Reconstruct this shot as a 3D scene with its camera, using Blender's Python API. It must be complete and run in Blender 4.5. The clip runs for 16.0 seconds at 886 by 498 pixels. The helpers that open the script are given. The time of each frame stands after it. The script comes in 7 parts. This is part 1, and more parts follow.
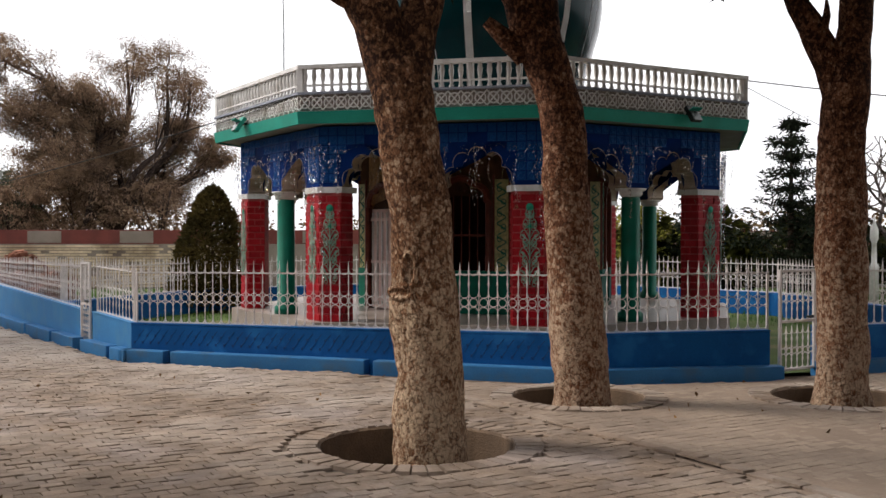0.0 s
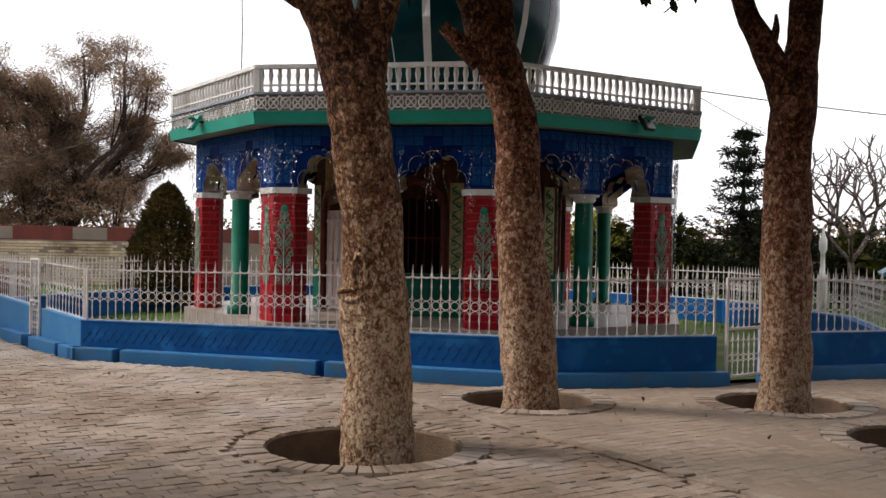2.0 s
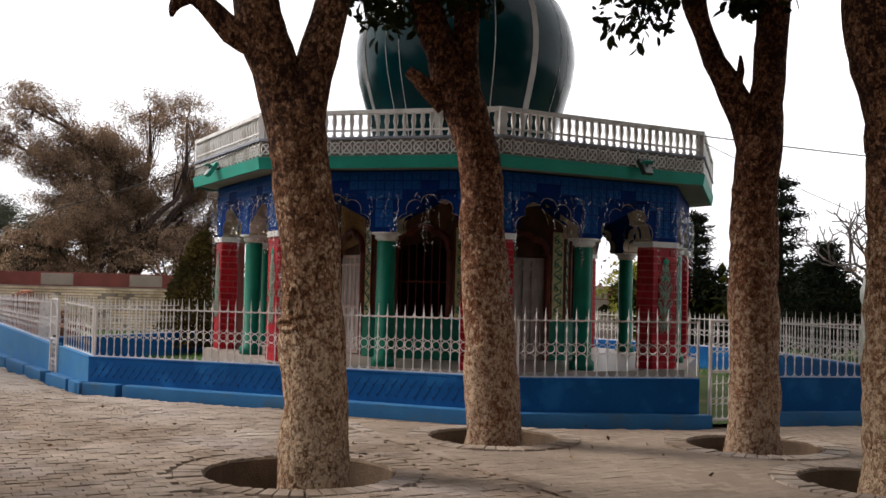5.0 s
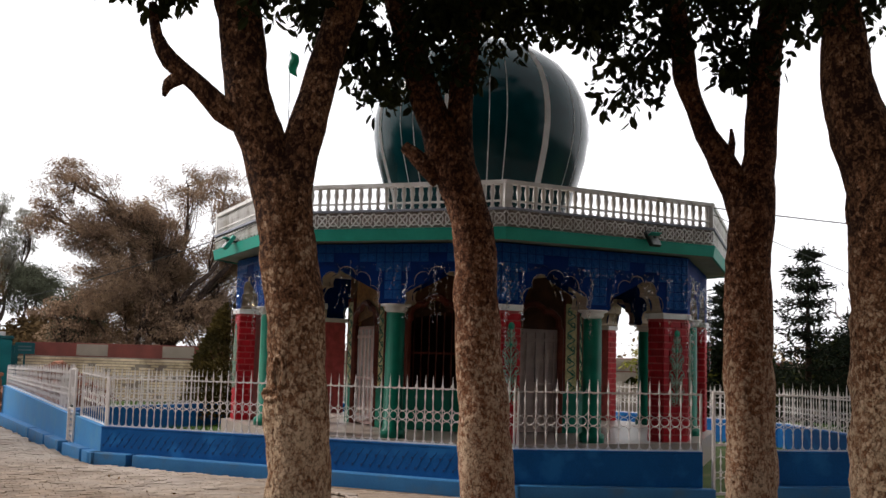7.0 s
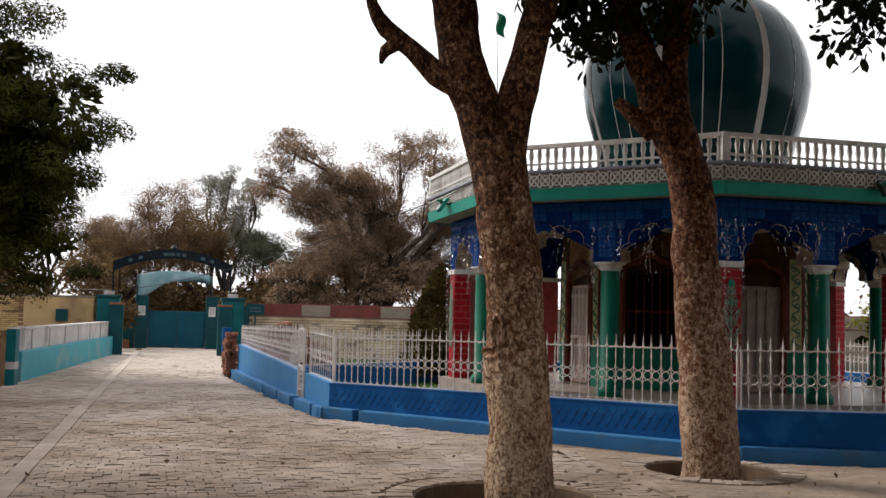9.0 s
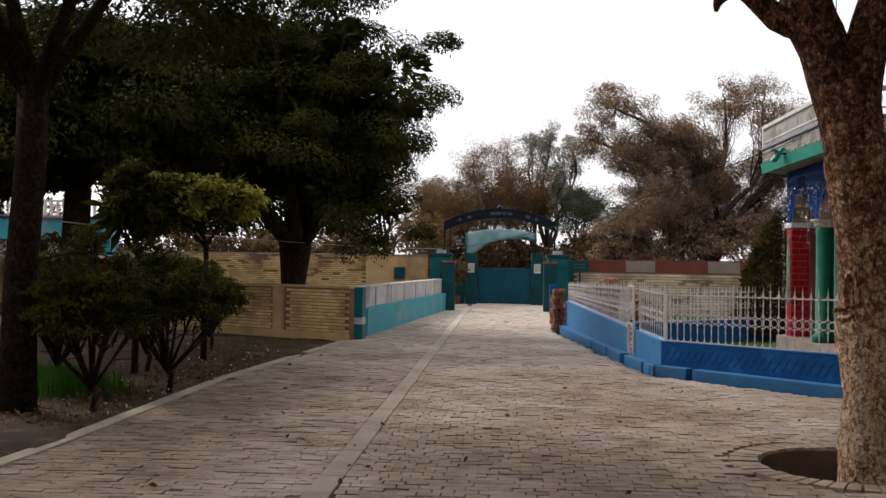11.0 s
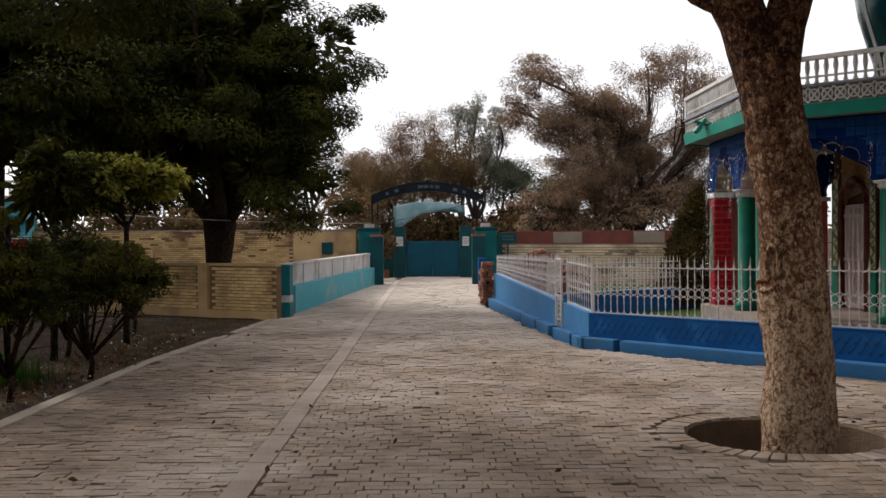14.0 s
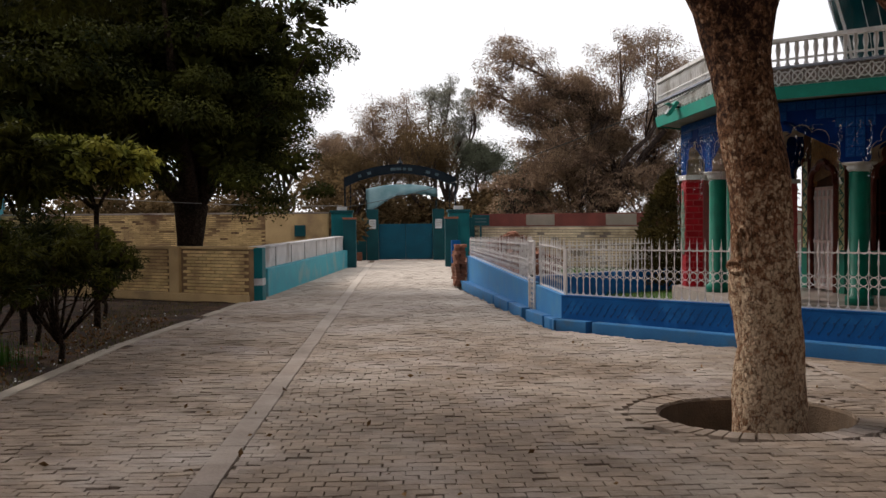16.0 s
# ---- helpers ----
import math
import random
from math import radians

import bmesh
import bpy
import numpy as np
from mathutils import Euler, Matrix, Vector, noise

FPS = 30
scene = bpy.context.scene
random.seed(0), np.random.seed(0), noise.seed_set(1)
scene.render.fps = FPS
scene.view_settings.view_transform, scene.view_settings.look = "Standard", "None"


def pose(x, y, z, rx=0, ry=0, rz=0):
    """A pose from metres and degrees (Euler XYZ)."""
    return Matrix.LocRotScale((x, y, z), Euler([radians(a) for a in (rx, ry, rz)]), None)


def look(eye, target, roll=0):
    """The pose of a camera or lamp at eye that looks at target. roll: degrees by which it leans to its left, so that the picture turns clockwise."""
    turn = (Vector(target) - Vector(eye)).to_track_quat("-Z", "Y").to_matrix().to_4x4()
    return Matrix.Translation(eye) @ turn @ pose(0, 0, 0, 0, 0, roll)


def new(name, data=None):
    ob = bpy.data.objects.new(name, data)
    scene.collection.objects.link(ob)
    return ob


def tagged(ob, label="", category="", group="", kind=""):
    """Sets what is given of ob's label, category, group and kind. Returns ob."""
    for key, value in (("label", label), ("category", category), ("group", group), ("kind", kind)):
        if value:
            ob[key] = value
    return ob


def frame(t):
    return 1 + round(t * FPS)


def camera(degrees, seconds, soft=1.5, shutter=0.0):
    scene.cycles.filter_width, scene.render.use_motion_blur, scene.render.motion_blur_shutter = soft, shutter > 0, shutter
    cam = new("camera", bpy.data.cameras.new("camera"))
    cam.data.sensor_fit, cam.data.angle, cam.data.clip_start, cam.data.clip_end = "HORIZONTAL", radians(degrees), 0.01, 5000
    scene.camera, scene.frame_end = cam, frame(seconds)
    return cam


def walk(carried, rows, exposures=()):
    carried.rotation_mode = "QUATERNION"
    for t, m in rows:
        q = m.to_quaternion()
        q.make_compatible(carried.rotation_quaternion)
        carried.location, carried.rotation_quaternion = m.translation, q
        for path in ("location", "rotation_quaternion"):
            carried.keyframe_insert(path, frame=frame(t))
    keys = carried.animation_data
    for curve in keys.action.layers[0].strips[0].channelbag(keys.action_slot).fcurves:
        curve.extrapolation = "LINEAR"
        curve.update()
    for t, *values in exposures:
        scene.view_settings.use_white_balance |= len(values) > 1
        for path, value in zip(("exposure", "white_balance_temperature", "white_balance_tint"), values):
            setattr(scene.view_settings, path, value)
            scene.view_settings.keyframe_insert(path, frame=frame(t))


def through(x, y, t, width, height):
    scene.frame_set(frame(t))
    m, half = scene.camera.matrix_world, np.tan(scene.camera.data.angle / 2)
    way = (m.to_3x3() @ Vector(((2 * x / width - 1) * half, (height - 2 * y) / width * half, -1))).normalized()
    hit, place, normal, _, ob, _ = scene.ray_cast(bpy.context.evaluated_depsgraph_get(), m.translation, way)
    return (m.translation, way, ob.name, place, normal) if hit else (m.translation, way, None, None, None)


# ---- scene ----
cam = camera(46.58, 16.0)
ROWS = [
    (0, 1.055, 0.83, 1.566, 89.12, -0.05, 4.4),
    (0.5, 1.106, 0.812, 1.596, 88.72, 0.62, 4.69),
    (1, 1.167, 0.795, 1.589, 90.04, -0.48, 4.44),
    (1.5, 1.146, 0.8, 1.599, 90.56, -0.68, 0.08),
    (2, 1.12, 0.782, 1.57, 89.29, -1.1, 2.13),
    (2.5, 1.18, 0.785, 1.563, 88.21, -0.23, 0.93),
    (3, 1.252, 0.778, 1.588, 88.82, 1.27, 2.39),
    (3.2, 1.335, 0.751, 1.622, 91.37, 2.08, 3.89),
    (5.3, 2.475, 0.6, 1.409, 92.73, -1.96, 7.25),
    (5.5, 2.606, 0.567, 1.408, 94.01, -0.17, 9.61),
    (6, 2.793, 0.605, 1.414, 93.52, -0.82, 6.23),
    (6.5, 2.792, 0.608, 1.428, 96.38, -1.51, 6.03),
    (7, 2.801, 0.587, 1.424, 96.21, -1.62, 9.42),
    (7.5, 2.786, 0.593, 1.422, 95.06, -2.29, 7.28),
    (8, 2.777, 0.605, 1.417, 94.41, -1.6, 9.57),
    (8.5, 2.751, 0.6, 1.425, 94.52, -1.37, 15.33),
    (9, 2.738, 0.565, 1.414, 93.68, -1.34, 21.02),
    (9.5, 2.719, 0.515, 1.411, 93.83, -1.25, 26.57),
    (10, 2.664, 0.511, 1.41, 92.04, -1.31, 34.42),
    (10.2, 2.645, 0.509, 1.413, 91.64, -1.37, 36.84),
    (12.3, 2.592, 0.611, 1.505, 89.61, -0.2, 39.15),
    (12.5, 2.584, 0.616, 1.506, 88.81, 0.42, 37.41),
    (13, 2.592, 0.608, 1.507, 89.18, 0.85, 35.43),
    (13.5, 2.577, 0.63, 1.509, 89.24, 0.89, 35.49),
    (14, 2.576, 0.625, 1.507, 89.3, 0.36, 34.75),
    (14.5, 2.564, 0.644, 1.506, 88.19, 0.54, 36.29),
    (15, 2.568, 0.641, 1.505, 88.46, 0.32, 35.44),
    (15.5, 2.571, 0.636, 1.507, 88.85, 0.55, 35.31),
    (16, 2.571, 0.629, 1.506, 88.32, 0.46, 33.24),
]
EXPOSURES = [(0.0, 0.25), (6.0, 0.26), (8.5, 0.31), (9.0, 0.22), (9.5, -0.03), (10.2, -0.10), (12.3, -0.10), (16.0, -0.09)]
walk(cam, [(t, pose(x, y, z, rx, ry, rz)) for t, x, y, z, rx, ry, rz in ROWS], EXPOSURES)

# ---- world and light ----
world = bpy.data.worlds.new("overcast_sky")
scene.world = world
world.use_nodes = True
wn, wl = world.node_tree.nodes, world.node_tree.links
sky = wn.new("ShaderNodeTexSky")
sky.sky_type = "NISHITA"
sky.sun_disc = False
sky.sun_elevation, sky.sun_rotation = radians(40), radians(-82)
sky.dust_density, sky.air_density, sky.ozone_density = 2.0, 1.0, 1.0
sat = wn.new("ShaderNodeHueSaturation")
sat.inputs["Saturation"].default_value = 0.12
wl.new(sky.outputs["Color"], sat.inputs["Color"])
cloud = wn.new("ShaderNodeMix")          # the even cloud cover over the sky
cloud.data_type = "RGBA"
cloud.inputs["Factor"].default_value = 0.75
cloud.inputs["B"].default_value = (7.6, 7.5, 7.75, 1)
wl.new(sat.outputs["Color"], cloud.inputs["A"])
wl.new(cloud.outputs["Result"], wn["Background"].inputs["Color"])
wn["Background"].inputs["Strength"].default_value = 0.165

sun = new("sun", bpy.data.lights.new("sun", "SUN"))
sun.data.energy, sun.data.angle, sun.data.color = 2.9, radians(18), (1.0, 0.93, 0.85)
sun.matrix_basis = look((-30, 19.5, 25.4), (0, 15, 0))


# ---- materials ----
def mat(name, color, color2=None, rough=0.7, metal=0.0, scale=3.0, fine=60.0, bump=0.15, vary=0.0, island=0.0, stain=None, stain_scale=1.2, spec=0.22, coat=0.0):
    m = bpy.data.materials.new(name)
    m.use_nodes = True
    n, l = m.node_tree.nodes, m.node_tree.links
    b = n["Principled BSDF"]
    b.inputs["Roughness"].default_value = rough
    b.inputs["Metallic"].default_value = metal
    b.inputs["Specular IOR Level"].default_value = spec
    b.inputs["Coat Weight"].default_value = coat
    geo = n.new("ShaderNodeNewGeometry")
    big, small = n.new("ShaderNodeTexNoise"), n.new("ShaderNodeTexNoise")
    for tex, s, d in ((big, scale, 5), (small, fine, 3)):
        tex.inputs["Scale"].default_value = s
        tex.inputs["Detail"].default_value = d
        l.new(geo.outputs["Position"], tex.inputs["Vector"])
    c2 = color2 or tuple(min(1, c * 0.65) for c in color)
    ramp = n.new("ShaderNodeValToRGB")
    ramp.color_ramp.elements[0].position, ramp.color_ramp.elements[1].position = 0.35, 0.68
    ramp.color_ramp.elements[0].color, ramp.color_ramp.elements[1].color = (*c2, 1), (*color, 1)
    l.new(big.outputs["Fac"], ramp.inputs["Fac"])
    out = ramp.outputs["Color"]
    grain = n.new("ShaderNodeMapRange")
    grain.inputs["To Min"].default_value, grain.inputs["To Max"].default_value = 0.78, 1.18
    l.new(small.outputs["Fac"], grain.inputs["Value"])
    mul = n.new("ShaderNodeMix")
    mul.data_type, mul.blend_type = "RGBA", "MULTIPLY"
    mul.inputs["Factor"].default_value = 1.0
    l.new(out, mul.inputs["A"])
    l.new(grain.outputs["Result"], mul.inputs["B"])
    out = mul.outputs["Result"]
    if stain:
        st = n.new("ShaderNodeTexNoise")
        st.inputs["Scale"].default_value, st.inputs["Detail"].default_value = stain_scale, 7
        l.new(geo.outputs["Position"], st.inputs["Vector"])
        sr = n.new("ShaderNodeValToRGB")
        sr.color_ramp.elements[0].position, sr.color_ramp.elements[1].position = 0.52, 0.66
        l.new(st.outputs["Fac"], sr.inputs["Fac"])
        mx = n.new("ShaderNodeMix")
        mx.data_type = "RGBA"
        l.new(sr.outputs["Color"], mx.inputs["Factor"])
        l.new(out, mx.inputs["A"])
        mx.inputs["B"].default_value = (*stain, 1)
        out = mx.outputs["Result"]
    if vary or island:
        src = n.new("ShaderNodeObjectInfo").outputs["Random"] if vary else geo.outputs["Random Per Island"]
        hv = n.new("ShaderNodeMapRange")
        a = vary or island
        hv.inputs["To Min"].default_value, hv.inputs["To Max"].default_value = 1 - a, 1 + a
        l.new(src, hv.inputs["Value"])
        mv = n.new("ShaderNodeMix")
        mv.data_type, mv.blend_type = "RGBA", "MULTIPLY"
        mv.inputs["Factor"].default_value = 1.0
        l.new(out, mv.inputs["A"])
        l.new(hv.outputs["Result"], mv.inputs["B"])
        out = mv.outputs["Result"]
    l.new(out, b.inputs["Base Color"])
    rr = n.new("ShaderNodeMapRange")
    rr.inputs["To Min"].default_value, rr.inputs["To Max"].default_value = max(0.03, rough - 0.12), min(1, rough + 0.12)
    l.new(big.outputs["Fac"], rr.inputs["Value"])
    l.new(rr.outputs["Result"], b.inputs["Roughness"])
    if bump:
        bp = n.new("ShaderNodeBump")
        bp.inputs["Strength"].default_value, bp.inputs["Distance"].default_value = bump, 0.02
        l.new(small.outputs["Fac"], bp.inputs["Height"])
        l.new(bp.outputs["Normal"], b.inputs["Normal"])
    return m


def bark_material(name, dark, mid, pale, shift=0.0, plates=34.0, low=False):
    """Flaking bark: small plates of uneven tone, dark cracks between them, broad pale and brown zones."""
    m = bpy.data.materials.new(name)
    m.use_nodes = True
    n, l = m.node_tree.nodes, m.node_tree.links
    b = n["Principled BSDF"]
    b.inputs["Roughness"].default_value = 0.92
    b.inputs["Specular IOR Level"].default_value = 0.12
    geo = n.new("ShaderNodeNewGeometry")
    mp = n.new("ShaderNodeMapping")
    mp.inputs["Scale"].default_value = (1, 1, 0.78)
    l.new(geo.outputs["Position"], mp.inputs["Vector"])

    def noise_of(scale, detail=6, rough=0.65, warp=0.0):
        no = n.new("ShaderNodeTexNoise")
        no.inputs["Scale"].default_value, no.inputs["Detail"].default_value, no.inputs["Roughness"].default_value = scale, detail, rough
        no.inputs["Distortion"].default_value = warp
        l.new(mp.outputs["Vector"], no.inputs["Vector"])
        return no

    def calc(op, a, b_, c=None):
        x = n.new("ShaderNodeMath")
        x.operation = op
        for k, v in enumerate((a, b_, c)):
            if v is None:
                continue
            if isinstance(v, (int, float)):
                x.inputs[k].default_value = v
            else:
                l.new(v, x.inputs[k])
        return x.outputs["Value"]

    def span(v, a, b_, lo=0.0, hi=1.0):
        r = n.new("ShaderNodeMapRange")
        r.interpolation_type = "SMOOTHSTEP"
        for key, val in (("From Min", a), ("From Max", b_), ("To Min", lo), ("To Max", hi)):
            r.inputs[key].default_value = val
        l.new(v, r.inputs["Value"])
        return r.outputs["Result"]
    jit = n.new("ShaderNodeVectorMath")
    jit.operation = "MULTIPLY_ADD"
    jit.inputs[1].default_value = (0.07, 0.07, 0.07)
    l.new(noise_of(14, 4).outputs["Color"], jit.inputs[0])
    l.new(mp.outputs["Vector"], jit.inputs[2])
    cell, edge = n.new("ShaderNodeTexVoronoi"), n.new("ShaderNodeTexVoronoi")
    edge.feature = "DISTANCE_TO_EDGE"
    for v in (cell, edge):
        v.inputs["Scale"].default_value = plates
        l.new(jit.outputs["Vector"], v.inputs["Vector"])
    sep = n.new("ShaderNodeSeparateColor")
    l.new(cell.outputs["Color"], sep.inputs["Color"])
    fine, patch, broad = noise_of(62, 5, 0.7), noise_of(25, 6, 0.7, 0.5), noise_of(3.2, 4)
    tone = calc("MULTIPLY_ADD", sep.outputs["Red"], 0.30, -0.15)
    tone = calc("ADD", tone, calc("MULTIPLY_ADD", fine.outputs["Fac"], 0.75, -0.375))
    tone = calc("ADD", tone, calc("MULTIPLY_ADD", patch.outputs["Fac"], 0.8, -0.40))
    tone = calc("ADD", tone, calc("MULTIPLY_ADD", broad.outputs["Fac"], 0.6, -0.30))
    tone = calc("ADD", tone, 0.5 + shift)
    if low:     # bark tone runs from paler at the foot to darker up the limbs
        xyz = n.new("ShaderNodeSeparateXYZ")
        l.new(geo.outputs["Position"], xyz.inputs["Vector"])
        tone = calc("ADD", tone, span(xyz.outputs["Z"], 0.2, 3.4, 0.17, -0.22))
    ramp = n.new("ShaderNodeValToRGB")
    cr = ramp.color_ramp
    cr.elements[0].position, cr.elements[0].color = 0.26, (*dark, 1)
    cr.elements[1].position, cr.elements[1].color = 0.84, (*pale, 1)
    for pos, c in ((0.42, tuple(x * 0.62 for x in mid)), (0.54, mid), (0.68, tuple(0.55 * x + 0.45 * y for x, y in zip(mid, pale)))):
        e = cr.elements.new(pos)
        e.color = (*c, 1)
    l.new(tone, ramp.inputs["Fac"])
    crack = span(edge.outputs["Distance"], 0.0, 0.15, 0.7, 0.0)
    crack = calc("MULTIPLY", crack, span(patch.outputs["Fac"], 0.66, 0.40))
    mx = n.new("ShaderNodeMix")
    mx.data_type = "RGBA"
    l.new(crack, mx.inputs["Factor"])
    l.new(ramp.outputs["Color"], mx.inputs["A"])
    mx.inputs["B"].default_value = (*dark, 1)
    l.new(mx.outputs["Result"], b.inputs["Base Color"])
    height = calc("ADD", calc("MULTIPLY", tone, 0.9), calc("MULTIPLY", crack, -0.7))
    bp = n.new("ShaderNodeBump")
    bp.inputs["Strength"].default_value, bp.inputs["Distance"].default_value = 1.0, 0.030
    l.new(height, bp.inputs["Height"])
    lumps = n.new("ShaderNodeBump")
    lumps.inputs["Strength"].default_value, lumps.inputs["Distance"].default_value = 0.9, 0.10
    l.new(noise_of(8, 3, 0.5, 0.4).outputs["Fac"], lumps.inputs["Height"])
    l.new(lumps.outputs["Normal"], bp.inputs["Normal"])
    l.new(bp.outputs["Normal"], b.inputs["Normal"])
    return m


def leaf_material(name, color, color2, through=0.25):
    m = mat(name, color, color2, rough=0.75, scale=1.3, fine=25, bump=0.0, island=0.4, spec=0.05)
    n, l = m.node_tree.nodes, m.node_tree.links
    b = n["Principled BSDF"]
    tr = n.new("ShaderNodeBsdfTranslucent")
    l.new(b.inputs["Base Color"].links[0].from_socket, tr.inputs["Color"])
    mix = n.new("ShaderNodeMixShader")
    mix.inputs["Fac"].default_value = through
    l.new(b.outputs["BSDF"], mix.inputs[1])
    l.new(tr.outputs["BSDF"], mix.inputs[2])
    l.new(mix.outputs["Shader"], n["Material Output"].inputs["Surface"])
    return m


BLUE = mat("blue_wall_paint", (0.006, 0.094, 0.295), (0.005, 0.074, 0.24), rough=0.55, scale=2.2, bump=0.12, stain=(0.014, 0.13, 0.36), stain_scale=3, spec=0.12)
# dusty wall blue, made paler for the light on the lane-facing walls
BLUE_LIT = mat("dusty_lit_blue_paint", (0.06, 0.235, 0.48), (0.045, 0.19, 0.41), rough=0.6, scale=2.0, bump=0.12, stain=(0.07, 0.22, 0.40), stain_scale=2.5, spec=0.15)
BLUE_STEP = mat("faded_blue_paint", (0.045, 0.195, 0.42), (0.03, 0.15, 0.35), rough=0.55, scale=2.5, stain=(0.06, 0.15, 0.27), stain_scale=4)
TILE_BLUE = mat("glazed_blue_tile", (0.003, 0.038, 0.20), (0.0025, 0.028, 0.15), rough=0.5, scale=2, bump=0.04, vary=0.05, spec=0.1)
TILE_MOTIF = mat("pale_blue_tile_motif", (0.009, 0.080, 0.28), (0.006, 0.058, 0.22), rough=0.5, scale=9, bump=0.03, spec=0.1)
FRIEZE_BLUE = mat("deep_blue_paint", (0.003, 0.028, 0.16), (0.003, 0.020, 0.11), rough=0.7, scale=4, bump=0.05, spec=0.05)
RED = mat("glossy_red_brick_paint", (0.40, 0.006, 0.014), (0.29, 0.004, 0.010), rough=0.38, scale=8, bump=0.2, vary=0.18)
MORTAR_RED = mat("pinkish_mortar_paint", (0.52, 0.09, 0.09), rough=0.6, scale=9)
WHITE = mat("white_lime_paint", (0.78, 0.76, 0.74), (0.62, 0.60, 0.58), rough=0.6, scale=3, bump=0.12, stain=(0.45, 0.42, 0.38), stain_scale=2.5)
FENCE_WHITE = mat("white_enamel_on_iron", (0.76, 0.70, 0.68), (0.60, 0.55, 0.53), rough=0.4, scale=5, bump=0.1)
GREEN_TRIM = mat("sea_green_paint", (0.018, 0.30, 0.225), (0.014, 0.24, 0.18), rough=0.5, scale=3, bump=0.08)
GREEN = mat("emerald_green_paint", (0.003, 0.16, 0.10), (0.003, 0.115, 0.072), rough=0.35, scale=4, bump=0.06)
DOME_GREEN = mat("dark_green_dome_enamel", (0.0008, 0.020, 0.023), (0.0006, 0.013, 0.016), rough=0.14, scale=2.5, bump=0.0, spec=0.13)
BEIGE = mat("buff_plaster", (0.50, 0.41, 0.32), (0.34, 0.26, 0.19), rough=0.75, scale=4)
SOFFIT = mat("grey_soffit_plaster", (0.36, 0.32, 0.28), (0.26, 0.235, 0.20), rough=0.8, scale=2.5)
FLOOR = mat("grey_floor_tile", (0.40, 0.33, 0.29), (0.29, 0.235, 0.205), rough=0.35, scale=3)
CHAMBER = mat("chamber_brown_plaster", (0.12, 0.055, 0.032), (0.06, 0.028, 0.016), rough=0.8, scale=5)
# the chamber's inner shade, put into a near-black colour
DARK = mat("painted_interior_shade", (0.05, 0.022, 0.018), rough=0.8)
BROWN_WOOD = mat("reddish_brown_wood", (0.17, 0.038, 0.022), (0.09, 0.02, 0.012), rough=0.5, scale=6)
DOOR_PINK = mat("pale_pink_painted_door", (0.68, 0.51, 0.46), (0.54, 0.39, 0.34), rough=0.55, scale=5)
DOOR_GREY = mat("dusty_grey_painted_door", (0.50, 0.41, 0.37), (0.36, 0.29, 0.26), rough=0.6, scale=5)
GOLDEN = mat("gilded_brown_relief", (0.50, 0.28, 0.10), (0.22, 0.10, 0.035), rough=0.4, scale=22, fine=80, bump=0.6)
GOLD_FOIL = mat("gold_tinsel", (0.75, 0.55, 0.28), rough=0.22, metal=1.0, scale=30, bump=0)
FLORAL = mat("yellow_green_floral_tile", (0.62, 0.53, 0.26), (0.30, 0.32, 0.14), rough=0.35, scale=20, fine=70)
MOTIF = mat("grey_green_floral_relief", (0.36, 0.42, 0.34), (0.16, 0.27, 0.20), rough=0.5, scale=18)
MOTIF_GREEN = mat("green_flower_relief", (0.015, 0.26, 0.16), rough=0.5, scale=12)
SILVER = mat("silver_tinsel", (0.85, 0.85, 0.88), rough=0.18, metal=1.0, scale=30, bump=0)
TEAL = mat("teal_gate_paint", (0.005, 0.125, 0.14), (0.004, 0.095, 0.11), rough=0.45, scale=2.5, bump=0.08)
TEAL_DARK = mat("dark_teal_metal_paint", (0.004, 0.06, 0.07), (0.003, 0.045, 0.055), rough=0.45, scale=2.5)
TEAL_PALE = mat("pale_teal_wall_paint", (0.06, 0.33, 0.39), (0.045, 0.27, 0.33), rough=0.6, scale=2.2, stain=(0.18, 0.3, 0.3))
GREY_WHITE = mat("weathered_white_paint", (0.56, 0.53, 0.52), (0.42, 0.40, 0.39), rough=0.75, scale=2.2, stain=(0.3, 0.27, 0.25))
YELLOW_BRICK = mat("yellow_washed_brick", (0.74, 0.53, 0.25), (0.58, 0.40, 0.18), rough=0.85, scale=2, vary=0.18, stain=(0.42, 0.27, 0.13), stain_scale=1.6)
YELLOW_BRICK_JOINED = mat("yellow_washed_brick_run", (0.66, 0.46, 0.22), (0.50, 0.34, 0.155), rough=0.85, scale=2, island=0.22, stain=(0.16, 0.09, 0.05), stain_scale=1.0)
YELLOW_PLASTER = mat("ochre_wall_wash", (0.55, 0.38, 0.19), (0.43, 0.29, 0.14), rough=0.85, scale=1.4, stain=(0.3, 0.2, 0.11))
MORTAR = mat("dusty_mortar", (0.24, 0.18, 0.135), (0.055, 0.040, 0.030), rough=0.95, scale=2.2, bump=0.4)
BRICK_RED = mat("weathered_red_brick", (0.25, 0.10, 0.06), (0.16, 0.07, 0.045), rough=0.9, scale=7, bump=0.4, vary=0.25)
BUFF_BRICK = mat("pale_buff_old_brick", (0.68, 0.54, 0.38), (0.50, 0.39, 0.27), rough=0.9, scale=2, island=0.14, stain=(0.36, 0.27, 0.18), stain_scale=1.2)
MAROON = mat("maroon_wall_wash", (0.20, 0.055, 0.045), (0.13, 0.04, 0.033), rough=0.85, scale=1.5)
GREY_PLASTER = mat("grey_plaster", (0.30, 0.25, 0.21), (0.22, 0.18, 0.15), rough=0.9, scale=1.3, stain=(0.16, 0.12, 0.1))
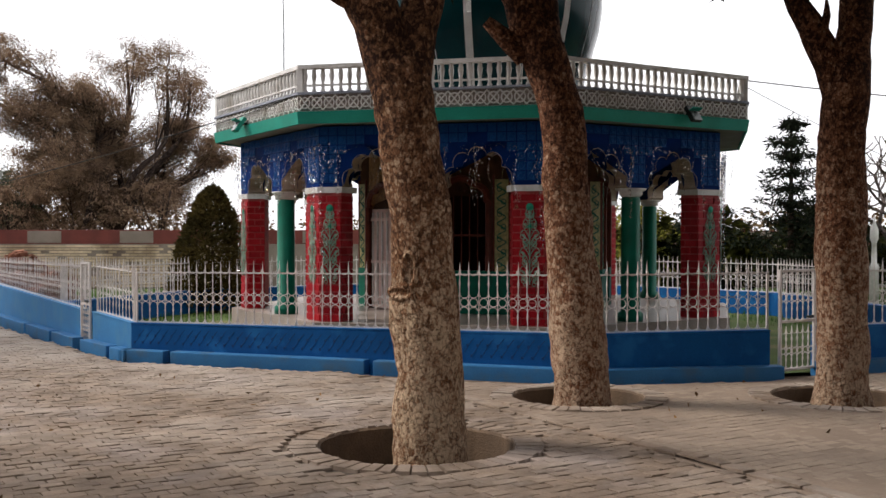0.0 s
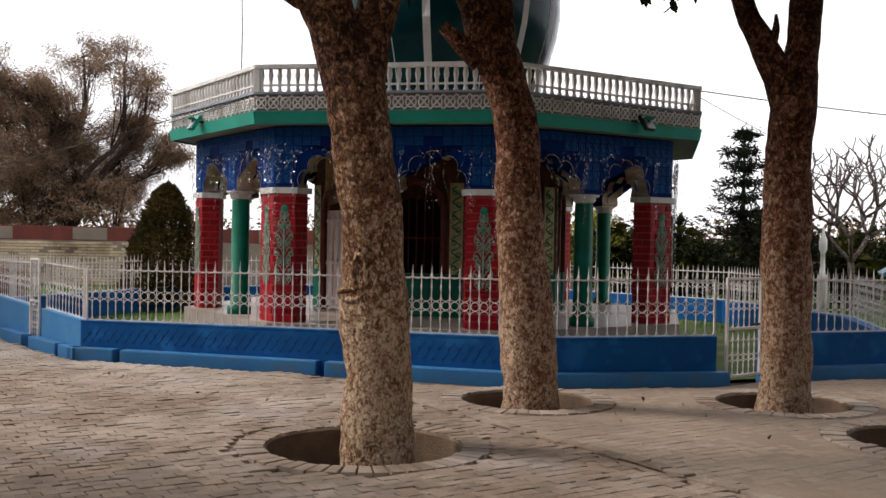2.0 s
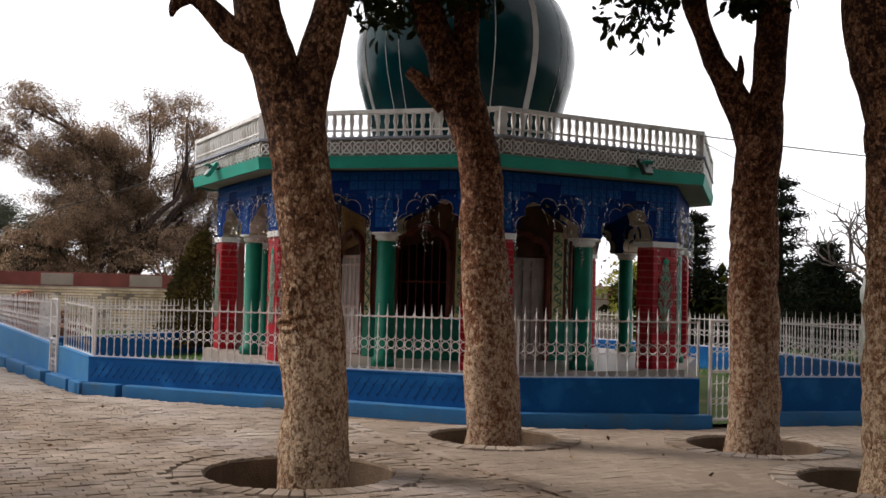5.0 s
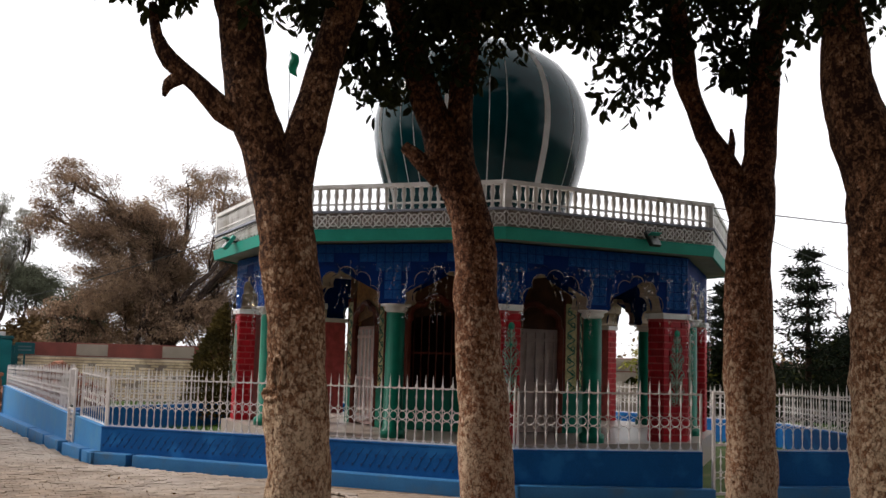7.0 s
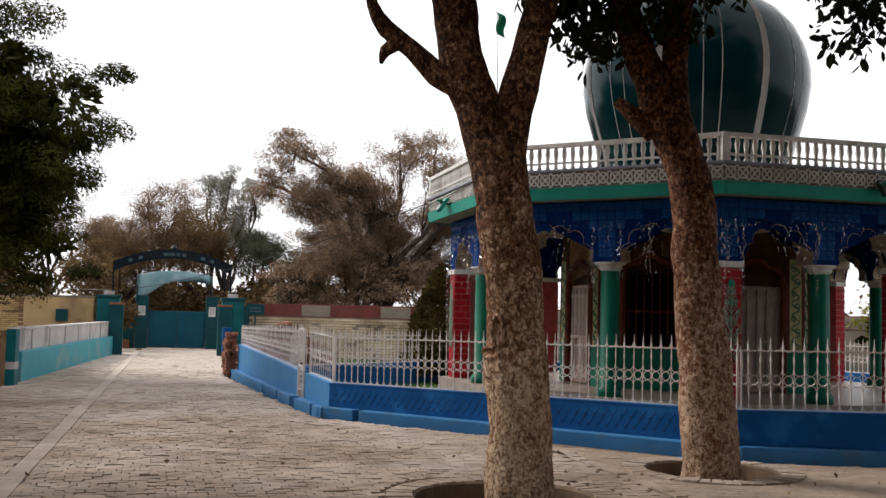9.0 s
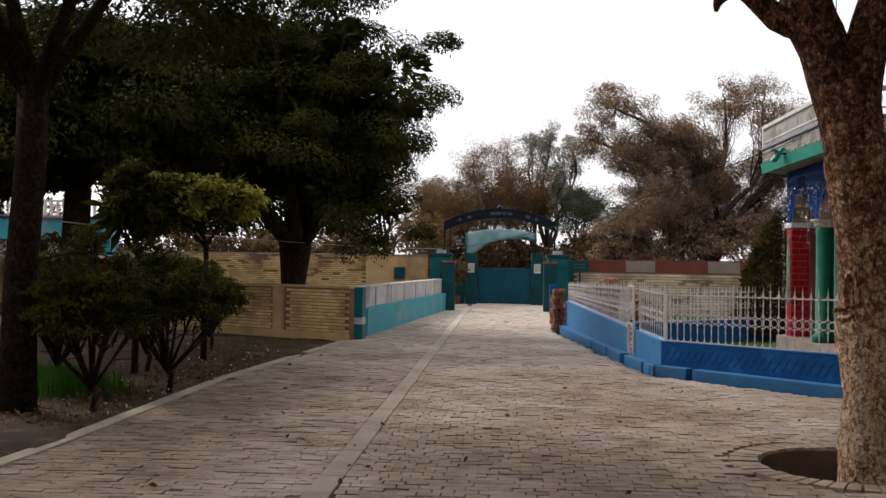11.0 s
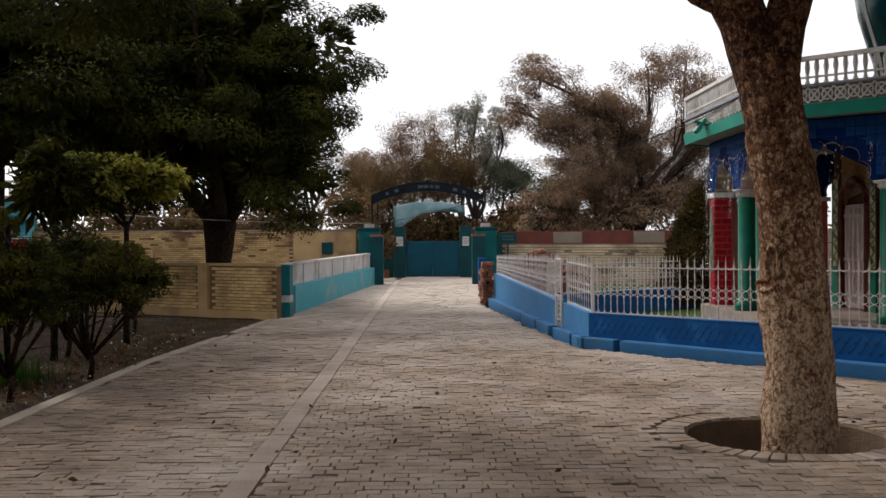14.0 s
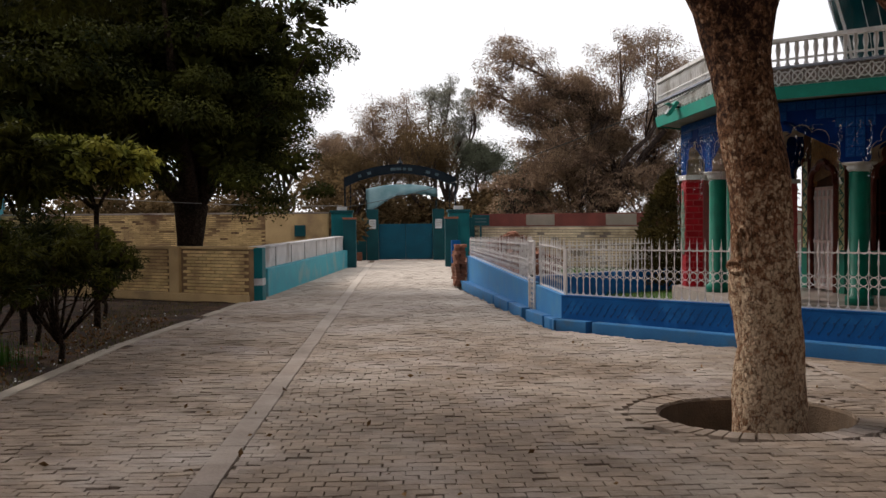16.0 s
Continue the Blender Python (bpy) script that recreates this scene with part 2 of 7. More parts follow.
def dusty(m, color, y0, y1, size=0.45):
    """Wind-blown dust in drifts over paving; paling towards the gate also paints brighter light."""
    n, l = m.node_tree.nodes, m.node_tree.links
    b = n["Principled BSDF"]
    base = b.inputs["Base Color"].links[0].from_socket
    geo = n.new("ShaderNodeNewGeometry")
    xyz = n.new("ShaderNodeSeparateXYZ")
    l.new(geo.outputs["Position"], xyz.inputs["Vector"])
    drift = n.new("ShaderNodeTexNoise")
    drift.inputs["Scale"].default_value, drift.inputs["Detail"].default_value, drift.inputs["Roughness"].default_value = size, 8, 0.7
    l.new(geo.outputs["Position"], drift.inputs["Vector"])
    # rise along y: thicker dust plus the open lane's brightness put into colour
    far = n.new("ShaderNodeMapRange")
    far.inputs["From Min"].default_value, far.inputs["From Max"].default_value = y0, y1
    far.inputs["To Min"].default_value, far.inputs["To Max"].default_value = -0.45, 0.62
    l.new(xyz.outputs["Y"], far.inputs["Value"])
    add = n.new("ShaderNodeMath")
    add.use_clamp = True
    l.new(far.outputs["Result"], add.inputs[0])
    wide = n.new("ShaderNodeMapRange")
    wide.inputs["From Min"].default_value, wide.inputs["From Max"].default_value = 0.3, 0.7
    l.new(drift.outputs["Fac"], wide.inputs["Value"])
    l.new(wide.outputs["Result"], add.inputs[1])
    mx = n.new("ShaderNodeMix")
    mx.data_type = "RGBA"
    l.new(add.outputs["Value"], mx.inputs["Factor"])
    l.new(base, mx.inputs["A"])
    mx.inputs["B"].default_value = (*color, 1)
    l.new(mx.outputs["Result"], b.inputs["Base Color"])
    return m


DUST_AND_LIGHT = (0.50, 0.43, 0.37)
PAVER = dusty(mat("dusty_paving_brick", (0.265, 0.197, 0.146), (0.165, 0.120, 0.090), rough=0.95, scale=2.6, fine=30, bump=0.6, island=0.16, stain=(0.275, 0.222, 0.192), stain_scale=0.7), DUST_AND_LIGHT, 8, 24)
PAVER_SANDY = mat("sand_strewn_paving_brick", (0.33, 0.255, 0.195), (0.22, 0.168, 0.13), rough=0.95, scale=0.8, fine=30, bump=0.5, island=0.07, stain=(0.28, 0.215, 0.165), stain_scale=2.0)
PAVER_ONE = dusty(mat("dusty_paving_brick_single", (0.265, 0.197, 0.146), (0.165, 0.120, 0.090), rough=0.95, scale=2.6, fine=30, bump=0.6, vary=0.16, stain=(0.275, 0.222, 0.192), stain_scale=0.7), DUST_AND_LIGHT, 8, 24)
STRIP = dusty(mat("worn_cement_strip", (0.25, 0.198, 0.165), (0.18, 0.14, 0.115), rough=0.92, scale=1.2, fine=45, bump=0.3, island=0.05), DUST_AND_LIGHT, 8, 24)
SAND = mat("trodden_sandy_surface", (0.30, 0.225, 0.17), (0.20, 0.15, 0.115), rough=0.95, scale=1.0, fine=45, bump=0.5, stain=(0.24, 0.18, 0.135), stain_scale=2.2)
EARTH = mat("brown_earth", (0.055, 0.026, 0.013), (0.020, 0.011, 0.006), rough=1.0, scale=1.5, fine=35, bump=0.8, stain=(0.085, 0.048, 0.027), stain_scale=3)
LAWN = mat("lawn_ground", (0.09, 0.13, 0.035), (0.06, 0.09, 0.025), rough=1.0, scale=1.5, fine=40, bump=0.6, stain=(0.15, 0.14, 0.06))
CONCRETE = mat("dusty_concrete", (0.38, 0.32, 0.26), (0.28, 0.235, 0.19), rough=0.9, scale=2, bump=0.3)
PIT_WALL = mat("earth_stained_plaster", (0.15, 0.10, 0.065), (0.085, 0.058, 0.04), rough=0.95, scale=3.5, bump=0.5)
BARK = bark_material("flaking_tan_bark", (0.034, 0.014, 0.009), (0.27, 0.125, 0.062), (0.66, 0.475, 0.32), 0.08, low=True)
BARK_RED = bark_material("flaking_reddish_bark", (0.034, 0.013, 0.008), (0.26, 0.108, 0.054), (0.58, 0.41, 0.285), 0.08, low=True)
BARK_DARK = bark_material("dark_brown_bark", (0.02, 0.013, 0.009), (0.06, 0.038, 0.026), (0.11, 0.078, 0.055), -0.05)
BARK_PALE = bark_material("pale_grey_bark", (0.06, 0.045, 0.04), (0.20, 0.155, 0.14), (0.32, 0.27, 0.25))
BARK_GREY = bark_material("grey_brown_bark", (0.03, 0.02, 0.016), (0.085, 0.06, 0.05), (0.15, 0.115, 0.10))
LEAF = leaf_material("broad_dark_leaf", (0.032, 0.038, 0.012), (0.010, 0.014, 0.006), 0.1)
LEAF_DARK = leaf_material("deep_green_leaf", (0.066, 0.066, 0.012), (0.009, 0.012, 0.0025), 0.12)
LEAF_DUSTY = leaf_material("dusty_brown_olive_leaf", (0.34, 0.235, 0.155), (0.18, 0.12, 0.085), 0.45)
LEAF_EUCALYPT = leaf_material("dusty_grey_green_leaf", (0.33, 0.32, 0.27), (0.19, 0.185, 0.15), 0.4)
LEAF_SHRUB = leaf_material("evergreen_shrub_leaf", (0.105, 0.098, 0.014), (0.016, 0.020, 0.004), 0.15)
LEAF_OLIVE = leaf_material("olive_brown_leaf", (0.185, 0.122, 0.058), (0.095, 0.062, 0.030), 0.3)
LEAF_GREY = leaf_material("grey_green_leaf", (0.10, 0.11, 0.075), (0.07, 0.075, 0.05), 0.2)
LEAF_YELLOW = leaf_material("yellow_green_leaf", (0.30, 0.27, 0.045), (0.10, 0.11, 0.02), 0.3)
LEAF_CONIFER = leaf_material("conifer_needles", (0.014, 0.019, 0.010), (0.008, 0.011, 0.006), 0.05)
LEAF_THUJA = leaf_material("bronze_green_thuja", (0.105, 0.075, 0.022), (0.04, 0.032, 0.011), 0.2)
GRASS = leaf_material("young_green_grass", (0.06, 0.15, 0.02), (0.04, 0.10, 0.015), 0.3)
GRASS_DRY = leaf_material("dry_grass", (0.16, 0.14, 0.06), (0.09, 0.085, 0.035), 0.3)
DEAD_LEAF = leaf_material("dead_leaf", (0.22, 0.12, 0.05), (0.10, 0.055, 0.025), 0.1)
STEEL_DARK = mat("dark_floodlight_housing", (0.03, 0.04, 0.04), rough=0.4, scale=9)
GLASSY = mat("floodlight_glass", (0.25, 0.28, 0.28), rough=0.12, scale=9, bump=0)
WIRE_PALE = mat("pale_grey_cable", (0.30, 0.29, 0.28), rough=0.5, bump=0)
GATE_BLUE = mat("dark_blue_green_sheet_metal", (0.003, 0.085, 0.135), (0.003, 0.065, 0.105), rough=0.5, scale=2.5)
WIRE = mat("black_cable", (0.03, 0.03, 0.03), rough=0.5, bump=0)
FLAG = mat("green_flag_cloth", (0.01, 0.20, 0.11), rough=0.8, scale=6)
TARP = mat("pale_teal_tarpaulin", (0.25, 0.38, 0.41), (0.12, 0.25, 0.28), rough=0.6, scale=1.5)
PAPER = mat("white_paper_notice", (0.72, 0.74, 0.74), rough=0.7, scale=4)
BOOTH_RED = mat("dark_red_paint", (0.16, 0.012, 0.02), rough=0.5, scale=4)
BOOTH_BLUE = mat("blue_roof_paint", (0.10, 0.28, 0.42), rough=0.5, scale=3)


# ---- builders ----
def mesh_of(bm, name, material, smooth=False):
    me = bpy.data.meshes.new(name)
    bm.to_mesh(me)
    bm.free()
    if material:
        me.materials.append(material)
    if smooth:
        me.polygons.foreach_set("use_smooth", [True] * len(me.polygons))
    return me


def part(name, bm, material, parent=None, label="", smooth=False):
    ob = new(name, mesh_of(bm, name, material, smooth))
    if parent:
        ob.parent = parent
    if label:
        ob["label"] = label
    return ob


def share(name, me, parent, m):
    ob = new(name, me)
    ob.parent = parent
    ob.matrix_basis = m
    return ob


def empty(name, x=0, y=0, z=0, rz=0):
    ob = new(name)
    ob.empty_display_size = 0.2
    ob.matrix_basis = pose(x, y, z, 0, 0, rz)
    return ob


def box(bm, sx, sy, sz, m=None, bevel=0.0):
    """A block of that size, centred in x and y, standing on z = 0 of m."""
    g = bmesh.ops.create_cube(bm, size=1.0)["verts"]
    for v in g:
        v.co = Vector((v.co.x * sx, v.co.y * sy, (v.co.z + 0.5) * sz))
    if bevel:
        es = list({e for v in g for e in v.link_edges})
        r = bmesh.ops.bevel(bm, geom=es, offset=bevel, segments=2, profile=0.6, affect="EDGES")
        g = list({v for f in r["faces"] for v in f.verts} | {v for v in g if v.is_valid})
    if m is not None:
        bmesh.ops.transform(bm, matrix=m, verts=g)
    return g


def boxed(sx, sy, sz, m=None, bevel=0.0):
    bm = bmesh.new()
    box(bm, sx, sy, sz, m, bevel)
    return bm


def prism(bm, pts, z0, z1, m=None):
    """A flat outline (x, y) raised from z0 to z1."""
    lo = [bm.verts.new((x, y, z0)) for x, y in pts]
    hi = [bm.verts.new((x, y, z1)) for x, y in pts]
    k = len(pts)
    fs = [bm.faces.new(lo[::-1]), bm.faces.new(hi)]
    for i in range(k):
        fs.append(bm.faces.new((lo[i], lo[(i + 1) % k], hi[(i + 1) % k], hi[i])))
    if m is not None:
        bmesh.ops.transform(bm, matrix=m, verts=lo + hi)
    return fs


def lathe(bm, profile, n=24, m=None, ribs=0.0, ribn=8):
    """Turns a profile of (radius, z) round the z axis."""
    rows, verts = [], []
    for r, z in profile:
        ring = []
        for i in range(n):
            a = 2 * math.pi * i / n
            rr = r * (1 + ribs * abs(math.cos(a * ribn / 2)))
            ring.append(bm.verts.new((rr * math.cos(a), rr * math.sin(a), z)))
        rows.append(ring)
        verts += ring
    for a, b in zip(rows, rows[1:]):
        for i in range(n):
            bm.faces.new((a[i], a[(i + 1) % n], b[(i + 1) % n], b[i]))
    bm.faces.new(rows[0][::-1])
    bm.faces.new(rows[-1])
    if m is not None:
        bmesh.ops.transform(bm, matrix=m, verts=verts)


def tube(bm, pts, radii, n=8, rough=0.0, seed=0, closed=False):
    """A swept limb through points; rough: uneven girth."""
    pts = [Vector(p) for p in pts]
    rings = []
    side = None
    for i, p in enumerate(pts):
        if closed:
            d = pts[(i + 1) % len(pts)] - pts[i - 1]
        else:
            d = pts[min(i + 1, len(pts) - 1)] - pts[max(i - 1, 0)]
        d = d.normalized()
        if side is None:
            side = d.orthogonal().normalized()
        side = (side - d * side.dot(d)).normalized()
        up = d.cross(side)
        r = radii[i] if hasattr(radii, "__len__") else radii
        ring = []
        for k in range(n):
            a = 2 * math.pi * k / n
            off = side * math.cos(a) + up * math.sin(a)
            f = 1.0
            if rough:
                f += rough * (noise.noise((p + off * r) * 2.6 + Vector((seed, 0, 0))) + 0.6 * noise.noise((p + off * r) * 7.0))
            ring.append(bm.verts.new(p + off * r * f))
        rings.append(ring)
    pairs = list(zip(rings, rings[1:])) + ([(rings[-1], rings[0])] if closed else [])
    for a, b in pairs:
        for k in range(n):
            bm.faces.new((a[k], a[(k + 1) % n], b[(k + 1) % n], b[k]))
    if not closed:
        bm.faces.new(rings[0][::-1])
        bm.faces.new(rings[-1])


def smooth_path(pts, radii, step=0.12):
    """Catmull-Rom through control points, with radii carried along."""
    P = [Vector(p) for p in pts]
    P = [P[0] * 2 - P[1]] + P + [P[-1] * 2 - P[-2]]
    R = [radii[0]] + list(radii) + [radii[-1]]
    out, rad = [], []
    for i in range(1, len(P) - 2):
        k = max(2, int((P[i + 1] - P[i]).length / step))
        for j in range(k):
            t = j / k
            a, b, c, d = P[i - 1], P[i], P[i + 1], P[i + 2]
            out.append(0.5 * ((2 * b) + (c - a) * t + (2 * a - 5 * b + 4 * c - d) * t * t + (3 * b - a - 3 * c + d) * t ** 3))
            rad.append(R[i] + (R[i + 1] - R[i]) * t)
    return out + [P[-2]], rad + [R[-2]]


def leaves_mesh(name, spots, size, material, seed, aspect=0.45, droop=0.3, spread=1.0, oval=False):
    """Many folded leaves, one at each spot, as one mesh."""
    rng = np.random.default_rng(seed)
    k = len(spots)
    c = np.array(spots, float)
    d = rng.normal(size=(k, 3)) * spread
    d[:, 2] = d[:, 2] * 0.6 - droop
    d /= np.linalg.norm(d, axis=1)[:, None] + 1e-9
    r = rng.normal(size=(k, 3))
    r -= (r * d).sum(1)[:, None] * d
    r /= np.linalg.norm(r, axis=1)[:, None] + 1e-9
    nrm = np.cross(d, r)
    s = size * rng.uniform(0.6, 1.3, size=(k, 1))
    w = s * aspect * 0.5
    if oval:        # rounded leaves, folded at the midrib
        q = [c] + [c + d * s * f + r * w * g + nrm * w * abs(g) * 0.35 for f, g in ((0.28, 0.85), (0.68, 0.9))] + [c + d * s] + [c + d * s * f - r * w * g + nrm * w * abs(g) * 0.35 for f, g in ((0.68, 0.9), (0.28, 0.85))]
        i = np.arange(k) * 6
        me = bpy.data.meshes.new(name)
        me.from_pydata(np.stack(q, 1).reshape(-1, 3).tolist(), [], np.concatenate([np.stack([i, i + 1, i + 2, i + 3], 1), np.stack([i, i + 3, i + 4, i + 5], 1)]).tolist())
        me.materials.append(material)
        return me
    p0, p1, p2, p3 = c, c + d * s * 0.5 + r * w + nrm * w * 0.4, c + d * s, c + d * s * 0.5 - r * w + nrm * w * 0.4
    v = np.stack([p0, p1, p2, p3], 1).reshape(-1, 3)
    i = np.arange(k) * 4
    me = bpy.data.meshes.new(name)
    me.from_pydata(v.tolist(), [], np.concatenate([np.stack([i, i + 1, i + 2], 1), np.stack([i, i + 2, i + 3], 1)]).tolist())
    me.materials.append(material)
    return me


def clump_spots(centres, per, radius, seed, flat=0.7):
    """Leaf places scattered in uneven clumps round the centres."""
    rng = np.random.default_rng(seed)
    c = np.repeat(np.array([list(x) for x in centres], float), per, axis=0)
    d = rng.normal(size=c.shape)
    d /= np.linalg.norm(d, axis=1)[:, None]
    d *= (rng.random((len(c), 1)) ** 0.45) * radius * np.repeat(rng.uniform(0.55, 1.25, (len(centres), 1)), per, axis=0)
    d[:, 2] *= flat
    return c + d


def layered_leaves(name, centres, radii, per, size, material, seed, aspect=0.4, flat=0.6, ragged=0.25):
    """Leaves laid like shingles over uneven rounded clumps, facing outward and up."""
    rng = np.random.default_rng(seed)
    c = np.repeat(np.array([list(p) for p in centres], float), per, axis=0)
    rad = np.repeat(np.array(radii, float), per)[:, None]
    o = rng.normal(size=c.shape)
    o[:, 2] = np.abs(o[:, 2]) * 1.0 - 0.35
    o /= np.linalg.norm(o, axis=1)[:, None]
    p = c + o * rad * (1 - ragged * rng.random((len(c), 1)) ** 2 * 2.2 + ragged * 0.5) * np.array([1, 1, flat])
    up = o + np.array([0, 0, 0.5]) + rng.normal(size=c.shape) * 0.38
    up /= np.linalg.norm(up, axis=1)[:, None]
    d = rng.normal(size=c.shape) + o * 0.8 + np.array([0, 0, -0.5])
    d -= (d * up).sum(1)[:, None] * up
    d /= np.linalg.norm(d, axis=1)[:, None] + 1e-9
    r = np.cross(up, d)
    s = size * rng.uniform(0.6, 1.3, size=(len(c), 1))
    w = s * aspect * 0.5
    v = np.stack([p, p + d * s * 0.5 + r * w + up * w * 0.3, p + d * s, p + d * s * 0.5 - r * w + up * w * 0.3], 1).reshape(-1, 3)
    i = np.arange(len(c)) * 4
    me = bpy.data.meshes.new(name)
    me.from_pydata(v.tolist(), [], np.concatenate([np.stack([i, i + 1, i + 2], 1), np.stack([i, i + 2, i + 3], 1)]).tolist())
    me.materials.append(material)
    return me


def dense_tree(name, x, y, trunk, centre, size, clumps, clump, per, leaf_size, leaf, seed, label, category="tree", aspect=0.4, bark=None, group="", fork=4, inner=0.5, bottom=-0.75, full=0.55, lumps=0.22):
    """A full-crowned tree: limbs fan out from the trunk's top to clumps of layered leaves."""
    rng = np.random.default_rng(seed)
    root = tagged(empty(name, x, y, 0), label, category, group)
    c, size = Vector(centre), Vector(size)
    spots = []
    while len(spots) < clumps:
        o = Vector(rng.normal(size=3)).normalized()
        if o.z < bottom:
            continue
        lump = 1 + lumps * noise.noise(o * 1.9 + Vector((seed, 0, 0)))
        k = lump * (full + (1 - full) * rng.random() ** 0.5)
        spots.append(c + Vector((o.x * size.x, o.y * size.y, o.z * size.z)) * k)
    pts, rad = trunk
    bm = bmesh.new()
    tube(bm, pts, rad, 10, 0.08, seed)
    top = Vector(pts[-1])
    high = [p for p in spots if p.z - top.z > 0.8 * math.hypot(p.x - top.x, p.y - top.y)] or spots
    mains = [high[i] for i in rng.choice(len(high), min(fork, len(high)), replace=False)]
    for q in mains:
        mid = top.lerp(q, 0.5) + Vector((0, 0, -0.08 * (q - top).length))
        tube(bm, [top - Vector((0, 0, 0.1)), mid, q], [rad[-1] * 0.62, rad[-1] * 0.36, 0.03], 7)
        for t in spots:
            if (t - q).length < 0.55 * max(size) and rng.random() < 0.35:
                m2 = mid.lerp(t, 0.55) + Vector(rng.normal(size=3)) * 0.12
                tube(bm, [mid, m2, t], [rad[-1] * 0.22, rad[-1] * 0.14, 0.008], 5)
    part("trunk", bm, bark, root, smooth=True)
    radii = [clump * rng.uniform(0.6, 1.3) for _ in spots]
    ob = new("crown", layered_leaves("crown", spots, radii, per, leaf_size, leaf, seed, aspect))
    ob.parent = root
    if inner:       # oversized dark leaves added to paint the shade inside the crown
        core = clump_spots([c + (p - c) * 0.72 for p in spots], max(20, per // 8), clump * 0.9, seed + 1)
        ob = new("inner_shade_leaves", leaves_mesh("inner_shade_leaves", core, leaf_size * 3.2, LEAF_DARK, seed + 1, inner, 0.2))
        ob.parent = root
    return root


def grow(start, heading, length, radius, levels, rng, tips, limbs, kids=3, spread=0.75, bend=0.25, lift=0.1, shrink=0.68):
    """Branches out of branches: adds limb paths and tip places."""
    p, d = Vector(start), Vector(heading).normalized()
    pts, rad = [p.copy()], [radius]
    steps = 4
    for i in range(steps):
        d = (d + Vector(rng.normal(size=3)) * bend * 0.5 + Vector((0, 0, lift))).normalized()
        p = p + d * length / steps
        pts.append(p.copy())
        rad.append(radius * (1 - 0.45 * (i + 1) / steps))
    limbs.append((pts, rad, levels))
    if levels == 0:
        tips.append(p.copy())
        tips.append(pts[2].copy())
        return
    for k in range(kids):
        turn = Vector(rng.normal(size=3))
        turn = (turn - d * turn.dot(d)).normalized()
        at = pts[-1] if k < 2 else pts[rng.integers(2, 4)]
        grow(at, d * (1 - spread * 0.45) + turn * spread, length * shrink * rng.uniform(0.8, 1.15), rad[-1] * (0.85 if k == 0 else 0.65), levels - 1, rng, tips, limbs, kids, spread, bend, lift, shrink)


def broad_tree(name, x, y, height, girth, material, leaf, seed, label, category="tree", levels=3, kids=3, per=60, clump=0.5, leaf_size=0.09, spread=0.8, lift=0.1, first=0.3, lean=(0, 0), bend=0.25, aspect=0.45, shrink=0.7, thin=5, stems=1, droop=0.3, z=0.0, group="", low=0.0):
    rng = np.random.default_rng(seed)
    root = tagged(empty(name, x, y, z), label, category, group)
    tips, limbs = [], []
    for s in range(stems):
        h = Vector((lean[0], lean[1], 1)) + (Vector((rng.normal(), rng.normal(), 0)) * 0.3 if stems > 1 else Vector())
        pts = [Vector((0, 0, -0.15)), Vector((0, 0, 0)) + h * height * first * 0.5, h * height * first]
        rad = [girth * 1.25, girth * 0.95, girth * 0.8]
        limbs.append((pts, rad, 9))
        for k in range(kids + 1):
            a = 2 * math.pi * (k + rng.random() * 0.6) / (kids + 1)
            grow(pts[-1], Vector((math.cos(a) * spread, math.sin(a) * spread, 0.85)) + h * 0.2, height * (1 - first) * 0.42, girth * 0.6, levels - 1, rng, tips, limbs, kids, spread, bend, lift, shrink)
    tips = [p for p in tips if p.z > low]
    bm = bmesh.new()
    for pts, rad, lev in limbs:
        if lev < 2 and min(p.z for p in pts) < low:
            continue
        tube(bm, pts, [max(r, 0.006) for r in rad], 10 if lev == 9 else (thin if lev < 2 else 6))
    part("trunk", bm, material, root, smooth=True)
    if leaf:
        ob = new("crown", leaves_mesh("crown", clump_spots(tips, per, clump, seed), leaf_size, leaf, seed, aspect, droop))
        ob.parent = root
    return root

# ---- ground, paving, tree pits ----
PITS = [(0.27, 8.45, 0.74), (1.6, 10.8, 0.64), (4.12, 11.0, 0.65), (4.8, 9.2, 0.66)]
ROAD = Vector((-0.58, 0.815))       # along the lane to the gate
ACROSS = Vector((0.815, 0.58))


def uv(u, v):
    """Lane coordinates (along, across) to the plan."""
    return ROAD.x * u + ACROSS.x * v, ROAD.y * u + ACROSS.y * v


def to_uv(x, y):
    det = ROAD.x * ACROSS.y - ROAD.y * ACROSS.x
    return (x * ACROSS.y - y * ACROSS.x) / det, (ROAD.x * y - ROAD.y * x) / det


def sheet(name, outline, z, material, holes=(), label="", category="ground"):
    bm = bmesh.new()
    loops = [outline] + [[(cx + r * math.cos(a), cy + r * math.sin(a)) for a in [2 * math.pi * i / 40 for i in range(40)]] for cx, cy, r in holes]
    es = []
    for lp in loops:
        vs = [bm.verts.new((x, y, z)) for x, y in lp]
        es += [bm.edges.new((vs[i], vs[(i + 1) % len(vs)])) for i in range(len(vs))]
    bmesh.ops.triangle_fill(bm, use_beauty=True, edges=es)
    bmesh.ops.recalc_face_normals(bm, faces=bm.faces)
    if sum(f.normal.z for f in bm.faces) < 0:
        bmesh.ops.reverse_faces(bm, faces=bm.faces)
    return tagged(part(name, bm, material), label, category, kind="structure")


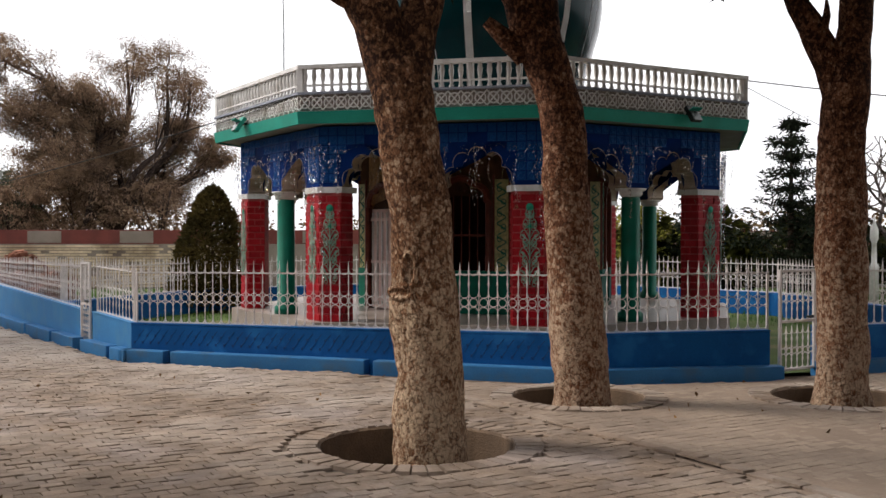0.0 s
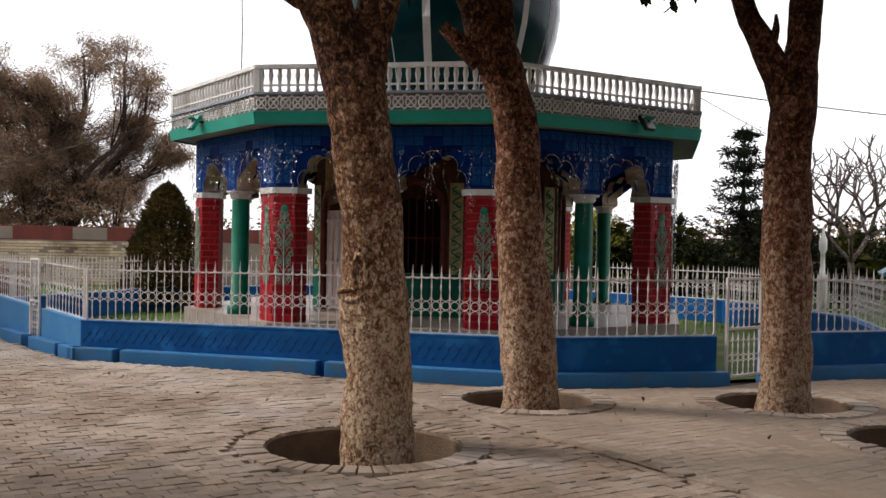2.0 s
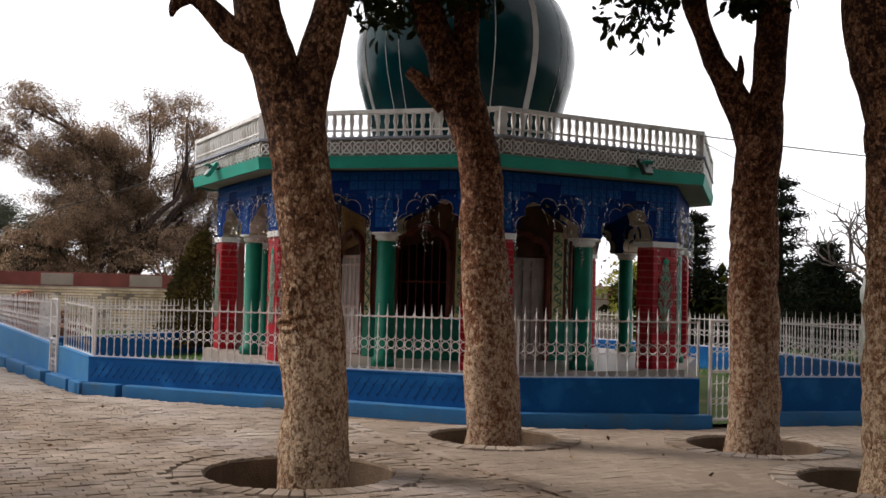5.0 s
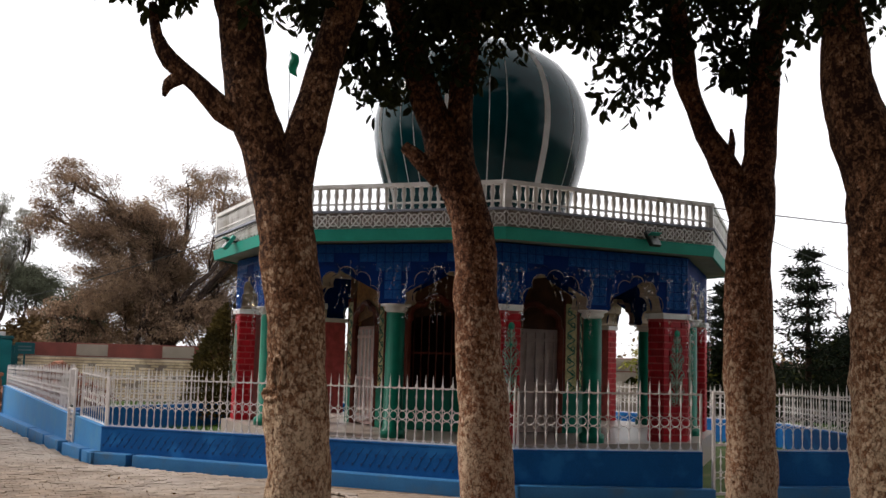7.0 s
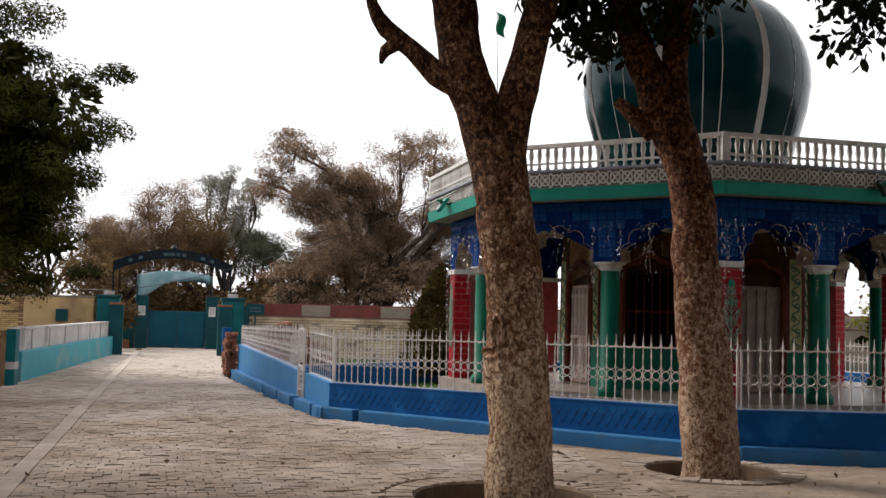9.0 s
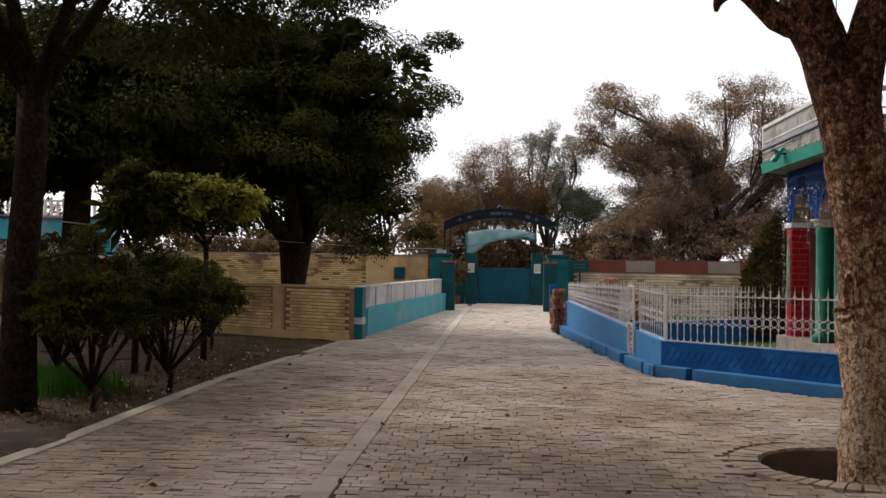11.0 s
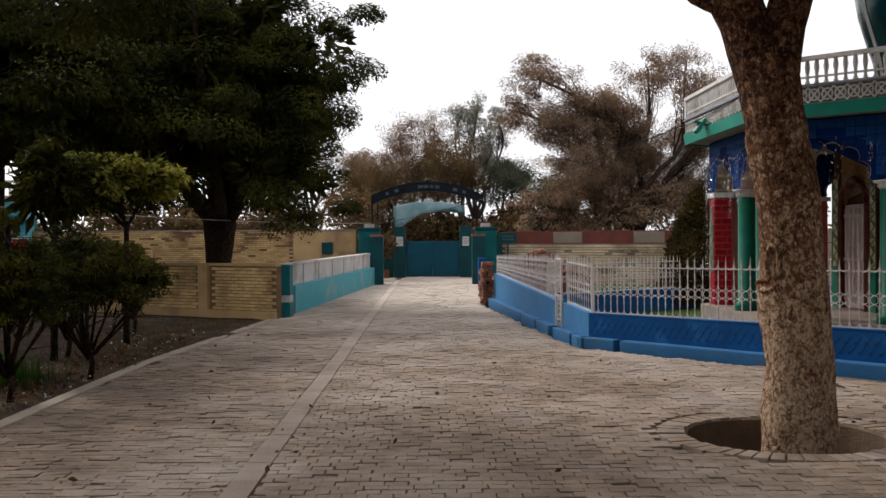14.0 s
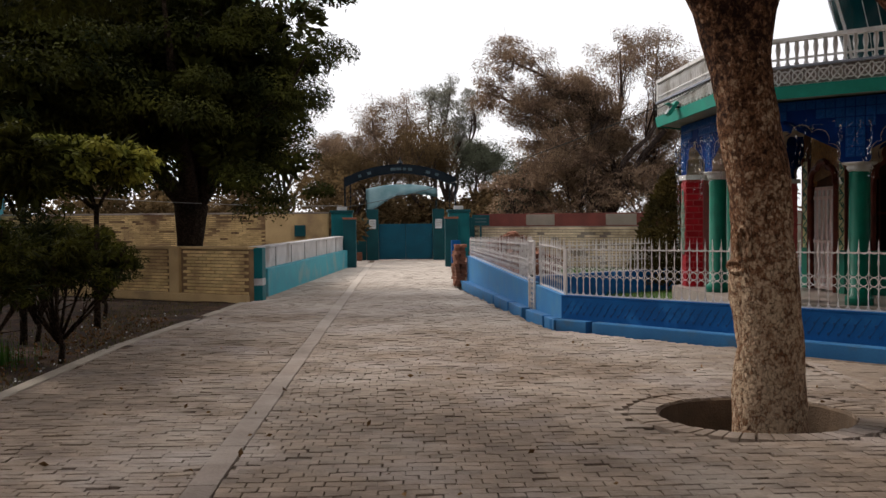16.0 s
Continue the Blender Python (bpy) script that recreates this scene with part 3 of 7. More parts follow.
sheet("ground", [(-700, -700), (700, -700), (700, 700), (-700, 700)], -0.06, EARTH, [(x, y, r + 0.05) for x, y, r in PITS], "bare brown earth reaching to the horizon")
KERB = [(-3.2, 2.4), (-4.8, 4.95), (-7.45, 8.75), (-8.9, 11.2), (-10.75, 14.3)]
pave_line = [(12, -6), (30, -6), (30, 14), (6.6, 13.4), (4.3, 12.6), (3.7, 12.1), (1.75, 11.6), (-3.9, 13.0), (-9.6, 19.6), (-14.5, 27.5), (-17.5, 33), (-21.5, 31), (-18.5, 26.5), (-11.2, 15.2)] + KERB[::-1] + [(-1, -6)]
pavement = sheet("pavement", pave_line, -0.022, MORTAR, PITS, "brick-paved lane covered in pale dust", "pavement")


def inside(x, y, poly):
    hit = False
    for (x0, y0), (x1, y1) in zip(poly, poly[1:] + poly[:1]):
        if (y0 > y) != (y1 > y) and x < (x1 - x0) * (y - y0) / (y1 - y0) + x0:
            hit = not hit
    return hit


RIDGE_V = to_uv(1.99, 8.47)[1]      # brick edging that parts the lane from the tree court
STRIPE_V = to_uv(-4.15, 8.05)[1] + 0.02
court = sheet("court_floor", [(3.9, 5.6), (30, -6), (30, 14), (6.6, 13.3), (4.3, 12.5), (3.7, 12.0), (1.75, 11.55), (-0.6, 11.85)], -0.012, SAND, PITS[1:], "trodden sandy court under the trees", "ground")
# the lane's bricks, in broken bond on both sides of a cement strip
rng = np.random.default_rng(4)
verts, faces, near_bricks, tone_of = [], [], [], []
PITCH_U, SHORT, LONG = 0.106, 0.150, 0.192
COURT = [(3.9, 5.6), (9.0, 3.2), (9.0, 13.3), (6.6, 13.3), (4.3, 12.5), (3.7, 12.0), (1.75, 11.55), (-0.6, 11.85)]


def brick_at(u, v, hl, hw, z, tx, ty, spin, kind):
    """One paving brick with a chamfered top, into the shared lists."""
    b0 = len(verts)
    for inset_, zz in ((0.0, -0.02), (0.0, -0.003), (0.004, 0.0)):
        for a, c in ((-1, -1), (1, -1), (1, 1), (-1, 1)):
            du, dv = c * (hl - inset_), a * (hw - inset_)
            px, py = uv(u + du - dv * spin, v + dv + du * spin)
            verts.append((px, py, z + zz + (tx * du + ty * dv if zz > -0.01 else 0)))
    faces.append((b0 + 8, b0 + 9, b0 + 10, b0 + 11))
    for lay in (0, 4):
        for i in range(4):
            faces.append((b0 + lay + i, b0 + lay + (i + 1) % 4, b0 + lay + 4 + (i + 1) % 4, b0 + lay + 4 + i))
    tone_of.extend([kind] * 9)


def lay(u, v, half_u, half_v, gap_u, gap_v, single=False):
    """Lays one brick if its place is paved; half sizes along and across the lane."""
    x, y = uv(u, v)
    if not (-22 < x < 9 and -2.5 < y < 34) or abs(v - RIDGE_V) < 0.10:
        return
    sandy = v > RIDGE_V
    if not inside(x, y, COURT if sandy else pave_line) or any((x - a) ** 2 + (y - b) ** 2 < (r + 0.265) ** 2 for a, b, r in PITS):
        return
    hu, hv = half_u - gap_u, half_v - gap_v
    worn = 0.010 * max(0.0, noise.noise((x * 0.8, y * 0.8, 9)) - 0.1)
    z, tx, ty, spin = rng.normal() * 0.0022 - worn - (0.008 if rng.random() < 0.03 else 0), rng.normal() * 0.022, rng.normal() * 0.022, rng.normal() * 0.018
    if sandy:
        brick_at(u, v, hu, hv, z * 0.6 - 0.009 + 0.004 * noise.noise((x * 1.3, y * 1.3, 2)), tx * 0.5, ty * 0.5, spin, 1)
    elif single and half_v > 0.07 and (x + 0.6) ** 2 + (y - 5.3) ** 2 < 2.3 and len(near_bricks) < 290:
        near_bricks.append((u, v, z, tx, ty, spin))
    else:
        brick_at(u, v, hu, hv, z, tx, ty, spin, 0)


def joint(share_open, tight, wide):
    return rng.uniform(*wide) if rng.random() < share_open else rng.uniform(*tight)


for row in range(-80, 366):         # short bricks in broken bond beside the pits
    u = row * PITCH_U
    shift = (0.5 if row % 2 else 0.0) + rng.normal() * 0.10
    for col in range(-1, 90):
        v = STRIPE_V + 0.089 + (col + 0.5 + shift) * SHORT
        lo_v, hi_v = max(v - SHORT / 2, STRIPE_V + 0.089), v + SHORT / 2
        if hi_v - lo_v < 0.03:
            continue
        v = (lo_v + hi_v) / 2
        lay(u + 0.018 * noise.noise((u * 0.6, v * 0.7, 5)) + rng.normal() * 0.003, v + rng.normal() * 0.002, PITCH_U / 2, (hi_v - lo_v) / 2, joint(0.35, (0.001, 0.003), (0.004, 0.010)), joint(0.4, (0.0006, 0.002), (0.003, 0.007)), True)
for row in range(-90, 470):         # courses across the lane on the garden side
    u = row * 0.082
    shift = (0.5 if row % 2 else 0.0) + rng.normal() * 0.15
    for col in range(-1, 48):
        v = STRIPE_V - 0.089 - (col + shift) * LONG
        lo_v, hi_v = v - LONG / 2, min(v + LONG / 2, STRIPE_V - 0.089)
        if hi_v - lo_v < 0.03:
            continue
        v = (lo_v + hi_v) / 2
        lay(u + 0.016 * noise.noise((u * 0.6, v * 0.8, 6)) + rng.normal() * 0.002, v, 0.041, (hi_v - lo_v) / 2, joint(0.35, (0.001, 0.003), (0.004, 0.009)), joint(0.15, (0.0003, 0.0015), (0.003, 0.006)))
# cement strip down the lane and the ridge of edging bricks
uu = -6.0
while uu < 34:
    ln = rng.uniform(0.95, 1.25)
    x, y = uv(uu + ln / 2, STRIPE_V)
    if inside(x, y, pave_line) and -20 < x:
        brick_at(uu + ln / 2, STRIPE_V + rng.normal() * 0.003, ln / 2 - 0.005, 0.086, 0.002, 0, 0, rng.normal() * 0.002, 2)
    uu += ln
uu = -6.0
while uu < 34:
    ln = 0.225 + rng.normal() * 0.012
    x, y = uv(uu, RIDGE_V)
    if inside(x, y, pave_line) and -20 < x and not any((x - a) ** 2 + (y - b) ** 2 < (r + 0.2) ** 2 for a, b, r in PITS) and uu < to_uv(-0.5, 11.7)[0]:
        brick_at(uu + ln / 2, RIDGE_V + rng.normal() * 0.008, ln / 2 - 0.004, 0.054, 0.015 + rng.normal() * 0.006, rng.normal() * 0.02, rng.normal() * 0.02, rng.normal() * 0.02, 0)
    uu += ln
# rings of bricks round the pits
for cx, cy, r in PITS:
    for ring, n, wr in ((r + 0.105, int(2 * math.pi * r / 0.088), 0.205),):
        for i in range(n):
            a, h, b0, z = 2 * math.pi * i / n + rng.normal() * 0.004, math.pi / n * rng.uniform(0.84, 0.96), len(verts), rng.normal() * 0.003 + 0.004
            sway = rng.normal() * 0.006
            for s, zz in ((1.0, -0.03), (0.93, 0.0)):
                for da, dr in ((-h, -wr / 2), (-h, wr / 2), (h, wr / 2), (h, -wr / 2)):
                    rr = ring + dr * (s + 0.07) + sway
                    verts.append((cx + rr * math.cos(a + da * s), cy + rr * math.sin(a + da * s), z + zz))
            faces.append((b0 + 7, b0 + 6, b0 + 5, b0 + 4))
            for k in range(4):
                faces.append((b0 + k, b0 + 4 + k, b0 + 4 + (k + 1) % 4, b0 + (k + 1) % 4))
me = bpy.data.meshes.new("paving")
me.from_pydata(verts, [], faces)
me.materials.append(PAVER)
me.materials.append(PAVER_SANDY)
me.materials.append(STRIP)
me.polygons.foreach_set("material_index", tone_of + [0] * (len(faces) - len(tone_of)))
ob = new("paving_bricks", me)
ob.parent = pavement
ob["kind"] = "stuff"
# pits: lined walls and earth floors
for cx, cy, r in PITS:
    pit = tagged(empty("tree_pit", cx, cy, 0), "round plastered planting pit sunk in the paving", "tree pit", "pits under the trees", "structure")
    bm = bmesh.new()
    rows = []
    for rr, z in ((r + 0.10, -0.016), (r + 0.004, -0.004), (r - 0.02, -0.02), (r - 0.03, -0.42)):
        rows.append([bm.verts.new((rr * math.cos(a) * (1 + 0.012 * math.sin(5 * a)), rr * math.sin(a), z)) for a in [2 * math.pi * i / 40 for i in range(40)]])
    for a, b in zip(rows, rows[1:]):
        for i in range(40):
            bm.faces.new((a[i], b[i], b[(i + 1) % 40], a[(i + 1) % 40]))
    part("pit_lining", bm, PIT_WALL, pit)
    bm = bmesh.new()
    bmesh.ops.create_circle(bm, cap_ends=True, radius=r, segments=40)
    bmesh.ops.translate(bm, verts=bm.verts, vec=(0, 0, -0.40))
    part("pit_floor", bm, EARTH, pit)
# garden bed to the side of the lane: bumpy soil, concrete edging
bm = bmesh.new()
grid = {}
for i in range(60):
    for j in range(60):
        u, w = -3 + i * 0.32, j * 0.22
        k = min(max((u + 3) / 16, 0), 1)
        x = -3.2 - 7.6 * k - w * 0.95
        y = 2.4 + 12.0 * k - w * 0.30
        grid[i, j] = bm.verts.new((x, y, 0.0 + 0.05 * noise.noise((x * 0.9, y * 0.9, 0)) + 0.03 * noise.noise((x * 3.5, y * 3.5, 2)) - (0.02 if j == 0 else 0)))
for i in range(59):
    for j in range(59):
        bm.faces.new((grid[i, j], grid[i + 1, j], grid[i + 1, j + 1], grid[i, j + 1]))
bmesh.ops.recalc_face_normals(bm, faces=bm.faces)
tagged(part("garden_bed", bm, EARTH, smooth=True), "dug brown garden soil strewn with litter", "ground", kind="structure")
for (x0, y0), (x1, y1) in zip(KERB, KERB[1:]):
    d = Vector((x1 - x0, y1 - y0))
    m = pose((x0 + x1) / 2, (y0 + y1) / 2, -0.07, 0, 0, math.degrees(math.atan2(d.y, d.x)))
    tagged(part("kerb", boxed(d.length - 0.01, 0.15, 0.085, m, 0.012), CONCRETE), "low dusty concrete edging along the garden bed", "kerb", kind="structure")

# ---- blue plinth wall and white iron fence ----
PTOP = 0.50
BLUE_GROOVE = mat("darker_blue_moulding", (0.004, 0.05, 0.18), rough=0.5, scale=4)
fence_rng = np.random.default_rng(11)


def plinth_run(name, a, b, step=0.14, breaks=(), inner=0.16, label="bright blue painted low masonry wall with a stepped foot", z1=PTOP, z2=None, wave=False, paint=None):
    """A low wall from a to b with its foot step; outward is to the right of a -> b."""
    d = Vector((b[0] - a[0], b[1] - a[1]))
    ln = d.length
    root = tagged(empty(name, a[0], a[1], 0, math.degrees(math.atan2(d.y, d.x))), label, "wall", kind="structure")
    z2 = z1 if z2 is None else z2
    tilt = Matrix.Identity(4)
    tilt[2][0] = (z2 - z1) / ln         # the top follows the ground's rise
    bm = boxed(ln, inner, z1 + 0.1, pose(ln / 2, inner / 2, -0.1), 0.012)
    for v in bm.verts:
        if v.co.z > 0.1:
            v.co.z += tilt[2][0] * v.co.x
    part("wall_body", bm, paint or BLUE, root)
    part("coping", boxed(ln, inner + 0.012, 0.02, tilt @ pose(ln / 2, inner / 2, z1), 0.005), paint or BLUE, root)
    if wave:        # moulded waves and ticks along the face
        for i in range(int((ln - 0.1) / 0.115)):
            x = 0.10 + i * 0.115
            bm = bmesh.new()
            zb = 0.20
            zt = z1 - 0.06 + tilt[2][0] * x
            tube(bm, [(x - 0.06 + 0.15 * t + 0.006 * math.sin(t * 6.3), 0.001, zb + (zt - zb) * t) for t in [k / 6 for k in range(7)]], 0.005, 4)
            part("wave", bm, BLUE_GROOVE, root)
            for zz in (zb, zt - 0.09):
                part("tick", boxed(0.022, 0.006, 0.03, pose(x + (0.02 if zz > zb else -0.05), -0.002, zz)), BLUE_GROOVE, root)
    cuts = [0] + list(breaks) + [ln]
    for i, (s, e) in enumerate(zip(cuts, cuts[1:])):
        gap = 0.10 if i else -0.10
        end = ln + 0.10 if i == len(cuts) - 2 else e
        part("foot_step", boxed(end - s - gap, step + 0.02, 0.232, pose((s + gap + end) / 2, -step / 2 + 0.01, -0.1), 0.015), BLUE_STEP, root)
    return root


def picket_mesh(height=0.78, pitch=0.113):
    """One repeat of the cast iron pattern: a spear picket, ring and loops beside it."""
    bm = bmesh.new()
    box(bm, 0.009, 0.007, height - 0.16, pose(0, 0, 0.0))
    for z, w in ((0.52, 0.019), (0.16, 0.017), (0.40, 0.015)):
        lathe(bm, [(0.005, z - 0.05), (w * 0.62, z), (0.005, z + 0.05)], 6)
    lathe(bm, [(0.006, height - 0.17), (0.013, height - 0.145), (0.0075, height - 0.10), (0.001, height - 0.012)], 6)
    h = pitch / 2

    def arc(cx, cz, rx, rz, a0, a1, n):
        pts = [(cx + rx * math.cos(a0 + (a1 - a0) * i / n), 0, cz + rz * math.sin(a0 + (a1 - a0) * i / n)) for i in range(n + 1)]
        tube(bm, pts, 0.0046, 4)
    ring = [(h + 0.047 * math.cos(2 * math.pi * i / 12), 0, 0.312 + 0.047 * math.sin(2 * math.pi * i / 12)) for i in range(12)]
    tube(bm, ring, 0.005, 4, closed=True)
    pi = math.pi
    arc(h, 0.215, h - 0.004, 0.045, 0, pi, 8)          # top of the low loop
    arc(h, 0.055, h - 0.004, 0.05, pi, 2 * pi, 8)      # foot of the low loop
    arc(h, 0.408, h - 0.004, 0.045, pi, 2 * pi, 8)     # foot of the tall loop
    arc(h, 0.665, h - 0.004, 0.055, pi, 2 * pi, 8)     # swag above the rail
    return mesh_of(bm, "picket", FENCE_WHITE)


PICKET = picket_mesh()
PITCH = 0.113


def fence_run(a, b, z=PTOP + 0.02, pitch=PITCH, posts=True, label="white cast iron fence of spear pickets and rings", as_parts=True, z2=None, h=1.0, h2=None):
    d = Vector((b[0] - a[0], b[1] - a[1]))
    ln = d.length
    root = tagged(empty("iron_fence", a[0], a[1], z, math.degrees(math.atan2(d.y, d.x))), label, "fence", "white iron fence panels")
    k = max(1, round(ln / pitch))
    p = ln / k
    rise = ((z if z2 is None else z2) - z) / ln
    grow_h = ((h if h2 is None else h2) - h) / ln
    if as_parts:
        for i in range(k):
            x = i * p
            share("picket", PICKET, root, pose(x, 0, rise * x, fence_rng.normal() * 0.5, fence_rng.normal() * 0.4, 0) @ Matrix.Diagonal((p / pitch, 1, h + grow_h * x, 1)))
    else:
        bm = bmesh.new()
        for i in range(k):
            n0 = len(bm.verts)
            bm.from_mesh(PICKET)
            bm.verts.ensure_lookup_table()
            bmesh.ops.translate(bm, verts=bm.verts[n0:], vec=(i * p, 0, 0))
        bmesh.ops.scale(bm, vec=(1, 1, h), verts=bm.verts)
        part("picket_run", bm, FENCE_WHITE, root)["kind"] = "stuff"
    for zz, hh in ((0.0, 0.014), (0.615, 0.014)):
        slope = Matrix.Identity(4)
        slope[2][0] = rise + grow_h * zz
        part("rail", boxed(ln, 0.014, hh, slope @ pose(ln / 2, 0, zz * h)), FENCE_WHITE, root)
    if posts:
        for x in (0.0, ln):
            part("post", boxed(0.024, 0.024, 0.63 * (h + grow_h * x), pose(x, 0.006, rise * x), 0.004), FENCE_WHITE, root)
    return root


PL, PM, PR = (-3.78, 13.25), (1.75, 11.82), (3.76, 12.30)
GP, GP2, RW = (-4.72, 14.28), (-5.05, 14.66), (-9.53, 20.05)
GR1, FR = (4.42, 12.80), (6.35, 13.55)
FAR = [(7.0, 17.2), (6.0, 21.2), (2.6, 24.2), (-2.2, 24.0), (-5.4, 21.4), (-6.6, 17.6)]
ZL, ZM, ZR, ZG, ZW = 0.435, 0.475, 0.495, 0.49, 0.66
plinth_run("wall_front", PL, PM, breaks=(0.55, 3.2), z1=ZL, z2=ZM, wave=True)
plinth_run("wall_front_side", PM, PR, z1=ZM, z2=ZR)
plinth_run("wall_corner", GP, PL, breaks=(0.9,), z1=ZG, z2=ZL, paint=BLUE_LIT)
plinth_run("wall_lane", RW, GP2, breaks=(4.4, 5.9), z1=ZW, z2=ZG, paint=BLUE_LIT)
plinth_run("wall_court", GR1, FR, z1=ZR, z2=ZR)
inset = 0.07
for a, b, z1, z2, h1, h2, label in ((PL, PM, ZL, ZM, 1, 1, ""), (PM, PR, ZM, ZR, 1, 1, ""), (GP, PL, ZG, ZL, 0.97, 1, ""), (GR1, FR, ZR, ZR, 1, 1, ""), (RW, GP2, ZW, ZG, 0.55, 0.95, "white cast iron fence along the lane wall")):
    d = (Vector(b) - Vector(a)).normalized()
    n = Vector((-d.y, d.x)) * inset
    fence_run(Vector(a) + n, Vector(b) + n, z=z1 + 0.02, z2=z2 + 0.02, h=h1, h2=h2, label=label or "white cast iron fence of spear pickets and rings")
# far side of the enclosure
ring = [FR] + FAR + [(-6.0, 16.1)]
for i, (a, b) in enumerate(zip(ring, ring[1:])):
    plinth_run("wall_far", a, b, label="low blue wall on the far side of the enclosure", z1=0.40)
    fence_run(a, b, z=0.42, label="white iron fence on the far blue wall", as_parts=False, h=0.88)


def fence_gate(a, b, label, swing=0):
    """A light iron gate between a and b, standing on the ground."""
    d = Vector((b[0] - a[0], b[1] - a[1]))
    ln = d.length
    root = tagged(empty("fence_gate", a[0], a[1], 0, math.degrees(math.atan2(d.y, d.x)) + swing), label, "gate", "fence gates")
    for x in (0.02, ln - 0.02):
        part("stile", boxed(0.035, 0.03, 1.12, pose(x, 0, 0.05), 0.004), FENCE_WHITE, root)
    for z in (0.05, 0.58, 1.14):
        part("rail", boxed(ln - 0.04, 0.026, 0.028, pose(ln / 2, 0, z), 0.003), FENCE_WHITE, root)
    k = max(2, round(ln / PITCH))
    p = (ln - 0.06) / k
    for zz, hh in ((0.07, 0.62), (0.60, 0.70)):
        for i in range(k):
            share("picket", PICKET, root, pose(0.03 + i * p, 0, zz) @ Matrix.Diagonal((p / PITCH, 1, hh / 0.78 * (0.8 if zz < 0.1 else 0.92), 1)))
    part("latch", boxed(0.12, 0.02, 0.03, pose(ln - 0.12, -0.02, 0.62), 0.004), STEEL_DARK, root)
    return root


fence_gate((3.86, 12.34), (4.36, 12.74), "narrow white iron gate, closed, in the blue wall")
fence_gate((-5.02, 14.62), (-4.76, 14.32), "small white iron gate in the lane wall")
# the lawn and the paved floor within
sheet("lawn", [(-9.9, 20.2), (-6.2, 16.2), (-4.6, 14.6), (-3.6, 13.5), (1.8, 12.1), (3.7, 12.6), (6.4, 13.8), (14, 16), (30, 20), (40, 33), (-13, 33), (-13.2, 27)], -0.02, LAWN, (), "patchy green lawn round the pavilion", "lawn")

# ---- the domed pavilion ----
CX, CY, TH = 0.486, 17.58, -9.79
R_EAVE, R_WALL, R_IN = 4.33, 3.93, 2.06
Z_FLOOR, Z_CAP, Z_EAVE = 0.40, 2.16, 2.97


def octa(r, k, z=0.0):
    a = radians(TH - 112.5 + 45 * k)
    return Vector((r * math.cos(a), r * math.sin(a), z))


def octa_face(r, k):
    """Frame of the face between corners k and k + 1: x along it, y inward, z up; and its length."""
    a, b = octa(r, k), octa(r, k + 1)
    d = (b - a).normalized()
    return Matrix.Translation(a) @ Matrix.Rotation(math.atan2(d.y, d.x), 4, "Z"), (b - a).length


pav = tagged(empty("pavilion", CX, CY, 0), "octagonal blue, red and white pavilion under a green dome", "pavilion")


def octa_ring(name, r0, r1, z0, z1, material, label="", drop=0.0):
    """An octagonal band between two radii."""
    bm = bmesh.new()
    loops = [[bm.verts.new(octa(r, k, z)) for k in range(8)] for r, z in ((r1, z0), (r1 - drop, z0 + 0.0001) if drop else (r1, z0 + 0.0001), (r1, z1), (r0, z1), (r0, z0))]
    for a, b in zip(loops, loops[1:] + loops[:1]):
        for i in range(8):
            bm.faces.new((a[i], a[(i + 1) % 8], b[(i + 1) % 8], b[i]))
    bmesh.ops.recalc_face_normals(bm, faces=bm.faces)
    return part(name, bm, material, pav, label)


bm = bmesh.new()
prism(bm, [tuple(octa(4.08, k))[:2] for k in range(8)], 0, Z_FLOOR - 0.005)
part("platform", bm, FLOOR, pav, "pale tiled raised floor")
bm = bmesh.new()
prism(bm, [tuple(octa(R_EAVE - 0.05, k))[:2] for k in range(8)], Z_EAVE + 0.02, 3.12)
part("roof_slab", bm, SOFFIT, pav, "grey plastered soffit and flat roof")
bm = bmesh.new()
lo = [bm.verts.new(octa(R_WALL + 0.12, k, Z_EAVE - 0.02)) for k in range(8)]
for i, (r, z) in enumerate(((R_EAVE - 0.045, Z_EAVE), (R_EAVE - 0.01, Z_EAVE + 0.0), (R_EAVE + 0.02, Z_EAVE + 0.155), (R_EAVE - 0.05, Z_EAVE + 0.155))):
    hi = [bm.verts.new(octa(r, k, z)) for k in range(8)]
    if i:
        for k in range(8):
            bm.faces.new((lo[k], lo[(k + 1) % 8], hi[(k + 1) % 8], hi[k]))
    lo = hi
part("fascia", bm, GREEN_TRIM, pav, "sea green fascia band")
octa_ring("parapet", R_EAVE - 0.13, R_EAVE - 0.03, 3.125, 3.36, WHITE, "white parapet band")
# the shadow line under the balustrade is put into the ledge's grey-blue
octa_ring("parapet_ledge", R_EAVE - 0.14, R_EAVE + 0.015, 3.345, 3.375, mat("ledge_shadow_grey", (0.30, 0.32, 0.38), rough=0.7), "ledge painted in shadow grey")
octa_ring("handrail", R_EAVE - 0.11, R_EAVE + 0.005, 3.675, 3.725, WHITE, "white moulded handrail")
octa_ring("midrail", R_EAVE - 0.085, R_EAVE - 0.025, 3.455, 3.475, WHITE)


def baluster_mesh():
    bm = bmesh.new()
    lathe(bm, [(0.028, 0), (0.034, 0.02), (0.020, 0.05), (0.026, 0.09), (0.022, 0.13), (0.030, 0.17), (0.036, 0.21), (0.027, 0.27), (0.024, 0.30)], 8)
    return mesh_of(bm, "baluster", WHITE, True)


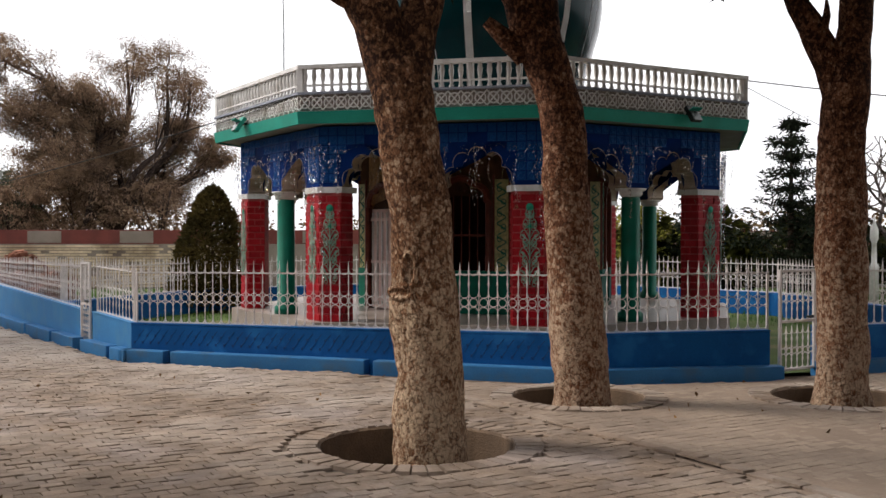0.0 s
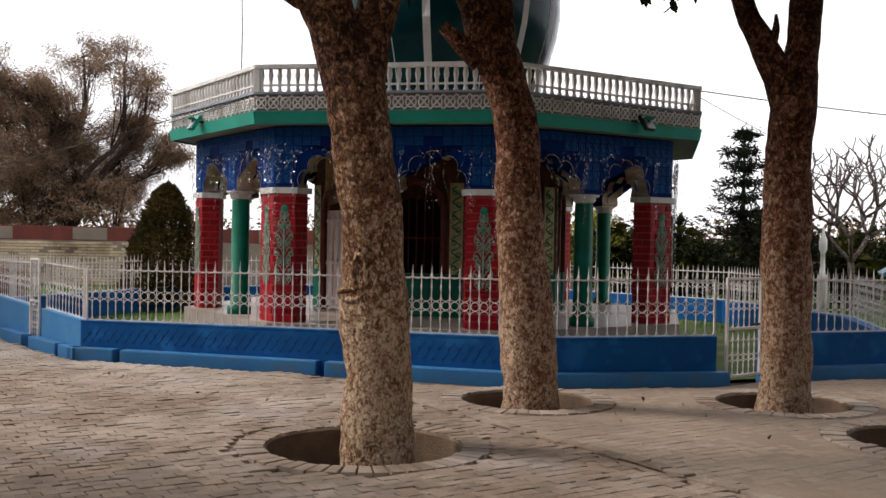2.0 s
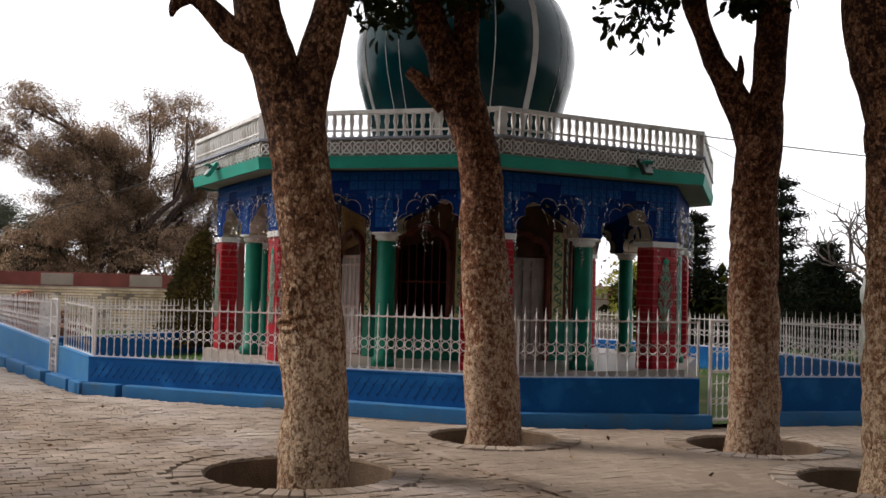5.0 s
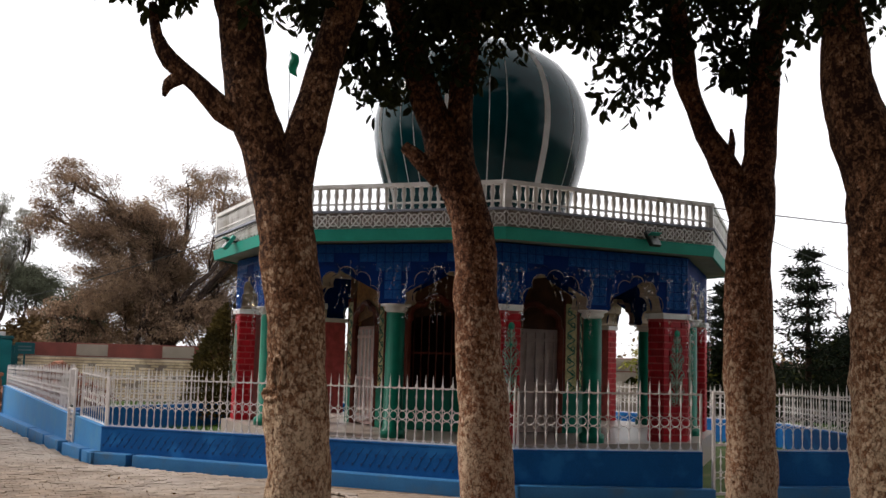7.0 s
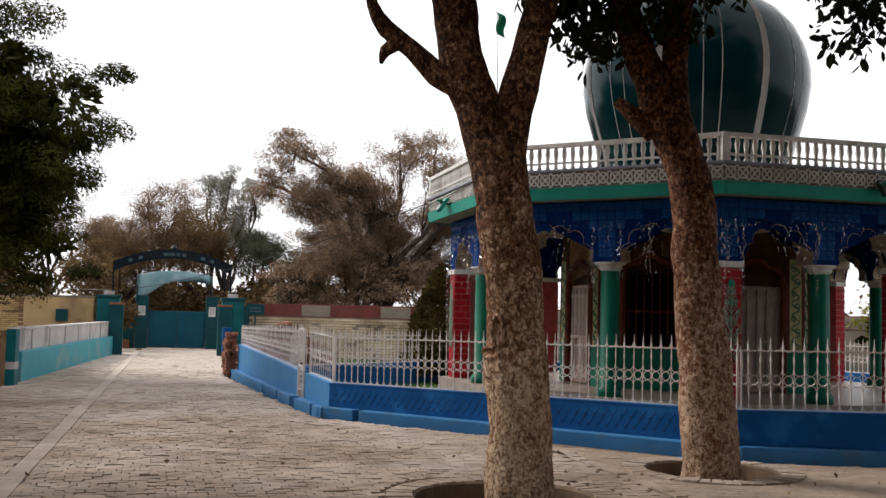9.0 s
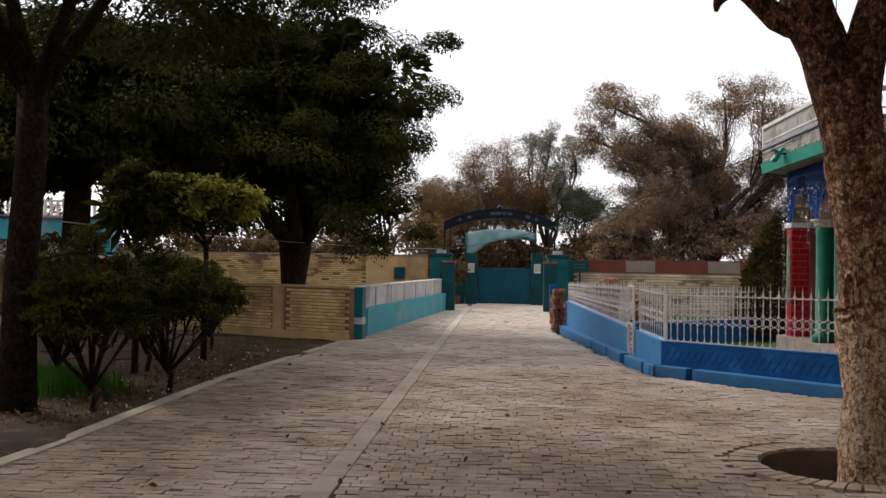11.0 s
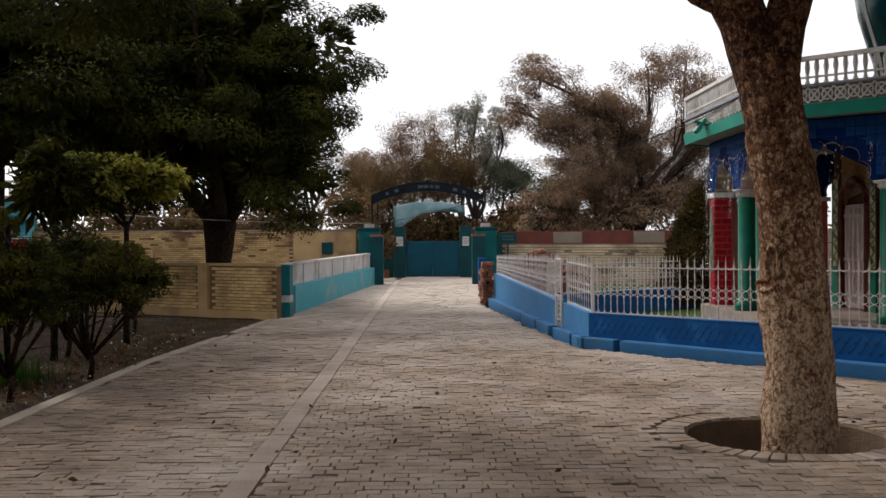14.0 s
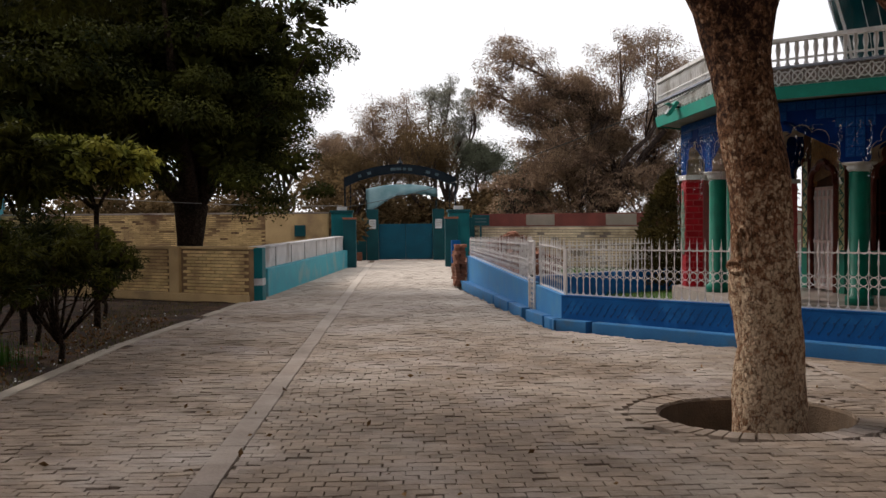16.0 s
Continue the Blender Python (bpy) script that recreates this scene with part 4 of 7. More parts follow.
def lattice_mesh(w, h):
    """One repeat of the pierced band: a ring crossed by two bars, in a frame."""
    bm = bmesh.new()
    tube(bm, [(w / 2 + 0.36 * h * math.cos(2 * math.pi * i / 12), 0, h / 2 + 0.36 * h * math.sin(2 * math.pi * i / 12)) for i in range(12)], 0.011, 4, closed=True)
    for s in (0, 1):
        tube(bm, [(0, 0, h * s), (w / 2, 0, h / 2), (w, 0, h * (1 - s))], 0.011, 4)
    return mesh_of(bm, "lattice_piece", WHITE)


BALUSTER = baluster_mesh()
LAT_W = 0.168
LATTICE = lattice_mesh(LAT_W, 0.19)
bm_bal = bmesh.new()
# shade in the lattice's hollows is painted into this ground colour
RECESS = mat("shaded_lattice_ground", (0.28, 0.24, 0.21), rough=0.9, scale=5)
for k in range(-3, 5):
    m, ln = octa_face(R_EAVE - 0.055, k)
    nb = 27
    for i in range(nb):
        mm = m @ pose((i + 0.5) * ln / nb, 0, 3.375)
        if k in (-1, 0, 1):
            share("baluster", BALUSTER, pav, mm)
        else:
            n0 = len(bm_bal.verts)
            bm_bal.from_mesh(BALUSTER)
            bm_bal.verts.ensure_lookup_table()
            bmesh.ops.transform(bm_bal, matrix=mm, verts=bm_bal.verts[n0:])
    m2, ln2 = octa_face(R_EAVE - 0.026, k)
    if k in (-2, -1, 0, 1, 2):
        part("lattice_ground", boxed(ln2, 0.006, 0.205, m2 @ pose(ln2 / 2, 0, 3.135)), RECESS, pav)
        nl = round(ln2 / LAT_W)
        for i in range(nl):
            share("lattice_piece", LATTICE, pav, m2 @ pose(i * ln2 / nl, -0.010, 3.142) @ Matrix.Diagonal((ln2 / nl / LAT_W, 1, 1, 1)))
    part("newel", boxed(0.09, 0.09, 0.36, m @ pose(0, 0, 3.37), 0.008), WHITE, pav)
part("baluster_run", bm_bal, WHITE, pav)["kind"] = "stuff"


# the dome, its ribs and neck
bm = bmesh.new()
PROFILE = [(1.46, 3.1), (1.48, 3.7), (1.54, 4.1), (1.65, 4.45), (1.75, 4.8), (1.805, 5.15), (1.80, 5.45), (1.73, 5.78), (1.58, 6.10), (1.35, 6.37), (1.04, 6.59), (0.68, 6.75), (0.3, 6.85), (0.08, 6.91)]
DOME_X = Matrix.Translation((0.035, 0, -0.02))
lathe(bm, PROFILE, 64)
part("dome", bm, DOME_GREEN, pav, "glossy dark green bulbous dome", True).matrix_basis = DOME_X
bm = bmesh.new()
lathe(bm, [(0.1, 6.84), (0.16, 6.92), (0.06, 7.0), (0.12, 7.12), (0.03, 7.3), (0.01, 7.5)], 12)
part("finial", bm, WHITE, pav, smooth=True).matrix_basis = DOME_X
RIB_WHITE = mat("bright_white_rib_paint", (0.85, 0.85, 0.86), (0.74, 0.74, 0.76), rough=0.4, scale=4, bump=0.05)
for base in (-147.3, -98.8, -47.8, 4.3, 56.4, 108.5, 160.6):
    for off, wid in ((0, 0.058), (20.3, 0.008), (29.0, 0.008)):
        a0 = radians(base + off)
        bm = bmesh.new()
        prev = None
        for r, z in PROFILE[1:-1]:
            c = []
            w = wid * min(1, 0.35 + r / 1.7)
            for s in (-1, 1):
                da = s * w / max(r, 0.2)
                c.append(bm.verts.new(((r + 0.008) * math.cos(a0 + da), (r + 0.008) * math.sin(a0 + da), z)))
            if prev:
                bm.faces.new((prev[0], prev[1], c[1], c[0]))
            prev = c
        bmesh.ops.solidify(bm, geom=bm.faces[:], thickness=0.012)
        part("rib" if wid > 0.03 else "rib_line", bm, RIB_WHITE, pav, "white painted rib" if wid > 0.03 else "thin white line", True).matrix_basis = DOME_X


# arcade
WING, WING_E, MID = 0.30, 0.42, 0.17


def foil_arch(x0, x1, z, rise, lobes=5, n=40):
    """Points of a cusped arch from x0 to x1."""
    c, h = (x0 + x1) / 2, (x1 - x0) / 2
    out = []
    for i in range(n + 1):
        a = math.pi * (1 - i / n)
        f = 0.84 + 0.16 * abs(math.sin(lobes * (math.pi - a))) ** 0.7
        if i in (0, n):
            f = 1.0
        out.append((c + h * f * math.cos(a), z + rise * f * math.sin(a)))
    return out


TILE = 0.124
bm = bmesh.new()
box(bm, TILE - 0.008, 0.008, TILE - 0.008, pose(0, 0, -TILE / 2 + 0.004), 0.002)
n_face = len(bm.faces)
tube(bm, [(0.040 * math.cos(2 * math.pi * i / 8 + 0.39), -0.004, 0.040 * math.sin(2 * math.pi * i / 8 + 0.39)) for i in range(8)], 0.008, 4, closed=True)
for i in range(4):
    a = math.pi / 2 * i + math.pi / 4
    box(bm, 0.020, 0.006, 0.020, pose(0.062 * math.cos(a) * 0.95, -0.005, 0.062 * math.sin(a) * 0.95 - 0.010))
bm.faces.ensure_lookup_table()
for fc in bm.faces[n_face:]:
    fc.material_index = 1
TILE_MESH = mesh_of(bm, "tile", TILE_BLUE)
TILE_MESH.materials.append(TILE_MOTIF)
BR_W, BR_H = 0.20, 0.098
bm = bmesh.new()
box(bm, BR_W - 0.016, 0.03, BR_H - 0.018, pose(0, 0, 0), 0.004)
BRICK_MESH = mesh_of(bm, "brick", RED)


def flower_panel(parent, m, h=1.05):
    """A raised flowering plant: stem, curling sprays and a rosette."""
    bm = bmesh.new()
    tube(bm, [(0, 0, 0), (0, 0, h * 0.9)], 0.010, 5)
    for lev, (z, w) in enumerate(((0.02, 0.12), (0.12, 0.15), (0.24, 0.11), (0.34, 0.15), (0.46, 0.10), (0.55, 0.14), (0.68, 0.10), (0.80, 0.06))):
        for s in (-1, 1):
            pts = [(s * w * t * (1 - 0.15 * t), 0, h * z + 0.11 * math.sin(t * 2.6)) for t in [i / 7 for i in range(8)]]
            tube(bm, pts, 0.0065, 4)
            ex, _, ez = pts[-1]
            tube(bm, [(ex - s * 0.03 + 0.032 * math.cos(2 * math.pi * i / 8), 0, ez - 0.03 + 0.032 * math.sin(2 * math.pi * i / 8)) for i in range(8)], 0.006, 4, closed=True)
            tube(bm, [(s * w * 0.45 + 0.024 * math.cos(2 * math.pi * i / 8), 0, h * z - 0.015 + 0.024 * math.sin(2 * math.pi * i / 8)) for i in range(8)], 0.005, 4, closed=True)
            lathe(bm, [(0.002, -0.04), (0.014, 0.0), (0.002, 0.05)], 6, pose(s * w * 0.55, 0, h * z + 0.03, 0, s * 50) @ Matrix.Diagonal((1, 0.35, 1, 1)))
    part("flower_relief", bm, MOTIF, parent).matrix_basis = m
    bm = bmesh.new()
    lathe(bm, [(0.01, -0.01), (0.045, 0.0), (0.05, 0.006), (0.01, 0.014)], 10, pose(0, 0, h * 0.93, 90))
    part("flower_head", bm, MOTIF_GREEN, parent).matrix_basis = m
    bm = bmesh.new()
    lathe(bm, [(0.002, -0.06), (0.026, 0.0), (0.002, 0.07)], 8, pose(0, 0, h * 0.70) @ Matrix.Diagonal((1, 0.4, 1, 1)))
    part("flower_bud", bm, MOTIF_GREEN, parent).matrix_basis = m


tiles = 0
for k in range(8):
    kk = (k + 3) % 8 - 3
    m, ln = octa_face(R_WALL, kk)
    half = ln / 2
    a1, a2 = (WING, half - MID), (half + MID, ln - WING_E)
    arch1, arch2 = foil_arch(*a1, Z_CAP, 0.50), foil_arch(*a2, Z_CAP, 0.50)
    outline = [(0, Z_CAP)] + arch1 + arch2 + [(ln, Z_CAP), (ln, Z_EAVE), (0, Z_EAVE)]
    bm = bmesh.new()
    fr = [bm.verts.new((x, 0.0, z)) for x, z in outline]
    bk = [bm.verts.new((x, 0.24, z)) for x, z in outline]
    bm.faces.new(fr)
    bm.faces.new(bk[::-1])
    bmesh.ops.triangulate(bm, faces=bm.faces[:])
    bm.faces.new((fr[-1], bk[-1], bk[-2], fr[-2]))
    bmesh.ops.recalc_face_normals(bm, faces=bm.faces)
    fz = part("frieze", bm, FRIEZE_BLUE, pav)
    fz.matrix_basis = m
    for arch in (arch1, arch2):
        # plastered reveal of each arch, with a narrow raised edge on the face
        bm = bmesh.new()
        c = Vector(((arch[0][0] + arch[-1][0]) / 2, 0, Z_CAP))
        rows = []
        for x, z in arch:
            p = Vector((x, 0, z))
            o = c + (p - c) * 1.012
            rows.append([bm.verts.new((o.x, -0.004, o.z)), bm.verts.new((p.x, -0.004, p.z)), bm.verts.new((p.x, 0.36, p.z))])
        for a, b in zip(rows, rows[1:]):
            for i in range(2):
                bm.faces.new((a[i], b[i], b[i + 1], a[i + 1]))
        part("arch", bm, BEIGE, pav, "buff plastered cusped arch").matrix_basis = m
    # glazed tiles on the frieze of the faces that show
    if kk in (-1, 0, 1):
        cols, rows_n = int(ln / TILE), 6
        for i in range(cols):
            for j in range(rows_n):
                x, z = (i + 0.5) * ln / cols, Z_EAVE - (j + 0.5) * TILE
                blocked = False
                for b0, b1 in (a1, a2):
                    cxx, h = (b0 + b1) / 2, (b1 - b0) / 2 + 0.09
                    if abs(x - cxx) < h + 0.03 and z - 0.06 < Z_CAP + 0.56 * math.sqrt(max(0, 1 - ((x - cxx) / h) ** 2)) + 0.02:
                        blocked = True
                if not blocked and tiles < 300:
                    tiles += 1
                    share("tile", TILE_MESH, pav, m @ pose(x, -0.003, z))
    # corner pillar: a bent pier with brick courses, white cap
    mp, _ = octa_face(R_WALL, kk - 1)
    lp = ln
    pier = part("pillar", bmesh.new(), None, pav, "red painted brick pillar with pink joints")
    v0 = octa(R_WALL - 0.008, kk)
    d1 = (octa(R_WALL, kk + 1) - octa(R_WALL, kk)).normalized()
    d0 = (octa(R_WALL, kk - 1) - octa(R_WALL, kk)).normalized()
    inn = -v0.normalized()
    pts = [v0, v0 + d1 * (WING - 0.01), v0 + d1 * (WING - 0.03) + inn * 0.26, v0 + inn * 0.34, v0 + d0 * (WING_E - 0.03) + inn * 0.26, v0 + d0 * (WING_E - 0.01)]
    bm = bmesh.new()
    prism(bm, [(p.x, p.y) for p in pts], Z_FLOOR - 0.01, Z_CAP - 0.06)
    bmesh.ops.recalc_face_normals(bm, faces=bm.faces)
    bm.to_mesh(pier.data)
    bm.free()
    pier.data.materials.append(MORTAR_RED)
    for mm, s0, wing in ((m, 0.0, WING), (mp, lp - WING_E, WING_E)):
        if kk in (-1, 0, 1, 2, 3, -2, 4):
            for j in range(17):
                for i in range(3):
                    x = s0 + (i + (0.0 if j % 2 else -0.5)) * BR_W + BR_W / 2
                    lo_x, hi_x = max(x - BR_W / 2, s0), min(x + BR_W / 2, s0 + wing)
                    if hi_x - lo_x < 0.05:
                        continue
                    share("brick", BRICK_MESH, pier, mm @ pose((lo_x + hi_x) / 2, 0.008, Z_FLOOR + 0.008 + j * BR_H) @ Matrix.Diagonal(((hi_x - lo_x) / BR_W, 1, 1, 1)))
    for p0, p1 in ((pts[1], pts[2]), (pts[5], pts[4])):      # bricks of the pillar's inner sides
        d = p1 - p0
        side = Matrix.Translation((p0.x, p0.y, 0)) @ Matrix.Rotation(math.atan2(d.y, d.x), 4, "Z")
        for j in range(17):
            for lo_x, hi_x in (((0.0, 0.10), (0.10, d.length)) if j % 2 else ((0.0, 0.19), (0.19, d.length))):
                share("brick", BRICK_MESH, pier, side @ pose((lo_x + hi_x) / 2, 0, Z_FLOOR + 0.008 + j * BR_H) @ Matrix.Diagonal(((hi_x - lo_x) / BR_W, 0.8, 1, 1)))
    bm = bmesh.new()
    out = -inn
    q = [v0 + out * 0.05, v0 + d1 * (WING + 0.03) + out * 0.03, v0 + d1 * (WING + 0.02) + inn * 0.28, v0 + inn * 0.36, v0 + d0 * (WING_E + 0.02) + inn * 0.28, v0 + d0 * (WING_E + 0.03) + out * 0.03]
    prism(bm, [(p.x, p.y) for p in q], Z_CAP - 0.065, Z_CAP + 0.012)
    bmesh.ops.recalc_face_normals(bm, faces=bm.faces)
    part("cap", bm, WHITE, pier, "white plastered cap")
    if kk in (-1, 0, 1, 2):
        flower_panel(pav, m @ pose(0.15, -0.018, 0.92))
        flower_panel(pav, mp @ pose(lp - 0.20, -0.018, 0.92))
    # round column in the middle of the face
    mc = m @ pose(half, 0.14, 0)
    bm = bmesh.new()
    lathe(bm, [(0.17, Z_FLOOR - 0.01), (0.17, Z_FLOOR + 0.10), (0.13, Z_FLOOR + 0.13), (0.125, Z_CAP - 0.14), (0.115, Z_CAP - 0.10)], 20)
    part("column", bm, GREEN, pav, "emerald green round column", True).matrix_basis = mc
    bm = bmesh.new()
    lathe(bm, [(0.12, Z_CAP - 0.11), (0.16, Z_CAP - 0.07), (0.15, Z_CAP - 0.04), (0.20, Z_CAP - 0.02), (0.21, Z_CAP + 0.004)], 16)
    part("capital", bm, WHITE, pav, "white moulded capital", True).matrix_basis = mc

# the chamber within
for k in range(8):
    kk = (k + 3) % 8 - 3
    m, ln = octa_face(R_IN, kk)
    door = kk % 2 != 0
    w = 0.48 if door else 0.42
    zb, zt = (Z_FLOOR, 1.95) if door else (1.02, 2.0)
    mid = ln / 2
    for s0, s1 in ((0, mid - w), (mid + w, ln)):
        part("chamber_wall", boxed(s1 - s0, 0.14, Z_EAVE - Z_FLOOR, m @ pose((s0 + s1) / 2, 0.07, Z_FLOOR)), CHAMBER, pav)
        xp = s1 - 0.19 if s0 == 0 else s0 + 0.19
        panel = part("floral_panel", boxed(0.20, 0.02, 1.32, m @ pose(xp, -0.012, 1.02)), FLORAL, pav, "yellow and green floral tile panel")
        if kk in (-1, 0, 1, 2):
            bmv = bmesh.new()
            for q in range(7):
                zc = 1.12 + q * 0.18
                tube(bmv, [(xp + 0.065 * math.sin(t * 0.785), -0.024, zc - 0.09 + 0.0225 * t) for t in range(9)], 0.010, 4)
                tube(bmv, [(xp - 0.03 * (-1) ** q + 0.035 * math.cos(t * 0.785), -0.024, zc + 0.035 * math.sin(t * 0.785)) for t in range(8)], 0.008, 4, closed=True)
            part("scroll", bmv, GREEN, panel, "green scrolling vine").matrix_basis = m
            part("panel_edge", boxed(0.03, 0.03, 1.40, m @ pose(xp + 0.115, -0.015, 1.0), 0.004), BROWN_WOOD, pav)
            part("panel_edge", boxed(0.03, 0.03, 1.40, m @ pose(xp - 0.115, -0.015, 1.0), 0.004), BROWN_WOOD, pav)
        part("dado", boxed(s1 - s0, 0.03, 0.62, m @ pose((s0 + s1) / 2, -0.017, Z_FLOOR)), GREEN, pav, "emerald green dado")
    arch = foil_arch(mid - w, mid + w, zt, 0.36, 3, 24)
    bm = bmesh.new()
    o = [(mid - w, Z_EAVE)] + arch + [(mid + w, Z_EAVE)]
    f1 = [bm.verts.new((x, 0, z)) for x, z in o]
    f2 = [bm.verts.new((x, 0.14, z)) for x, z in o]
    bm.faces.new(f1)
    bm.faces.new(f2[::-1])
    bmesh.ops.triangulate(bm, faces=bm.faces[:])
    for i in range(len(o) - 1):
        bm.faces.new((f1[i], f1[i + 1], f2[i + 1], f2[i]))
    bmesh.ops.recalc_face_normals(bm, faces=bm.faces)
    part("arch_head", bm, GOLDEN if kk == -1 else CHAMBER, pav, "gilded brown relief over the opening").matrix_basis = m
    bm = bmesh.new()
    tube(bm, [(mid - w, -0.02, zb)] + [(x, -0.02, z) for x, z in arch] + [(mid + w, -0.02, zb)], 0.05, 6)
    part("opening_frame", bm, BROWN_WOOD, pav, "reddish brown wooden frame").matrix_basis = m
    if not door:
        part("dado", boxed(2 * w, 0.14, zb - Z_FLOOR, m @ pose(mid, 0.06, Z_FLOOR)), GREEN, pav)
        for i in range(7):
            part("window_bar", boxed(0.014, 0.014, zt + 0.3 - zb, m @ pose(mid - w + (i + 0.5) * w / 3.5, 0.07, zb)), BROWN_WOOD, pav)
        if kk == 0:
            # added sheet, painted dark for the unlit depth behind the bars
            part("shade_sheet", boxed(2.5, 0.03, Z_EAVE - Z_FLOOR, m @ pose(mid, 1.1, Z_FLOOR)), DARK, pav, "added dark sheet standing for the chamber's shade")
        else:
            part("shutter", boxed(2 * w - 0.02, 0.03, zt + 0.42 - zb, m @ pose(mid, 0.10, zb)), BROWN_WOOD, pav, "closed reddish brown shutter")
        part("window_rail", boxed(2 * w, 0.02, 0.03, m @ pose(mid, 0.07, zb + 0.5)), BROWN_WOOD, pav)
    else:
        leaf = part("door", boxed(2 * w - 0.03, 0.035, zt - zb - 0.02, m @ pose(mid, 0.06, zb + 0.01), 0.004), DOOR_PINK if kk < 0 else DOOR_GREY, pav, "pale pink painted double door" if kk < 0 else "dusty grey painted double door")
        part("door_head", boxed(2 * w, 0.03, 0.42, m @ pose(mid, 0.09, zt)), CHAMBER, pav)
        for i in range(6):
            part("door_bar", boxed(0.022, 0.03, zt - zb - 0.12, m @ pose(mid - w + (i + 0.5) * w / 3, 0.03, zb + 0.06), 0.004), WHITE if kk < 0 else DOOR_GREY, leaf)
        for z in (0.12, 0.7, 1.35):
            part("door_rail", boxed(2 * w - 0.05, 0.03, 0.05, m @ pose(mid, 0.032, zb + z), 0.004), DOOR_PINK if kk < 0 else DOOR_GREY, leaf)
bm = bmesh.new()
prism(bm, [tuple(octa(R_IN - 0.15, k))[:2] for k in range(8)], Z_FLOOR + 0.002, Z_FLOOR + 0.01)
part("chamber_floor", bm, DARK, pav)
bm = bmesh.new()
prism(bm, [tuple(octa(R_WALL - 0.1, k))[:2] for k in range(8)], Z_EAVE - 0.03, Z_EAVE - 0.005)
part("veranda_ceiling", bm, SOFFIT, pav)

# ---- the four shade trees of the court ----
def limb(bm, ctrl, radii, seed):
    pts, rad = smooth_path(ctrl, radii, 0.10)
    tube(bm, pts, rad, 26 if radii[0] > 0.12 else 12, 0.15, seed)


def shade_tree(x, y, limbs, leaf_spots, seed, label, scar=None, bark=BARK):
    root = tagged(empty("shade_tree", x, y, 0), label, "tree", "shade trees in the court")
    bm = bmesh.new()
    for i, (ctrl, radii) in enumerate(limbs):
        limb(bm, [(a - x, b - y, c) for a, b, c in ctrl], radii, seed + i)
    if scar:        # overgrown wound: a lip of bark round a shallow hollow
        for ox, oz, rx, rz, girth in ((0.0, 0.0, 0.050, 0.13, 0.022), (-0.07, -0.17, 0.10, 0.04, 0.018)):
            lip = []
            for i in range(14):
                t = 2 * math.pi * i / 14
                px, pz = scar[0] + ox + rx * math.cos(t), scar[2] + oz + rz * math.sin(t)
                cx_, cy_, rr = scar[3], scar[4], scar[5]
                py = cy_ - math.sqrt(max(0.004, rr * rr - (px - cx_) ** 2)) + 0.010
                lip.append((px - x, py - y, pz))
            tube(bm, lip, girth, 6, 0.35, seed, closed=True)
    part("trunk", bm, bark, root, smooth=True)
    ob = new("crown", leaves_mesh("crown", [(a - x, b - y, c) for a, b, c in leaf_spots], 0.125, LEAF, seed, 0.5, 0.9, 0.8, True))
    ob.parent = root
    return root


def bunches(spots, per, radius, seed):
    return clump_spots(spots, per, radius, seed, 0.85).tolist()


def high_crown(x, y, seed, n=150, spread=3.7):
    """The unseen upper crown, over the forks, spread and thickened to shade the court."""
    rg = np.random.default_rng(seed)
    c = []
    while len(c) < n:
        p = rg.normal(size=3) * (spread * 0.55, spread * 0.55, 0.75)
        if np.hypot(p[0], p[1]) < spread:
            c.append((x + p[0], y + p[1], 6.6 + max(-0.7, p[2]) + 0.25 * rg.random()))
    return clump_spots(c, 230, 0.72, seed, 0.8).tolist()


T1 = [
    ([(0.374, 8.515, -0.450), (0.374, 8.515, 0.050), (0.354, 8.515, 0.422), (0.324, 8.505, 1.120), (0.284, 8.485, 1.746), (0.214, 8.465, 2.239), (0.164, 8.455, 2.650), (0.134, 8.435, 2.886)], [0.29, 0.27, 0.255, 0.245, 0.23, 0.225, 0.225, 0.20]),
    ([(0.174, 8.455, 2.476), (0.024, 8.405, 3.020), (-0.116, 8.335, 3.410), (-0.186, 8.305, 3.821), (-0.266, 8.275, 4.283), (-0.486, 8.215, 4.992), (-0.666, 8.315, 5.916)], [0.20, 0.185, 0.185, 0.185, 0.175, 0.12, 0.06]),
    ([(0.184, 8.465, 2.527), (0.254, 8.475, 2.969), (0.334, 8.505, 3.400), (0.444, 8.545, 3.883), (0.574, 8.575, 4.365), (0.784, 8.615, 5.095), (1.034, 8.815, 5.916)], [0.19, 0.16, 0.145, 0.135, 0.13, 0.10, 0.05]),
    ([(-0.146, 8.345, 3.297), (-0.326, 8.265, 3.379), (-0.516, 8.195, 3.575), (-0.706, 8.085, 3.739), (-0.806, 8.025, 3.924), (-0.856, 8.025, 4.191)], [0.11, 0.095, 0.082, 0.075, 0.05, 0.035]),
    ([(-0.616, 8.145, 3.636), (-0.726, 8.115, 3.554), (-0.746, 8.095, 3.451)], [0.07, 0.05, 0.015]),
]
